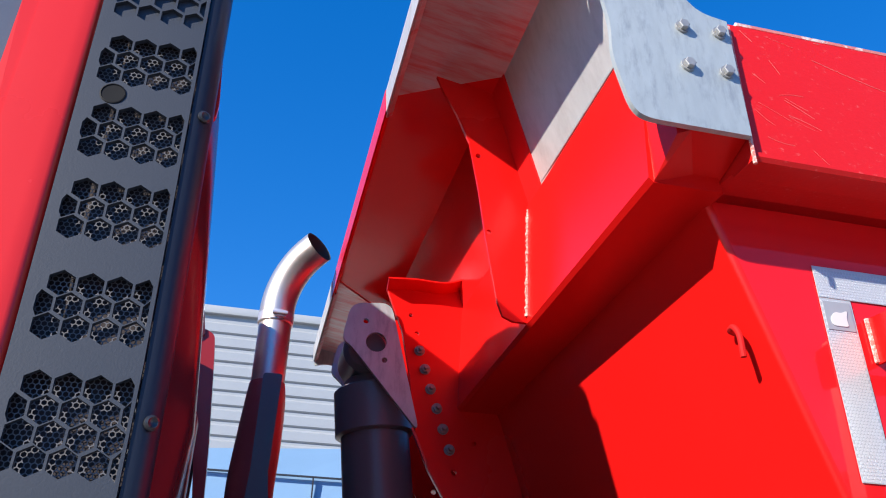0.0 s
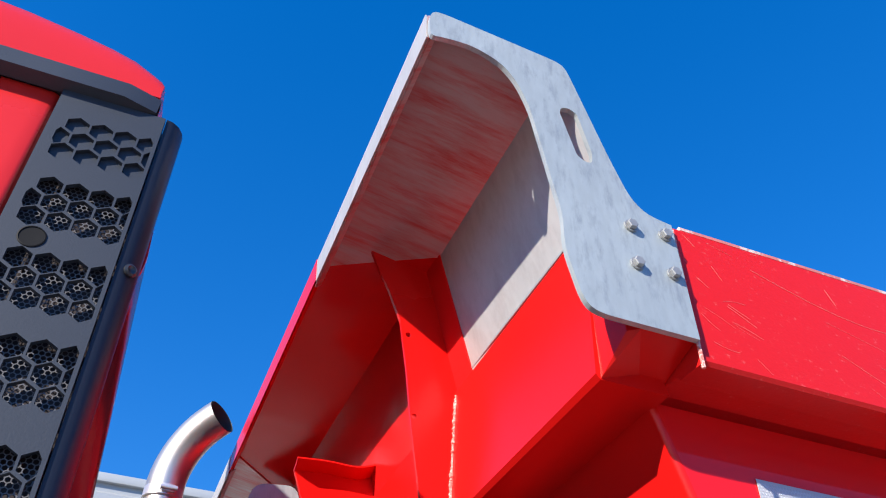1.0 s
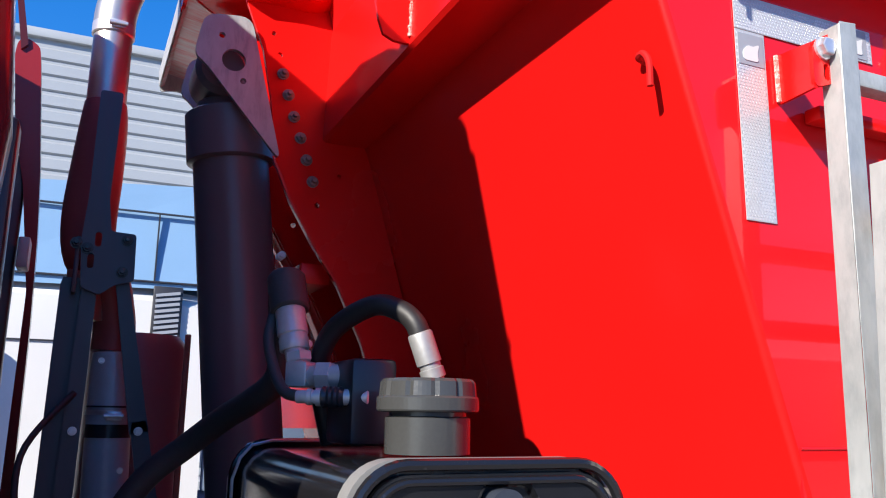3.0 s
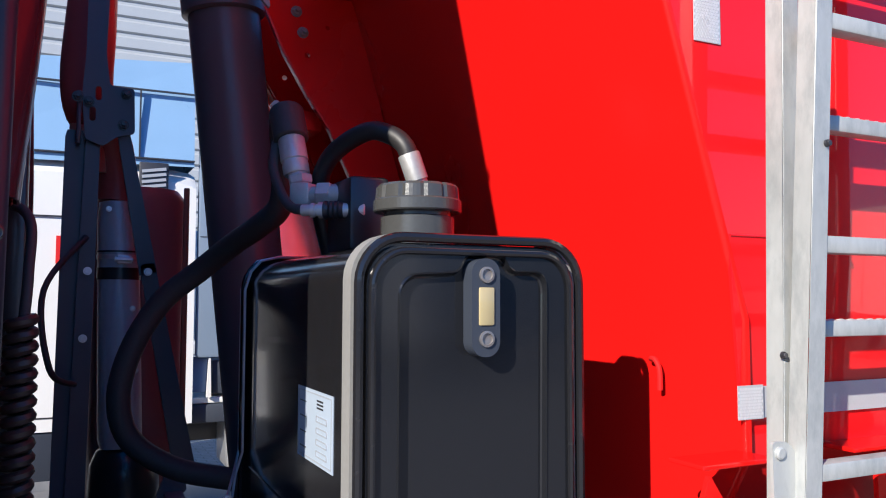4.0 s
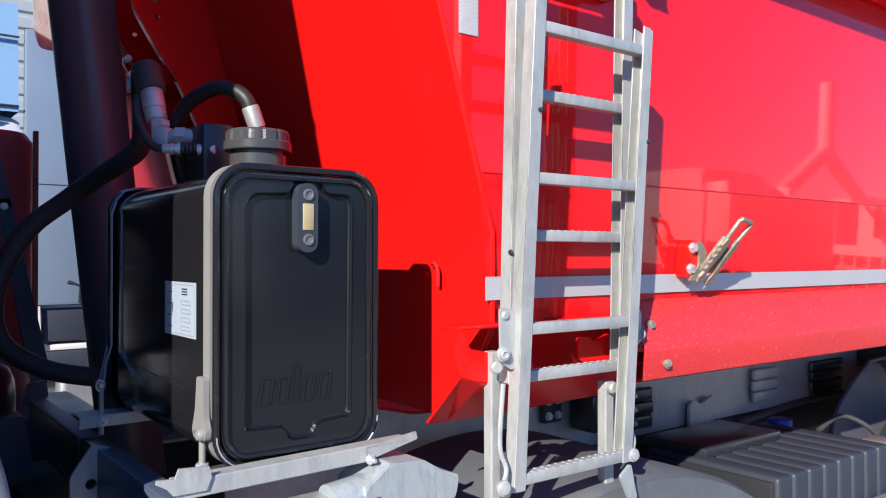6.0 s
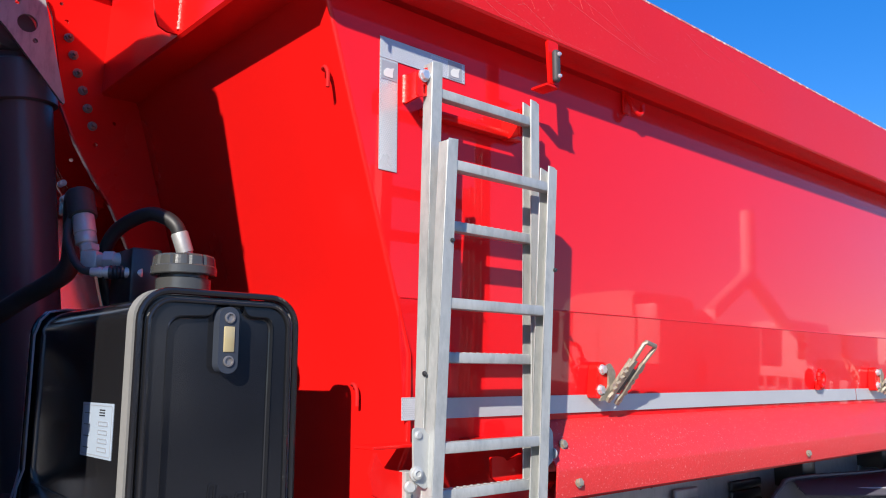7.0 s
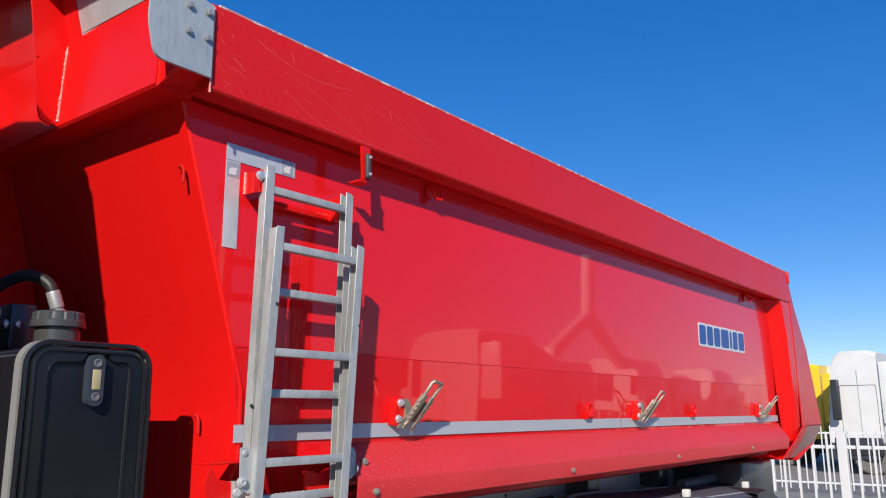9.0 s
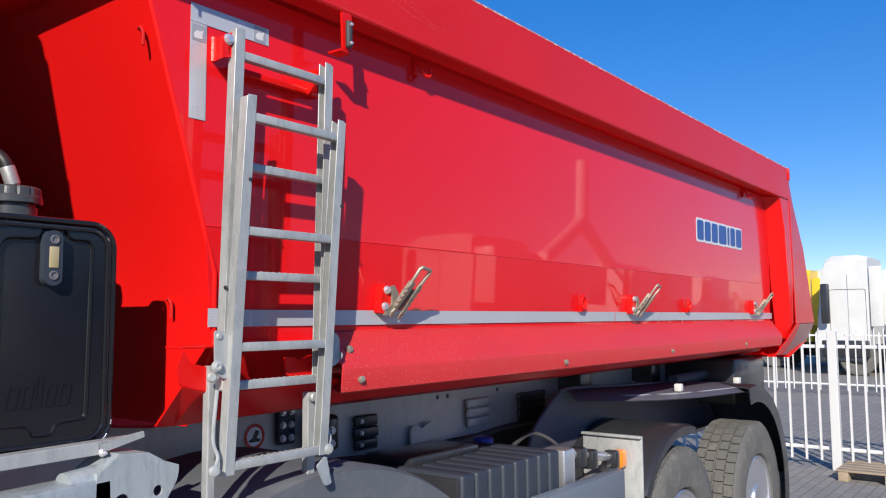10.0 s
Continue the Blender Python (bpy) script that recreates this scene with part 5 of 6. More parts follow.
spun(bm, [(0.0165, -0.001), (0.0165, 0.0012), (0.015, 0.0016), (0.0145, 0.0006), (0.006, 0.0004)], along(lean((GX0 + 0.042, GY, 2.751)), (0, -1, 0)), 24)
part("hole_disc", bm, mat("hole_black", (0.004, 0.004, 0.005), 0.6, spec=0.2), intake, "black disc in place of a round hole")
bm = bmesh.new()
fine = 0.0066
z = 2.095
row = 0
while z < 2.875:
    u = GX0 + 0.010 + (fine / 2 if row % 2 else 0)
    while u < GX1 - 0.002:
        o, h = circle(u, z, fine * 0.577 * 1.0, 6, math.pi / 6), circle(u, z, fine * 0.577 * 0.80, 6, math.pi / 6)
        vo = [bm.verts.new(lean((a, GY + 0.0125, b))) for a, b in o]
        vi = [bm.verts.new(lean((a, GY + 0.0125, b))) for a, b in h]
        for k in range(6):
            bm.faces.new((vo[k], vo[(k + 1) % 6], vi[(k + 1) % 6], vi[k]))
        u += fine
    z += fine * 0.866
    row += 1
tagged(part("fine_mesh", bm, mat("grey_mesh", (0.11, 0.11, 0.125), 0.5, grain=0.05, stain=0.05), intake, "fine grey honeycomb mesh behind the openings", smooth=False), kind="stuff")
# Near-black sheet in place of the shade inside the openings.
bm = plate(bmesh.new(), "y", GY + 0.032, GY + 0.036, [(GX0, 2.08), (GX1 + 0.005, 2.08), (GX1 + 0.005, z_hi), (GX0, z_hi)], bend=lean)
part("intake_backing", bm, mat("opening_shade", (0.016, 0.007, 0.008), 0.6), intake)
bm = plate(bmesh.new(), "y", GY + 0.0066, GY + 0.0110, [(GX0 + 0.01, 2.878), (GX1, 2.878), (GX1, z_hi), (GX0 + 0.01, z_hi)], bend=lean)
part("blind_back", bm, PLASTIC, intake)
# plain lower panel
bm = plate(bmesh.new(), "y", GY + 0.001, GY + 0.011, [(GX0, 1.635), (GX1, 1.635), (GX1, 2.0915), (GX0, 2.0915)], bend=lean)
part("lower_panel", bm, PLASTIC, cab, "plain dark grey lower panel", smooth=False)
# corner fairing, curving away towards the gap
bm, rows = bmesh.new(), []
for i in range(12):
    z = 1.60 + (3.026 - 1.60) * i / 11
    row = []
    for a in (0, 20, 45, 70, 90):
        row.append(lean((GX1 + 0.002 + 0.026 * math.sin(radians(a)), GY + 0.003 + 0.030 - 0.030 * math.cos(radians(a)), z)))
    row.append(lean((GX1 + 0.024, GY + 0.055, z)))
    rows.append(row)
sheet(bm, rows, 0.004)
fair = part("corner_fairing", bm, mat("blue_black_fairing_plastic", (0.022, 0.027, 0.042), 0.33, grain=0.06, scale=300, stain=0.06, bump=0.02, spec=0.3), cab, "blue-black corner fairing")
for z in (2.741, 2.315, 1.995):
    bm = bmesh.new()
    spun(bm, [(0.009, 0), (0.009, 0.003), (0.006, 0.005), (0.003, 0.003)], along(lean((GX1 + 0.018, GY + 0.008, z)), (0.5, -0.85, 0)), 16)
    part("screw", bm, BLACK, fair)
part("trim_edge", plate(bmesh.new(), "y", 1.112, 1.120, soft_corners([(-0.060, 2.792), (-0.026, 2.788), (-0.024, 2.82), (-0.038, 2.97), (-0.048, 3.022), (-0.070, 3.022)], 0.012, 4)), CAB_RED, cab, smooth=False)
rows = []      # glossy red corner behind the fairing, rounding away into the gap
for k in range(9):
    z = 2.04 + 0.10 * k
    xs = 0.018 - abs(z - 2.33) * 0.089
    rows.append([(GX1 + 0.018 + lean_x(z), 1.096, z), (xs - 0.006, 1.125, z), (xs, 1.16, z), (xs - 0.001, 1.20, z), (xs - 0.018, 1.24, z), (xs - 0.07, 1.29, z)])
# Base colour darkened: the corner's shade is put into the red.
part("rear_corner", sheet(bmesh.new(), rows, 0.004), mat("shaded_red_gloss", (0.075, 0.014, 0.020), 0.16, grain=0.03, stain=0.08, spec=0.30), cab, "glossy red rear corner of the cab, shade in its colour")

# red side of the cab, bulging slightly, with the window opening
bm, rows = bmesh.new(), []
zs = [1.55, 1.8, 2.05, 2.3, 2.5, 2.7, 2.87, 2.99, 3.026]
for z in zs:
    y = 1.0336 + 0.03 * max(0.0, (z - 2.3)) ** 1.5
    xe = GX0 - 0.002 + lean_x(z)
    rows.append([(xe, y + 0.013, z), (xe - 0.002, y + 0.008, z), (xe - 0.006, y + 0.003, z), (xe - 0.012, y + 0.001, z), (xe - 0.028, y, z), (xe - 0.082, y, z)])
sheet(bm, rows, 0.004, (0, -1, 0))
part("rear_pillar", bm, CAB_RED, cab, "glossy red cab corner")
win = soft_corners([(-0.52, 2.10), (-0.283, 2.10), (-0.306, 2.988), (-1.2, 3.0), (-1.5, 2.30), (-1.4, 2.10)], 0.085, 7)
skin = [(-0.245, 1.2), (-0.248, 2.3), (-0.275, 3.021), (-1.55, 3.046), (-2.0, 2.25), (-2.05, 1.2)]
bm = plate(bmesh.new(), "y", 1.034, 1.0385, skin, [win], bend=lambda p: (p[0], p[1] + 0.03 * max(0.0, p[2] - 2.3) ** 1.5, p[2]))
part("side_panel", bm, CAB_RED, cab, "red cab side", smooth=False)
ins = [((u + 0.93) * 0.955 - 0.93, (v - 2.52) * 0.95 + 2.52) for u, v in win]
bm = plate(bmesh.new(), "y", 1.0395, 1.050, win, [ins], bend=lambda p: (p[0], p[1] + 0.03 * max(0.0, p[2] - 2.3) ** 1.5, p[2]))
part("window_seal", bm, NAVY, cab, "black rubber window surround", smooth=False)
bm = plate(bmesh.new(), "y", 1.049, 1.053, ins, bend=lambda p: (p[0], p[1] + 0.03 * max(0.0, p[2] - 2.3) ** 1.5, p[2]))
part("side_window", bm, GLASS_DARK, cab, "dark side window", smooth=False)
# dark band and red rounded roof
def swept(x, y):
    """The rear end of the roof falls back towards the middle of the cab."""
    k = min(1.0, max(0.0, (y - 1.12) / 0.5))
    return min(x, -0.072 - 0.19 * k * k * (3 - 2 * k))


bm, rows = bmesh.new(), []
for x in [-2.0, -1.2, -0.7, -0.4, -0.22, -0.12, -0.082, -0.074]:
    e = max(0.0, (x + 0.12)) * 0.3
    rows.append([(swept(x, y), y + e, z) for y, z in ((1.046, 3.026), (1.026, 3.029), (1.030, 3.060), (1.046, 3.066), (1.25, 3.066), (1.45, 3.066), (1.65, 3.066), (YC, 3.066))])
sheet(bm, rows, 0.004)
part("roof_band", bm, PLASTIC, cab, "dark grey band under the roof")
bm, rows = bmesh.new(), []
for x, h in ((-0.076, 0.004), (-0.077, 0.046), (-0.084, 0.058), (-0.10, 0.070), (-0.13, 0.092), (-0.17, 0.108), (-0.22, 0.122), (-0.30, 0.140), (-0.45, 0.160), (-0.7, 0.18), (-1.0, 0.19), (-1.6, 0.17), (-2.0, 0.05)):
    z0 = 3.064
    r = [(x, 1.038, z0)]
    for a in (12, 25, 40, 55, 72, 90):
        r.append((x, 1.038 + 0.055 * (1 - math.cos(radians(a))) ** 2, z0 + h * math.sin(radians(a))))
    # Unseen crown, raised only for the shadow it casts on the body.
    r += [(x, 1.18, z0 + h + 0.042), (x, 1.32, z0 + h + 0.085), (x, 1.5, z0 + h + 0.125), (x, 1.65, z0 + h + 0.15), (x, YC, z0 + h + 0.16)]
    far = [(px, mirror_y(py), pz) for px, py, pz in reversed(r[:-1])]
    rows.append([(swept(px, py), py, pz) for px, py, pz in r + far])
sheet(bm, rows, 0.006)
part("roof", bm, CAB_RED, cab, "red rounded cab roof")
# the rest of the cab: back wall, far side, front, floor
part("back_wall", boxed(-0.32, -0.28, 1.07, mirror_y(1.03), 1.20, 3.05, 0.02), SHADED_RED, cab, "red back of the cab, darkened for shade")
part("far_side", boxed(-2.0, -0.28, mirror_y(1.03), mirror_y(1.01), 0.9, 3.05, 0.005), CAB_RED, cab)
part("front_wall", boxed(-2.06, -2.0, 1.012, mirror_y(1.03), 0.5, 3.06, 0.02), CAB_RED, cab)
part("cab_floor", boxed(-2.0, -0.11, 1.03, mirror_y(1.04), 1.15, 1.195), BLACK, cab)
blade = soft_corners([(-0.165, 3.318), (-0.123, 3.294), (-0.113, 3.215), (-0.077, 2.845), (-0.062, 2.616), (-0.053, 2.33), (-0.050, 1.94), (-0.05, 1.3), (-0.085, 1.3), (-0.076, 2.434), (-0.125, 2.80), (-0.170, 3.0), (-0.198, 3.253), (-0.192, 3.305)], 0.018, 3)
# The cab's shade over this fairing is put into its darker red.
blade_part = part("far_fairing", plate(bmesh.new(), "y", 3.20, 3.27, blade), mat("red_gloss_in_shade", (0.26, 0.020, 0.022), 0.2, grain=0.03, stain=0.10, spec=0.4), cab, "red fairing at the cab's far corner", smooth=False)
part("fairing_strip", plate(bmesh.new(), "y", 3.19, 3.25, [(-0.270, 3.80), (-0.256, 3.80), (-0.160, 3.29), (-0.180, 3.27)]), SHADED_RED, blade_part, smooth=False)
part("fairing_bracket", boxed(-0.110, -0.075, 3.10, 3.20, 2.50, 2.60, 0.006), OFFWHITE, blade_part, "pale bracket on the fairing")
part("far_fairing_frame", boxed(-0.30, -0.12, 3.21, 3.26, 1.4, 2.9, 0.01), SHADED_RED, cab)
part("dark_rib", boxed(-0.055, -0.015, 1.60, 1.66, 1.3, 2.5, 0.01), BLACK, cab)
# grey step fender and the grey box by the frame
prof = [(1.24, 1.05), (1.24, 1.49), (1.205, 1.560), (1.16, 1.592), (1.11, 1.603), (1.05, 1.590), (0.99, 1.552), (0.955, 1.49), (0.937, 1.38), (0.93, 1.22), (0.93, 1.05)]
rows = [[(x + (1.604 - z) * 0.11, 1.09 + (y - 1.09) * k, 1.20 + (z - 1.20) * k) for y, z in prof] for x, k in ((-1.0, 1.0), (-0.15, 1.0), (-0.020, 1.0), (0.008, 0.993), (0.024, 0.975), (0.032, 0.945))]
bm = bmesh.new()
sheet(bm, rows)
bm.faces.new([bm.verts.new(p) for p in rows[-1]])
part("rear_fender", bm, mat("pale_grey_fender_plastic", (0.175, 0.200, 0.222), 0.55, grain=0.10, scale=350, stain=0.12, bump=0.06, dirt=(0.25, 0.25, 0.25), dirt_amount=0.3), cab, "grey plastic rear fender of the cab, dusty")

# coiled air lines behind the cab
def coil(x, y, z0, z1, r, turns, material, label):
    n = turns * 12
    pts = [(x + r * math.cos(2 * math.pi * k / 12), y + r * math.sin(2 * math.pi * k / 12), z0 + (z1 - z0) * k / n) for k in range(n + 1)]
    return solo("air_line_coil", tubed(pts, 0.0088, 8), material, label, "air line", "coiled air lines behind the cab")


coil(-0.013, 1.46, 1.46, 1.90, 0.0165, 22, mat("brown_black_nylon", (0.045, 0.028, 0.026), 0.4), "brownish coiled air line hanging behind the cab")
hose([(-0.010, 1.46, 1.89), (-0.006, 1.48, 1.97), (-0.012, 1.55, 2.06), (-0.08, 1.62, 2.10)], 0.008, "thin black air hose at the back of the cab")
hose([(0.10, 2.56, 2.1), (0.0, 2.45, 1.95), (0.02, 2.4, 1.75), (0.08, 2.5, 1.7)], 0.008, "thin black hose beside the exhaust bracket")


# ---- chassis ----
chassis = thing("chassis_frame", (3.0, YC, 0.75), "galvanised subframe on dark chassis rails", "chassis frame")
for f, d in ((lambda y: y, 1), (mirror_y, -1)):
    prof = [(1.65, 1.185), (1.74, 1.185), (1.74, 1.195), (1.66, 1.195), (1.66, 1.432), (1.74, 1.432), (1.74, 1.440), (1.65, 1.440)]
    bm = plate(bmesh.new(), "x", 0.62, 6.15, [(f(u), v) for u, v in prof])
    sub = part("subframe_rail", bm, GALV_IN, chassis, "galvanised subframe rail", smooth=False)
    part("chassis_rail", boxed(-2.4, 6.4, f(1.66) - 0.006, f(1.66) + 0.075 * d + 0.006, 0.83, 1.180, 0.006), BLACK, chassis)
    for x in (4.1, 5.0):
        bm = boxed(x - 0.07, x + 0.07, f(1.645) - 0.012, f(1.645) + 0.005, 1.00, 1.33, 0.006)
        bp = part("mount_plate", bm, GALV_IN, sub)
        for u in (-0.04, 0.04):
            for w in (1.05, 1.20, 1.28):
                bolt((x + u, f(1.633), w), (0, -d, 0), bp, 0.011, stud=False)
    part("mount_ear", plate(bmesh.new(), "y", f(1.63) - 0.006, f(1.63) + 0.006, soft_corners([(2.49, 1.0), (2.65, 1.0), (2.65, 1.295), (2.61, 1.28), (2.57, 1.265), (2.52, 1.285), (2.49, 1.27)], 0.012)), GALV_IN, sub, smooth=False)
    bm = bmesh.new()
    for k in range(3):
        box(bm, 2.94 - 0.006 * (k % 2), 3.125 + 0.006 * (k % 2), f(1.632) - 0.012, f(1.632) + 0.010, 1.225 + 0.048 * k, 1.272 + 0.048 * k, 0.010, 3)
    part("clamp_block", bm, GALV_IN, sub, "ribbed galvanised clamp plate")
    bm = bmesh.new()
    for k in range(3):
        box(bm, 2.125 - 0.006 * (k % 2), 2.264 + 0.006 * (k % 2), f(1.632) - 0.012, f(1.632) + 0.010, 1.215 + 0.050 * k, 1.264 + 0.050 * k, 0.010, 3)
    dark = part("clamp_block", bm, BLACK, sub, "ribbed black clamp plate")
    for w in (1.24, 1.29, 1.34):
        bolt((2.155, f(1.622) - 0.002 * d, w), (0, -d, 0), dark, 0.007, stud=False)
    bm = bmesh.new()
    for k in range(4):
        box(bm, 3.42 - 0.006 * (k % 2), 3.70 + 0.006 * (k % 2), f(1.632) - 0.012, f(1.632) + 0.010, 1.180 + 0.046 * k, 1.225 + 0.046 * k, 0.010, 3)
    part("clamp_block", bm, BLACK, sub, "long ribbed black clamp plate")
    for x in (1.86, 2.72, 2.80, 3.24):
        part("slot_hole", plate(bmesh.new(), "y", f(1.648) - 0.0015, f(1.648) + 0.0015, rounded(x - 0.008, x + 0.008, 1.385, 1.405, 0.007, 3)), DARK_INK, sub, smooth=False)
sign = part("warning_sign", plate(bmesh.new(), "y", 1.6445, 1.6485, circle(1.602, 1.340, 0.047, 32)), mat("white_sticker_film", (0.86, 0.86, 0.86), 0.4, grain=0.03, stain=0.06, bump=0.0), sub, "round white warning sticker with a red ring", smooth=False)
part("red_ring", plate(bmesh.new(), "y", 1.6425, 1.6440, circle(1.602, 1.340, 0.047, 32), [circle(1.602, 1.340, 0.036, 32)]), RED_INK, sign, smooth=False)
part("pictogram", plate(bmesh.new(), "y", 1.6420, 1.6440, soft_corners([(1.577, 1.320), (1.627, 1.320), (1.629, 1.330), (1.610, 1.333), (1.624, 1.357), (1.607, 1.365), (1.590, 1.333), (1.576, 1.330)], 0.004, 2)), DARK_INK, sign, "dark tipping pictogram", smooth=False)
for x in (0.35, 1.6, 3.0, 4.6, 6.0):
    part("cross_member", boxed(x - 0.05, x + 0.05, 1.70, mirror_y(1.70), 0.9, 1.12, 0.01), BLACK, chassis)

# galvanised carrier of the tank
carrier = thing("tank_carrier", (0.5, 1.4, 1.30), "galvanised angle frame carrying the oil tank, stained and bolted", "support frame")
m = Matrix.Translation((0.5, 1.03, 1.480)) @ Matrix.Rotation(radians(-1.2), 4, "Y")
bm = bmesh.new()
box(bm, -0.225, 0.225, -0.035, 0.004, 0.010, 0.016, 0.002, m=m)
box(bm, -0.225, 0.130, -0.035, -0.029, -0.014, 0.014, 0.002, m=m)
plate(bm, "y", 0.995, 1.001, [(0.625, 1.470), (0.625, 1.495), (0.738, 1.510), (0.741, 1.496)])
plate(bm, "y", 0.990, 0.996, [(0.243, 1.500), (0.241, 1.494), (0.258, 1.484), (0.268, 1.472), (0.322, 1.472), (0.330, 1.492), (0.326, 1.510), (0.277, 1.513), (0.271, 1.498)])
part("front_angle", bm, GALV_LADDER, carrier, smooth=False)
bm = bmesh.new()
box(bm, 0.281, 0.44, 1.655, 1.722, 1.482, 1.488, 0.002)
plate(bm, "y", 1.653, 1.659, [(0.281, 1.460), (0.281, 1.487), (0.440, 1.487), (0.455, 1.462)])
part("rear_angle", bm, GALV_IN, carrier)
bm = bmesh.new()
box(bm, 0.305, 0.350, 1.00, 1.80, 1.415, 1.423, 0.002)
box(bm, 0.305, 0.312, 1.00, 1.80, 1.30, 1.416, 0.002)
part("long_angle", bm, BEAM_BLUE, carrier, "bearer with blue shade in its colour")
bm = bmesh.new()
box(bm, 0.294, 0.340, 1.72, 2.36, 1.424, 1.430, 0.002)
plate(bm, "y", 2.34, 2.36, soft_corners([(0.285, 1.44), (0.300, 1.475), (0.345, 1.480), (0.352, 1.43), (0.300, 1.40), (0.275, 1.415)], 0.008))
part("bearer_plate", bm, BEAM_DUSTY, carrier, "dusty bearer with a turned-up end")
# Black web: the dark, shaded side of the bearer is coloured in.
part("bearer_web", boxed(0.297, 0.304, 1.74, 2.34, 1.30, 1.424, 0.002), BLACK, carrier)
ear = soft_corners([(0.295, 1.436), (0.249, 1.370), (0.250, 1.25), (0.315, 1.25), (0.314, 1.335), (0.329, 1.361), (0.339, 1.396), (0.336, 1.424)], 0.012)
part("ear_plate", plate(bmesh.new(), "y", 1.595, 1.605, ear, [circle(0.292, 1.349, 0.012, 14)]), GALV_IN, carrier, smooth=False)
part("ear_stay", plate(bmesh.new(), "y", 1.50, 1.508, soft_corners([(0.16, 1.20), (0.235, 1.325), (0.262, 1.325), (0.262, 1.20)], 0.01)), GALV_IN, carrier, smooth=False)
bm = bmesh.new()
prof = soft_corners([(0.60, 1.30), (0.60, 1.43), (0.655, 1.468), (0.730, 1.462), (0.795, 1.422), (0.812, 1.424), (0.806, 1.388), (0.78, 1.35), (0.765, 1.20), (0.60, 1.20)], 0.012, 3)
plate(bm, "y", 0.955, 0.963, prof, [circle(0.755, 1.372, 0.013, 14), circle(0.662, 1.36, 0.020, 14)])
top = [(0.598, 1.40), (0.602, 1.434), (0.655, 1.470), (0.730, 1.464), (0.770, 1.440), (0.812, 1.424)]
sheet(bm, [[(u, y, v) for u, v in top] for y in (0.957, 1.06)], 0.006, (0, 0, 1))
part("outer_bracket", bm, GALV, carrier, "dusty galvanised bracket with a hole", smooth=False)
bm = boxed(-0.34, 0.24, -0.045, 0.055, -0.075, 0.0, 0.008, m=Matrix.Translation((0.40, 1.0, 1.412)) @ Matrix.Rotation(radians(-2.5), 4, "Y"))
part("step_beam", bm, GALV, carrier, "dusty galvanised beam with pale stains")
part("stub_tube", tubed([(0.55, 1.0, 1.398), (0.68, 1.0, 1.412)], 0.042, 16), GALV, carrier)
bm = boxed(0.10, 0.25, 1.05, 1.60, 1.08, 1.22, 0.01)
part("cross_box", bm, BLACK, carrier)
bolt((0.632, 0.993, 1.474), (0, -1, 0), carrier, 0.007)
bolt((0.331, 1.652, 1.473), (0, -1, 0), carrier, 0.007)
part("packing", boxed(0.36, 0.46, 1.04, 1.09, 1.472, 1.484, 0.003), RUBBER, carrier)


# ---- wheels ----
def wheel(x, y, label, group):
    """A truck wheel with treaded tyre, rim and hub, axle along y; the outer side faces -y."""
    w = thing("wheel", (x, y, 0.0), label, "wheel", group)
    zc, R, half = 0.53, 0.525, 0.15
    m = along((x, y, zc), (0, -1, 0))
    bm = bmesh.new()
    spun(bm, [(0.292, -half * 0.8), (0.31, -half), (0.42, -half * 1.04), (0.49, -half * 0.98), (R - 0.014, -half * 0.86), (R - 0.014, half * 0.86), (0.49, half * 0.98), (0.42, half * 1.04),
              (0.31, half), (0.292, half * 0.8)], m, 56)
    tyre = part("tyre", bm, TYRE, w, "dusty black tyre")
    bm = bmesh.new()
    for k in range(44):
        a = 2 * math.pi * k / 44
        for row, (v0, v1) in enumerate(((-0.13, -0.075), (-0.065, -0.008), (0.008, 0.065), (0.075, 0.13))):
            sh = a + (0.03 if row % 2 else 0)
            mm = m @ Matrix.Rotation(sh, 4, "Z")
            box(bm, R - 0.016, R, -0.030, 0.030, v0, v1, m=mm)
    tagged(part("tread_block", bm, TYRE, tyre, smooth=False), kind="stuff")
    bm = bmesh.new()
    spun(bm, [(0.285, half * 0.85), (0.294, half * 0.9), (0.286, half * 0.95), (0.272, half * 0.9), (0.258, half * 0.3), (0.235, half * 0.1), (0.19, half * 0.1), (0.15, half * 0.35), (0.11, half * 0.4), (0.105, half * 0.8), (0.09, half * 0.95)], m, 40)
    rim = part("rim", bm, ALU, w, "dull silver rim")
    for k in range(10):
        a = 2 * math.pi * k / 10
        bm = bmesh.new()
        spun(bm, [(0.017, 0), (0.017, 0.03), (0.01, 0.034)], m @ Matrix.Translation((0.165 * math.cos(a), 0.165 * math.sin(a), half * 0.3)), 6)
        part("wheel_nut", bm, ZINC, rim)
    return w


WY = 1.075
w0 = wheel(5.36, WY, "dusty truck wheel with a silver rim, under a black mudguard", "wheels of the truck")
for x, y, flip in ((4.00, WY, 0), (1.47, WY, 0), (5.36, mirror_y(WY), 1), (4.00, mirror_y(WY), 1), (1.47, mirror_y(WY), 1), (-0.45, WY, 0), (-0.45, mirror_y(WY), 1)):
    copy_thing(w0, pose(x, y, 0, 0, 0, 180 if flip else 0))


# ---- mudguards, boxes and small gear along the frame ----
def mudguard(x, z, r, a0, a1, y0, y1, material, label, edge=0.05):
    t = thing("mudguard", (x, (y0 + y1) / 2, z), label, "mudguard", "mudguards")
    rows, lip = [], []
    for k in range(25):
        a = radians(a0 + (a1 - a0) * k / 24)
        c, s = math.cos(a), math.sin(a)
        rows.append([(x + (r - 0.012) * c, y0 + 0.004, z + (r - 0.012) * s), (x + r * c, y0 + 0.03, z + r * s), (x + r * c, y1, z + r * s)])
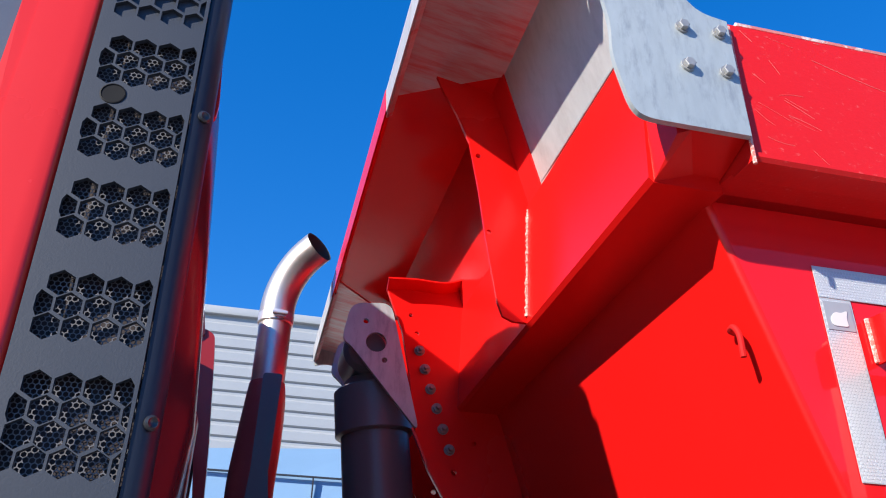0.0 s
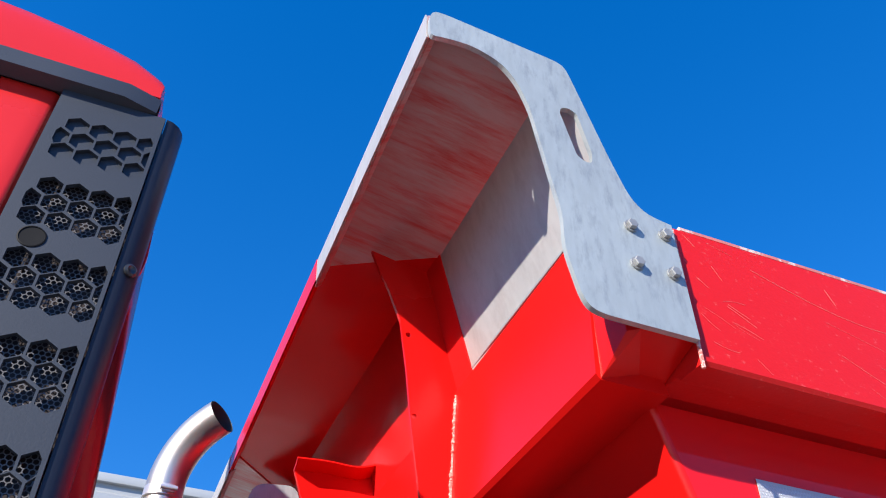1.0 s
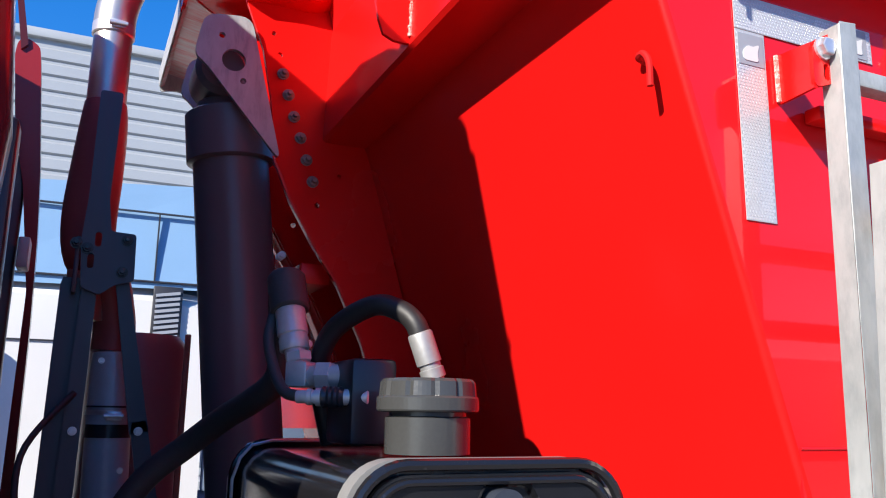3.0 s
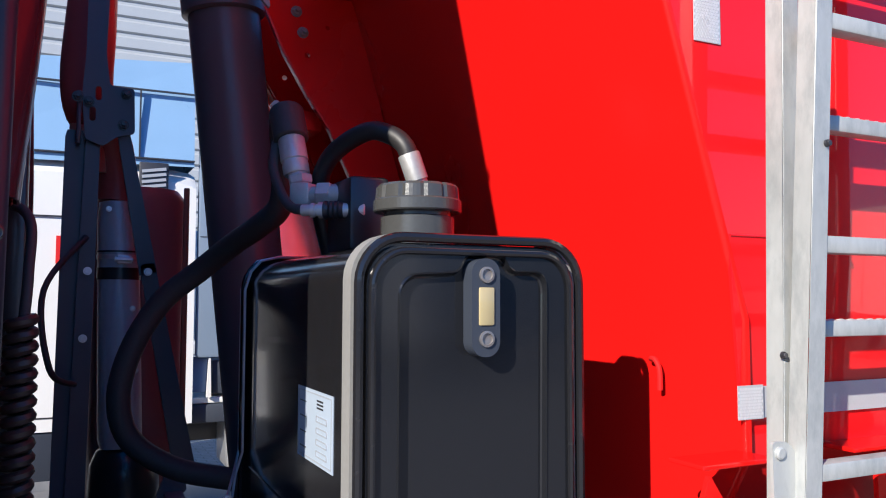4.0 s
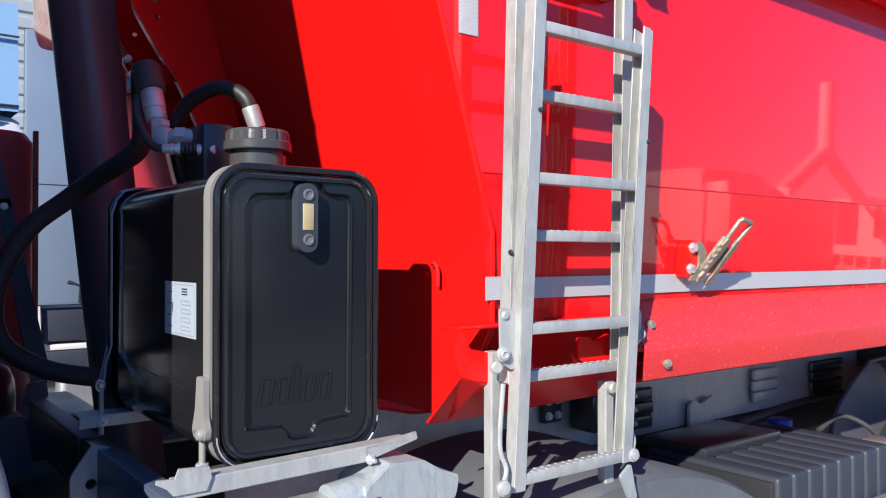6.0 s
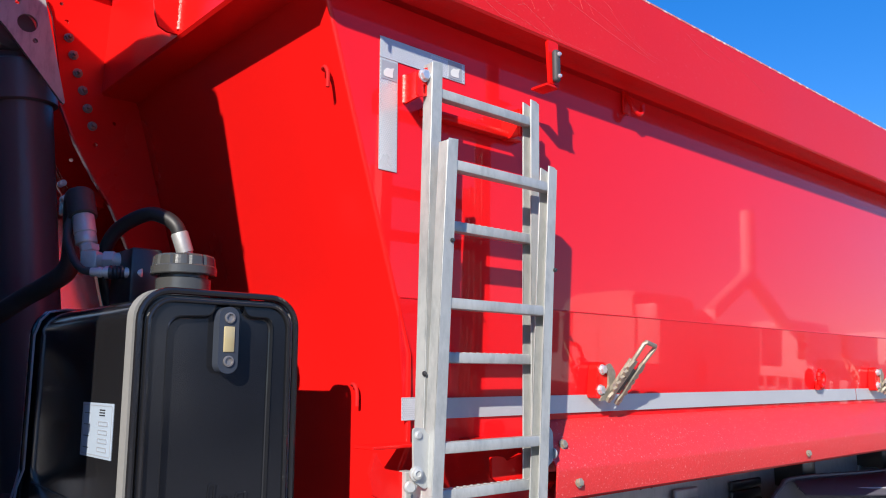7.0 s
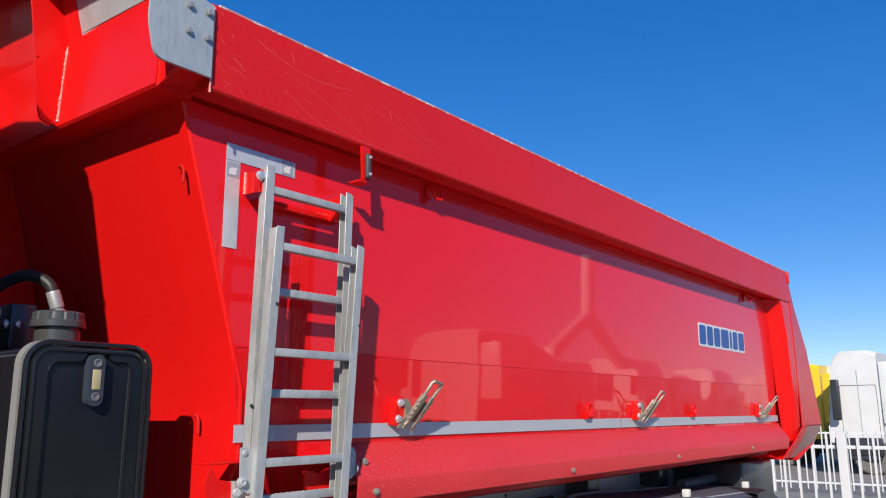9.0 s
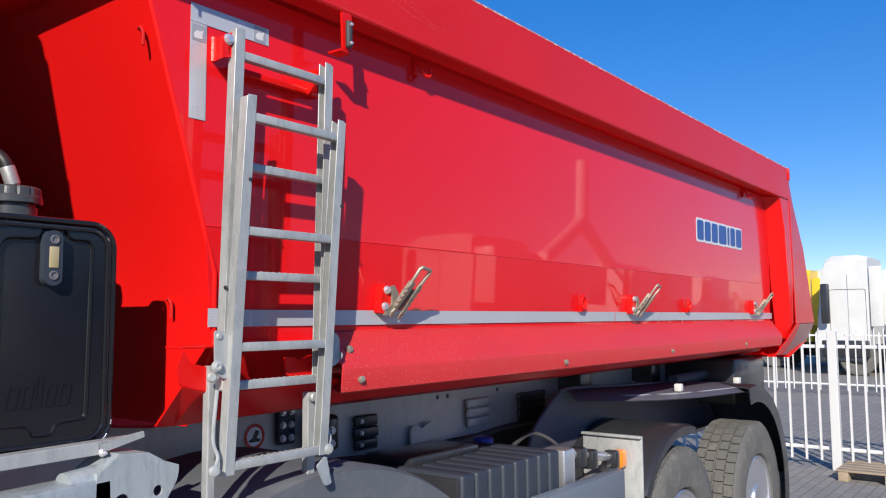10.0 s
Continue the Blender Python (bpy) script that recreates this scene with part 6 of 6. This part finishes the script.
        lip.append([(x + (r - edge) * c, y0, z + (r - edge) * s), (x + (r - 0.013) * c, y0 + 0.003, z + (r - 0.013) * s)])
    part("shell", sheet(bmesh.new(), rows, 0.008), material, t)
    part("side_lip", sheet(bmesh.new(), lip, 0.006), material, t)
    part("stay", tubed([(x, (y0 + y1) / 2, z + r - 0.012), (x, 1.62 if y0 < YC else mirror_y(1.62), z + r - 0.14)], 0.018, 10), BLACK, t)
    return t


mudguard(1.29, 0.348, 1.0, 32, 132, 0.905, 1.50, FENDER, "grey plastic mudguard under the ladder, dusty on top", 0.17)
mudguard(3.98, 0.53, 0.655, 75, 146, 0.90, 1.42, BLACK, "black mudguard over the front tandem wheel")
mudguard(5.28, 0.56, 0.755, -12, 100, 0.90, 1.42, BLACK, "black mudguard over the rear tandem wheel with a flap", 0.12)
for f in (mirror_y,):
    mudguard(1.29, 0.348, 1.0, 32, 132, f(1.50), f(0.905), FENDER, "grey plastic mudguard, dusty on top", 0.17)
bm = boxed(6.005, 6.030, 0.93, 1.40, 0.26, 0.62, 0.004)
solo("mud_flap", bm, RUBBER, "black rubber mud flap behind the rear wheel", "mud flap")
# inner wheel arch between the tandem wheels and the frame, with its raised edge
ARCH_GREY = mat("grey_violet_plastic", (0.088, 0.086, 0.110), 0.42, grain=0.08, scale=120, stain=0.12, bump=0.03)
arch = thing("wheel_arch", (4.4, 1.40, 1.0), "grey-violet inner wheel arch behind the tandem wheels", "wheel arch")
edge = [(3.10, 0.95), (3.168, 1.163), (3.29, 1.270), (3.44, 1.355), (3.60, 1.385), (4.50, 1.345), (5.60, 1.30), (6.0, 1.22)]
part("panel", plate(bmesh.new(), "y", 1.400, 1.412, soft_corners(edge + [(6.0, 0.95)], 0.05, 4)), ARCH_GREY, arch, smooth=False)
part("raised_edge", tubed(glide([(x, 1.398, z) for x, z in edge], 6), 0.011, 8), ARCH_GREY, arch)
part("top_shelf", sheet(bmesh.new(), [[(x, y - 0.035, z - 0.055), (x, y, z - 0.025), (x, y * 0.5 + 0.70, z), (x, 1.40, z)] for x, y, z in ((3.55, 1.37, 1.372), (3.8, 1.25, 1.360), (4.1, 1.13, 1.348), (4.5, 1.04, 1.337), (5.2, 0.99, 1.318), (5.6, 0.985, 1.29), (5.85, 0.985, 1.22))], 0.008), ARCH_GREY, arch, "dark shelf above the wheels")
# Pale tube drawn for the highlight along the worn edge.
part("highlight_rim", tubed(glide([(3.55, 1.37, 1.349), (3.8, 1.25, 1.337), (4.1, 1.13, 1.325), (4.5, 1.04, 1.314), (5.2, 0.99, 1.295), (5.6, 0.985, 1.267), (5.85, 0.985, 1.197)], 4), 0.005, 8), GALV_LADDER, arch, "pale tube for the highlight on the worn shelf edge")
solo("cross_tube", tubed([(4.95, 1.35, 1.345), (5.6, 1.35, 1.35)], 0.035, 16), FENDER, "grey round tube lying above the mudguards", "tube")
solo("cap_block", boxed(5.43, 5.475, 1.055, 1.10, 1.300, 1.345, 0.008), OFFWHITE, "small pale cap block on the mudguard", "cap")
solo("cap_block", boxed(4.33, 4.375, 1.055, 1.10, 1.328, 1.375, 0.008), OFFWHITE, "small pale cap block on the mudguard", "cap")

# ribbed black fuel tank
ft = thing("ribbed_tank", (2.4, 1.25, 0.7), "black ribbed plastic tank hung on the frame behind the mudguard", "tank")
for k in range(8):
    x = 2.02 + k * 0.090
    part("rib", boxed(x, x + 0.080, 0.985, 1.46, 0.70, 1.205, 0.014, 3), PLASTIC, ft)
part("core", boxed(2.01, 2.72, 1.0, 1.45, 0.71, 1.19, 0.01), BLACK, ft)
part("lid", boxed(2.05, 2.5, 1.25, 1.50, 1.20, 1.235, 0.01), BLACK, ft)
bm = bmesh.new()
spun(bm, [(0.045, 0), (0.045, 0.03), (0.03, 0.035)], Matrix.Translation((2.75, 1.40, 1.19)), 20)
solo("filler_cap", bm, mat("blue_plastic", (0.02, 0.05, 0.35), 0.4), "blue plastic filler cap on the ribbed tank", "cap")
# side guard panel and the marker lamp on its arm
SIDE_GREY = mat("blue_grey_paint", (0.13, 0.155, 0.19), 0.35, grain=0.05, stain=0.1)
sg = thing("side_guard", (3.1, 0.93, 0.45), "blue-grey side guard panel between the wheels", "side guard")
part("panel", boxed(2.46, 3.23, 0.915, 0.935, 0.50, 1.053, 0.008), SIDE_GREY, sg)
part("panel_edge", boxed(2.46, 3.23, 0.93, 0.97, 1.038, 1.055, 0.004), SIDE_GREY, sg)
lamp = thing("marker_lamp", (3.30, 1.0, 1.02), "amber side marker lamp on a grey metal arm", "marker lamp")
part("arm", tubed([(2.86, 1.08, 1.155), (3.02, 1.06, 1.140), (3.33, 1.04, 1.085)], 0.022, 14), ALU, lamp)
part("arm_joint", boxed(2.99, 3.06, 1.02, 1.10, 1.08, 1.17, 0.012), BLACK, lamp)
part("arm_joint", boxed(3.09, 3.15, 1.01, 1.08, 1.06, 1.15, 0.012), BLACK, lamp)
part("housing", boxed(3.295, 3.345, 0.99, 1.06, 1.035, 1.122, 0.012), BLACK, lamp)
part("lens", boxed(3.335, 3.415, 0.985, 1.05, 1.030, 1.118, 0.016, 3), AMBER, lamp, "amber lens")
part("bracket", boxed(2.80, 2.90, 1.0, 1.12, 0.93, 1.19, 0.01), ALU, lamp)
solo("air_cylinder", tubed([(2.95, 1.15, 0.93), (3.0, 1.15, 0.93), (3.4, 1.15, 0.93), (3.44, 1.15, 0.93)], [0.03, 0.055, 0.055, 0.03], 20), ALU, "grey metal air cylinder behind the side guard", "air cylinder")
hose([(2.85, 1.3, 1.18), (3.0, 1.28, 1.22), (3.1, 1.2, 1.15), (3.2, 1.2, 1.0)], 0.010, "thin black air hose near the marker lamp")
hose([(2.0, 1.6, 1.20), (2.6, 1.58, 1.17), (3.3, 1.6, 1.2), (4.0, 1.62, 1.18)], 0.014, "black air hose along the frame")
fb = solo("frame_bracket", boxed(1.700, 1.785, 1.622, 1.647, 1.295, 1.445, 0.008), PLASTIC, "dark bolted bracket plate on the galvanised subframe", "bracket")
for u in (1.720, 1.762):
    for w in (1.32, 1.37, 1.42):
        bolt((u, 1.622, w), (0, -1, 0), fb, 0.010, stud=False)
cb = solo("cast_bracket", boxed(1.83, 1.93, 1.52, 1.645, 1.26, 1.40, 0.02, 3), BLACK, "black cast bracket beside the bolted plate", "bracket")
for w in (1.29, 1.34):
    bolt((1.88, 1.52, w), (0, -1, 0), cb, 0.012, stud=False)

# pale splash panel before the tandem wheels, and the dark beam of the tipping hinge
sp = thing("splash_panel", (3.43, 1.08, 0.6), "white metal splash panel ahead of the tandem wheels, greyed for shade", "splash panel")
# Grey instead of white: the panel's shade is put into its colour.
part("panel", boxed(3.425, 3.440, 0.912, 1.24, 0.45, 1.185, 0.005), GALV_LADDER, sp)
part("fold", boxed(3.405, 3.425, 0.912, 1.24, 1.172, 1.186, 0.004), GALV_LADDER, sp)
part("hinge_beam", boxed(5.55, 6.28, 1.12, mirror_y(1.12), 1.13, 1.47, 0.03), BLACK, chassis, "dark beam of the tipping hinge")
part("cross_beam", boxed(3.9, 4.05, 1.50, mirror_y(1.50), 1.30, 1.45, 0.01), BLACK, chassis)
part("cross_beam", boxed(4.95, 5.10, 1.50, mirror_y(1.50), 1.32, 1.46, 0.01), BLACK, chassis)

# dark running gear below and behind the cab
part("gearbox", boxed(-0.9, 0.22, 1.78, 2.55, 0.62, 1.22, 0.05), BLACK, chassis, "dark oily gearbox between the rails")
part("battery_box", boxed(-0.05, 0.62, 2.72, 3.28, 0.55, 1.30, 0.03), BLACK, chassis)
part("air_tank", tubed([(-0.05, 1.40, 0.93), (0.0, 1.40, 0.93), (0.75, 1.40, 0.93), (0.80, 1.40, 0.93)], [0.06, 0.12, 0.12, 0.06], 20), BLACK, chassis)
part("cab_mount", boxed(-0.16, 0.06, 1.50, 2.83, 1.20, 1.36, 0.02), BLACK, chassis)


# ---- yard fence ----
def fence(x, y0, y1, step, h, label, lean_deg=0.0):
    f = thing("fence", (x, (y0 + y1) / 2, 0), label, "fence", "yard fences")
    n = int((y1 - y0) / step)
    bm = bmesh.new()
    box(bm, -0.012, 0.012, -0.012, 0.012, 0.10, h - 0.02)
    bmesh.ops.create_cone(bm, cap_ends=True, segments=4, radius1=0.016, radius2=0.002, depth=0.04, matrix=Matrix.Translation((0, 0, h)) @ Matrix.Rotation(radians(45), 4, "Z"))
    me_p = finish("picket", bm, WHITE)
    bm = boxed(-0.05, 0.05, -0.05, 0.05, 0.0, h + 0.02, 0.008)
    me_post = finish("post", bm, WHITE)
    for i in range(n + 1):
        y = y0 + i * step
        post = i % 18 == 6
        o = new("post" if post else "picket", me_post if post else me_p)
        o.parent = f
        o.matrix_parent_inverse = Matrix.Translation(-f.location)
        o.matrix_basis = pose(x, y, 0.0, 0, 0, 0)
    for z in (0.24, h - 0.16):
        part("fence_rail", boxed(x + 0.013, x + 0.045, y0 - 0.1, y1 + 0.1, z - 0.02, z + 0.02, 0.004), WHITE, f)
    return f


fence(9.85, -2.6, 6.4, 0.165, 1.58, "white painted steel picket fence of the yard")
fence(19.5, -3.0, 14.0, 0.19, 1.50, "white painted steel picket fence farther off")


# ---- timber pallet at the foot of the fence ----
pal = thing("pallet", (9.55, 0.75, 0), "weathered timber pallet lying by the fence", "pallet")
for k in range(5):
    part("board", boxed(9.20 + 0.16 * k, 9.32 + 0.16 * k, 0.2, 1.25, 0.10, 0.122, 0.003), WOOD, pal)
for y in (0.22, 0.68, 1.13):
    part("bearer", boxed(9.2, 9.98, y, y + 0.1, 0.0, 0.098, 0.003), WOOD, pal)


# ---- parked trucks beyond the fences ----
def parked_truck(x, y, turn, paint, h, label, extra=None, windows=True, k=1.0):
    """A parked truck: cab with screen, mirrors, grille and bumper, on a dark frame with wheels. It faces -x before its turn."""
    t = thing("parked_truck", (0, 0, 0), label, "truck", "parked trucks")
    W = 1.24
    bm, rows = bmesh.new(), []
    for px, z0, z1 in ((0.0, 0.9, 1.7), (0.02, 0.9, 1.75), (0.22, 0.9, h - 0.55), (0.42, 0.9, h - 0.12), (0.75, 0.9, h), (1.9, 0.9, h), (2.25, 0.9, h - 0.05), (2.3, 0.9, h - 0.08)):
        px *= k
        rows.append([(px, -W, z0), (px, -W, (z0 + z1) / 2), (px, -W + 0.02, z1 - 0.12), (px, -W + 0.14, z1), (px, 0, z1 + 0.02), (px, W - 0.14, z1), (px, W - 0.02, z1 - 0.12), (px, W, (z0 + z1) / 2), (px, W, z0)])
    sheet(bm, rows)
    for r in (rows[0], rows[-1]):
        bm.faces.new([bm.verts.new(p) for p in r])
    cabin = part("cabin", bm, paint, t)
    for s in (-1, 1):
        wn_ = soft_corners([(0.45, 1.75), (1.25, 1.75), (1.25, 2.45), (0.66, 2.45), (0.50, 2.3)], 0.06)
        if windows:
            part("side_window", plate(bmesh.new(), "y", s * (W + 0.004) - 0.004, s * (W + 0.004) + 0.004, wn_), GLASS_DARK, cabin, smooth=False)
        part("door_seam", plate(bmesh.new(), "y", s * (W + 0.001) - 0.003, s * (W + 0.001) + 0.003, rounded(0.36, 1.36, 1.0, 2.58, 0.06), [rounded(0.372, 1.348, 1.012, 2.568, 0.055)]), DARK_INK, cabin, smooth=False)
        part("mirror", boxed(0.18, 0.42, s * (W + 0.28) - 0.07, s * (W + 0.28) + 0.07, 1.55, 2.75, 0.05, 3), BLACK, t)
        part("mirror_arm", boxed(0.28, 0.34, min(s * W, s * (W + 0.26)), max(s * W, s * (W + 0.26)), 2.36, 2.40, 0.01), BLACK, t)
        part("side_fairing", boxed(2.35 * k, 2.9 * k, s * (W - 0.06) - 0.02, s * (W - 0.06) + 0.02, 1.46, h - 0.35, 0.02), paint, t)
        part("step_skirt", boxed(0.05, 1.3, s * (W - 0.05) - 0.04, s * (W - 0.05) + 0.04, 0.42, 0.9, 0.03), PLASTIC, t)
    scr = [[(0.005 + 0.20 * k / 4, yy, 1.78 + (h - 0.62 - 1.78) * k / 4) for yy in (-W + 0.1, -W / 2, 0, W / 2, W - 0.1)] for k in range(5)]
    part("windscreen", sheet(bmesh.new(), [[(px - 0.012, py, pz) for px, py, pz in r] for r in scr], 0.006), GLASS_BLUE, cabin)
    for k in range(6):
        part("grille_slat", boxed(-0.03, 0.0, -W + 0.25, W - 0.25, 0.98 + k * 0.11, 1.05 + k * 0.11, 0.01), PLASTIC, cabin)
    part("bumper", boxed(-0.12, 0.2, -W, W, 0.38, 0.90, 0.06, 3), PLASTIC, t)
    for s in (-1, 1):
        part("headlamp", boxed(-0.13, -0.05, s * 0.98 - 0.2, s * 0.98 + 0.2, 0.66, 0.82, 0.03), ALU, t)
    part("frame", boxed(1.0, 6.2, -0.45, 0.45, 0.62, 0.92, 0.02), BLACK, t)
    part("fuel_tank", boxed(2.6, 3.7, -1.15, -0.62, 0.45, 1.0, 0.08, 3), ALU, t)
    for px in (1.05, 4.9):
        for s in (-1, 1):
            bm = bmesh.new()
            spun(bm, [(0.28, -0.15), (0.48, -0.16), (0.52, -0.12), (0.52, 0.12), (0.48, 0.16), (0.28, 0.15), (0.2, 0.05), (0.12, 0.1)], along((px, s * 1.02, 0.52), (0, s, 0)), 32)
            part("wheel", bm, TYRE, t)
    if extra:
        extra(t)
    t.matrix_basis = pose(x, y, 0, 0, 0, turn)
    return t


# white truck across the yard, seen through the gap between cab and body
# Blue shade below the deflector, put into a base colour.
SIDE_BLUE = mat("blue_shade_colour", (0.06, 0.12, 0.24), 0.4, grain=0.05, stain=0.1)
def blue_fairing(pt):
    """A light blue roof fairing with dark seams, a louvred grille, a sticker and a pale side deflector."""
    bm = bmesh.new()
    rows = ([(0.25, -1.22, 3.0), (0.25, 0, 3.05), (0.25, 1.22, 3.0)], [(0.45, -1.2, 3.55), (0.45, 0, 3.62), (0.45, 1.2, 3.55)],
            [(0.85, -1.18, 3.84), (0.85, 0, 3.90), (0.85, 1.18, 3.84)], [(2.28, -1.16, 3.95), (2.28, 0, 4.0), (2.28, 1.16, 3.95)])
    sheet(bm, rows)
    for s in (0, 2):
        bm.faces.new([bm.verts.new(r[s]) for r in rows] + [bm.verts.new((2.28, rows[0][s][1], 3.04)), bm.verts.new((0.3, rows[0][s][1], 3.0))])
    bm.faces.new([bm.verts.new(p) for p in ((2.28, -1.16, 3.95), (2.28, 1.16, 3.95), (2.28, 1.22, 3.04), (2.28, -1.22, 3.04))])
    roof = part("roof_fairing", bm, BLUEPAINT, pt, "light blue roof fairing", smooth=False)
    part("fairing_seam", boxed(0.45, 2.28, -1.232, -1.205, 3.652, 3.664), DARK_INK, roof, smooth=False)
    part("fairing_seam", boxed(1.835, 1.847, -1.236, -1.205, 3.09, 3.65), DARK_INK, roof, smooth=False)
    part("fairing_seam", boxed(0.3, 2.28, -1.243, -1.215, 3.080, 3.092), DARK_INK, roof, smooth=False)
    grl = part("side_grille", boxed(1.84, 2.07, -1.262, -1.236, 2.50, 3.05, 0.01), DARK_INK, pt, "dark louvred side grille")
    for k in range(11):
        part("louvre", boxed(-0.095, 0.095, -0.006, 0.006, -0.012, 0.012, m=Matrix.Translation((1.955, -1.268, 2.545 + 0.044 * k)) @ Matrix.Rotation(radians(-9), 4, "Y")), GREY_INK, grl)
    part("red_sticker", boxed(1.245, 1.315, -1.25, -1.242, 2.20, 2.42), RED_INK, pt, "small red sticker", smooth=False)
    # Pale grey panel; its blue shade is put into the base colour.
    dfl = part("side_deflector", boxed(2.32, 3.25, -1.22, -1.17, 1.43, 3.75, 0.03), mat("shaded_pale_grey", (0.15, 0.20, 0.27), 0.35, grain=0.03, stain=0.06), pt, "pale grey side deflector, blue shade in its colour")
    part("deck_plate", boxed(2.2, 3.6, -1.15, -0.2, 1.045, 1.095, 0.01), OFFWHITE, pt, "pale deck plate behind the cab")
    part("deck_post", plate(bmesh.new(), "y", -1.20, -1.17, [(2.42, 1.10), (2.46, 1.10), (2.45, 1.43), (2.435, 1.43)]), OFFWHITE, pt, "pale post on the deck", smooth=False)
    part("under_deck_box", boxed(2.30, 3.3, -1.16, -0.7, 0.88, 1.04, 0.02), PLASTIC, pt)
    part("deck_locker", boxed(2.47, 2.9, -1.16, -0.7, 1.12, 1.41, 0.02), PLASTIC, pt, "dark locker on the deck")
    part("deck_rail", boxed(2.15, 2.43, -1.16, -1.12, 1.14, 1.44, 0.01), SIDE_BLUE, pt, "side rail with blue shade in its colour")
    part("seam", boxed(2.34, 3.23, -1.224, -1.219, 2.45, 2.456), DARK_INK, dfl, smooth=False)
    part("handle", tubed([(2.66, -1.225, 1.62), (2.66, -1.25, 1.64), (2.75, -1.25, 1.60), (2.75, -1.225, 1.45)], 0.008, 6), DARK_INK, dfl)


parked_truck(-1.24, 8.30, 0, WHITE, 3.05, "white truck parked behind, with a light blue roof fairing", blue_fairing, windows=False)


def deck(pt):
    """Low dark gear behind the cab, and the seams of its side."""
    for px in (0.86,):
        part("panel_seam", boxed(px, px + 0.02, -1.244, -1.238, 1.0, 3.0), GREY_INK, pt, smooth=False)
    part("side_step", boxed(0.1, 1.4, -1.27, -1.18, 0.55, 1.05, 0.03), BLACK, pt)
    part("battery_box", boxed(2.9, 3.7, -1.1, -0.6, 0.95, 1.25, 0.03), PLASTIC, pt)


trucks = [(30.2, 8.25, -90, YELLOW, 3.42, "yellow truck parked beyond the fence", 1.0),
          (27.24, 5.10, -90, OFFWHITE, 3.60, "white truck with a dark mirror, parked beyond the fence", 0.62),
          (31.4, 6.35, -90, OFFWHITE, 3.5, "white truck standing behind the first row", 0.8),
          (27.6, 2.65, -84, OFFWHITE, 3.30, "white truck in a row beyond the fence", 0.8),
          (28.2, 0.2, -90, OFFWHITE, 3.45, "white high-roofed truck in a row beyond the fence", 0.9),
          (28.6, -3.4, -90, OFFWHITE, 3.3, "white truck at the end of the row", 0.9)]
for tx, ty, turn, paint, th, label, k in trucks:
    parked_truck(tx, ty, turn, paint, th, label, deck, False, k)


# ---- hall across the yard, clad in corrugated sheet ----
hall = thing("industrial_hall", (4, 24, 0), "large hall clad in pale grey corrugated sheet", "building")
part("wall", boxed(-30, 45, 22.1, 34, 0.0, 11.55), CLAD, hall, "pale grey wall behind the sheets", smooth=False)
prof = [(0.0, 0.02), (-0.05, 0.06), (-0.055, 0.30), (0.0, 0.36), (0.0, 0.42)]
bm = bmesh.new()
sheet(bm, [[(x, y, z) for y, z in prof] for x in (-30, 45)])
me = finish("cladding_sheet", bm, CLAD)
for k in range(27):
    o = new("cladding_sheet", me)
    o.parent = hall
    o.matrix_parent_inverse = Matrix.Translation(-hall.location)
    o.matrix_basis = Matrix.Translation((0, 22.09, 0.42 * k))
part("roof_edge", boxed(-30.2, 45.2, 21.95, 34.2, 11.50, 11.75, 0.03), CLAD, hall)
for k in range(6):
    part("roller_door", boxed(-20 + 9 * k, -15 + 9 * k, 21.98, 22.02, 0.0, 4.4, 0.01), OFFWHITE, hall)


# ---- the yard behind the camera: a row of trucks before a long hall, mirrored in the glossy paint ----
YARD_WHITE = mat("bright_white_lacquer", (0.90, 0.90, 0.89), 0.30, grain=0.03, scale=40, stain=0.06, bump=0.01)
for k, (x, paint, h) in enumerate(((-7.0, YARD_WHITE, 3.4), (-1.5, YARD_WHITE, 3.7), (4.2, YARD_WHITE, 3.2), (10.0, YARD_WHITE, 3.6))):
    parked_truck(x, -17.0 - 0.6 * (k % 2), -90, paint, h, "white truck parked in a row across the yard")
far_hall = thing("industrial_hall", (5, -36, 0), "long grey hall at the far side of the yard", "building")
part("wall", boxed(-25, 95, -46, -34, 0.0, 5.4), CLAD, far_hall, smooth=False)
part("roof_edge", boxed(-25.2, 95.2, -46.2, -33.9, 5.4, 5.7, 0.03), CLAD, far_hall)

for x, paint, h in ((15.5, YARD_WHITE, 3.75), (18.6, YARD_WHITE, 3.2), (29.5, YARD_WHITE, 3.9), (33.0, YARD_WHITE, 3.4), (38.0, YARD_WHITE, 3.8)):
    parked_truck(x, -10.0, 90 if x < 20 else -90, paint, h, "white truck parked at the far side of the yard", None, False)
mast = thing("steel_frame", (25.9, -11, 0), "tall white A-shaped steel frame standing in the yard", "steel frame")
for a, b, r in (((25.9, -11, 5.0), (26.1, -11, 7.6), 0.26), ((25.9, -11, 5.3), (20.4, -11, 2.3), 0.27), ((25.9, -11, 5.3), (29.6, -11, 2.9), 0.27), ((20.4, -11, 2.4), (20.4, -11, 0.0), 0.18), ((29.6, -11, 2.95), (29.6, -11, 0.0), 0.16), ((20.4, -11, 2.3), (29.6, -11, 2.9), 0.10)):
    part("beam", tubed([a, b], r, 10), YARD_WHITE, mast)
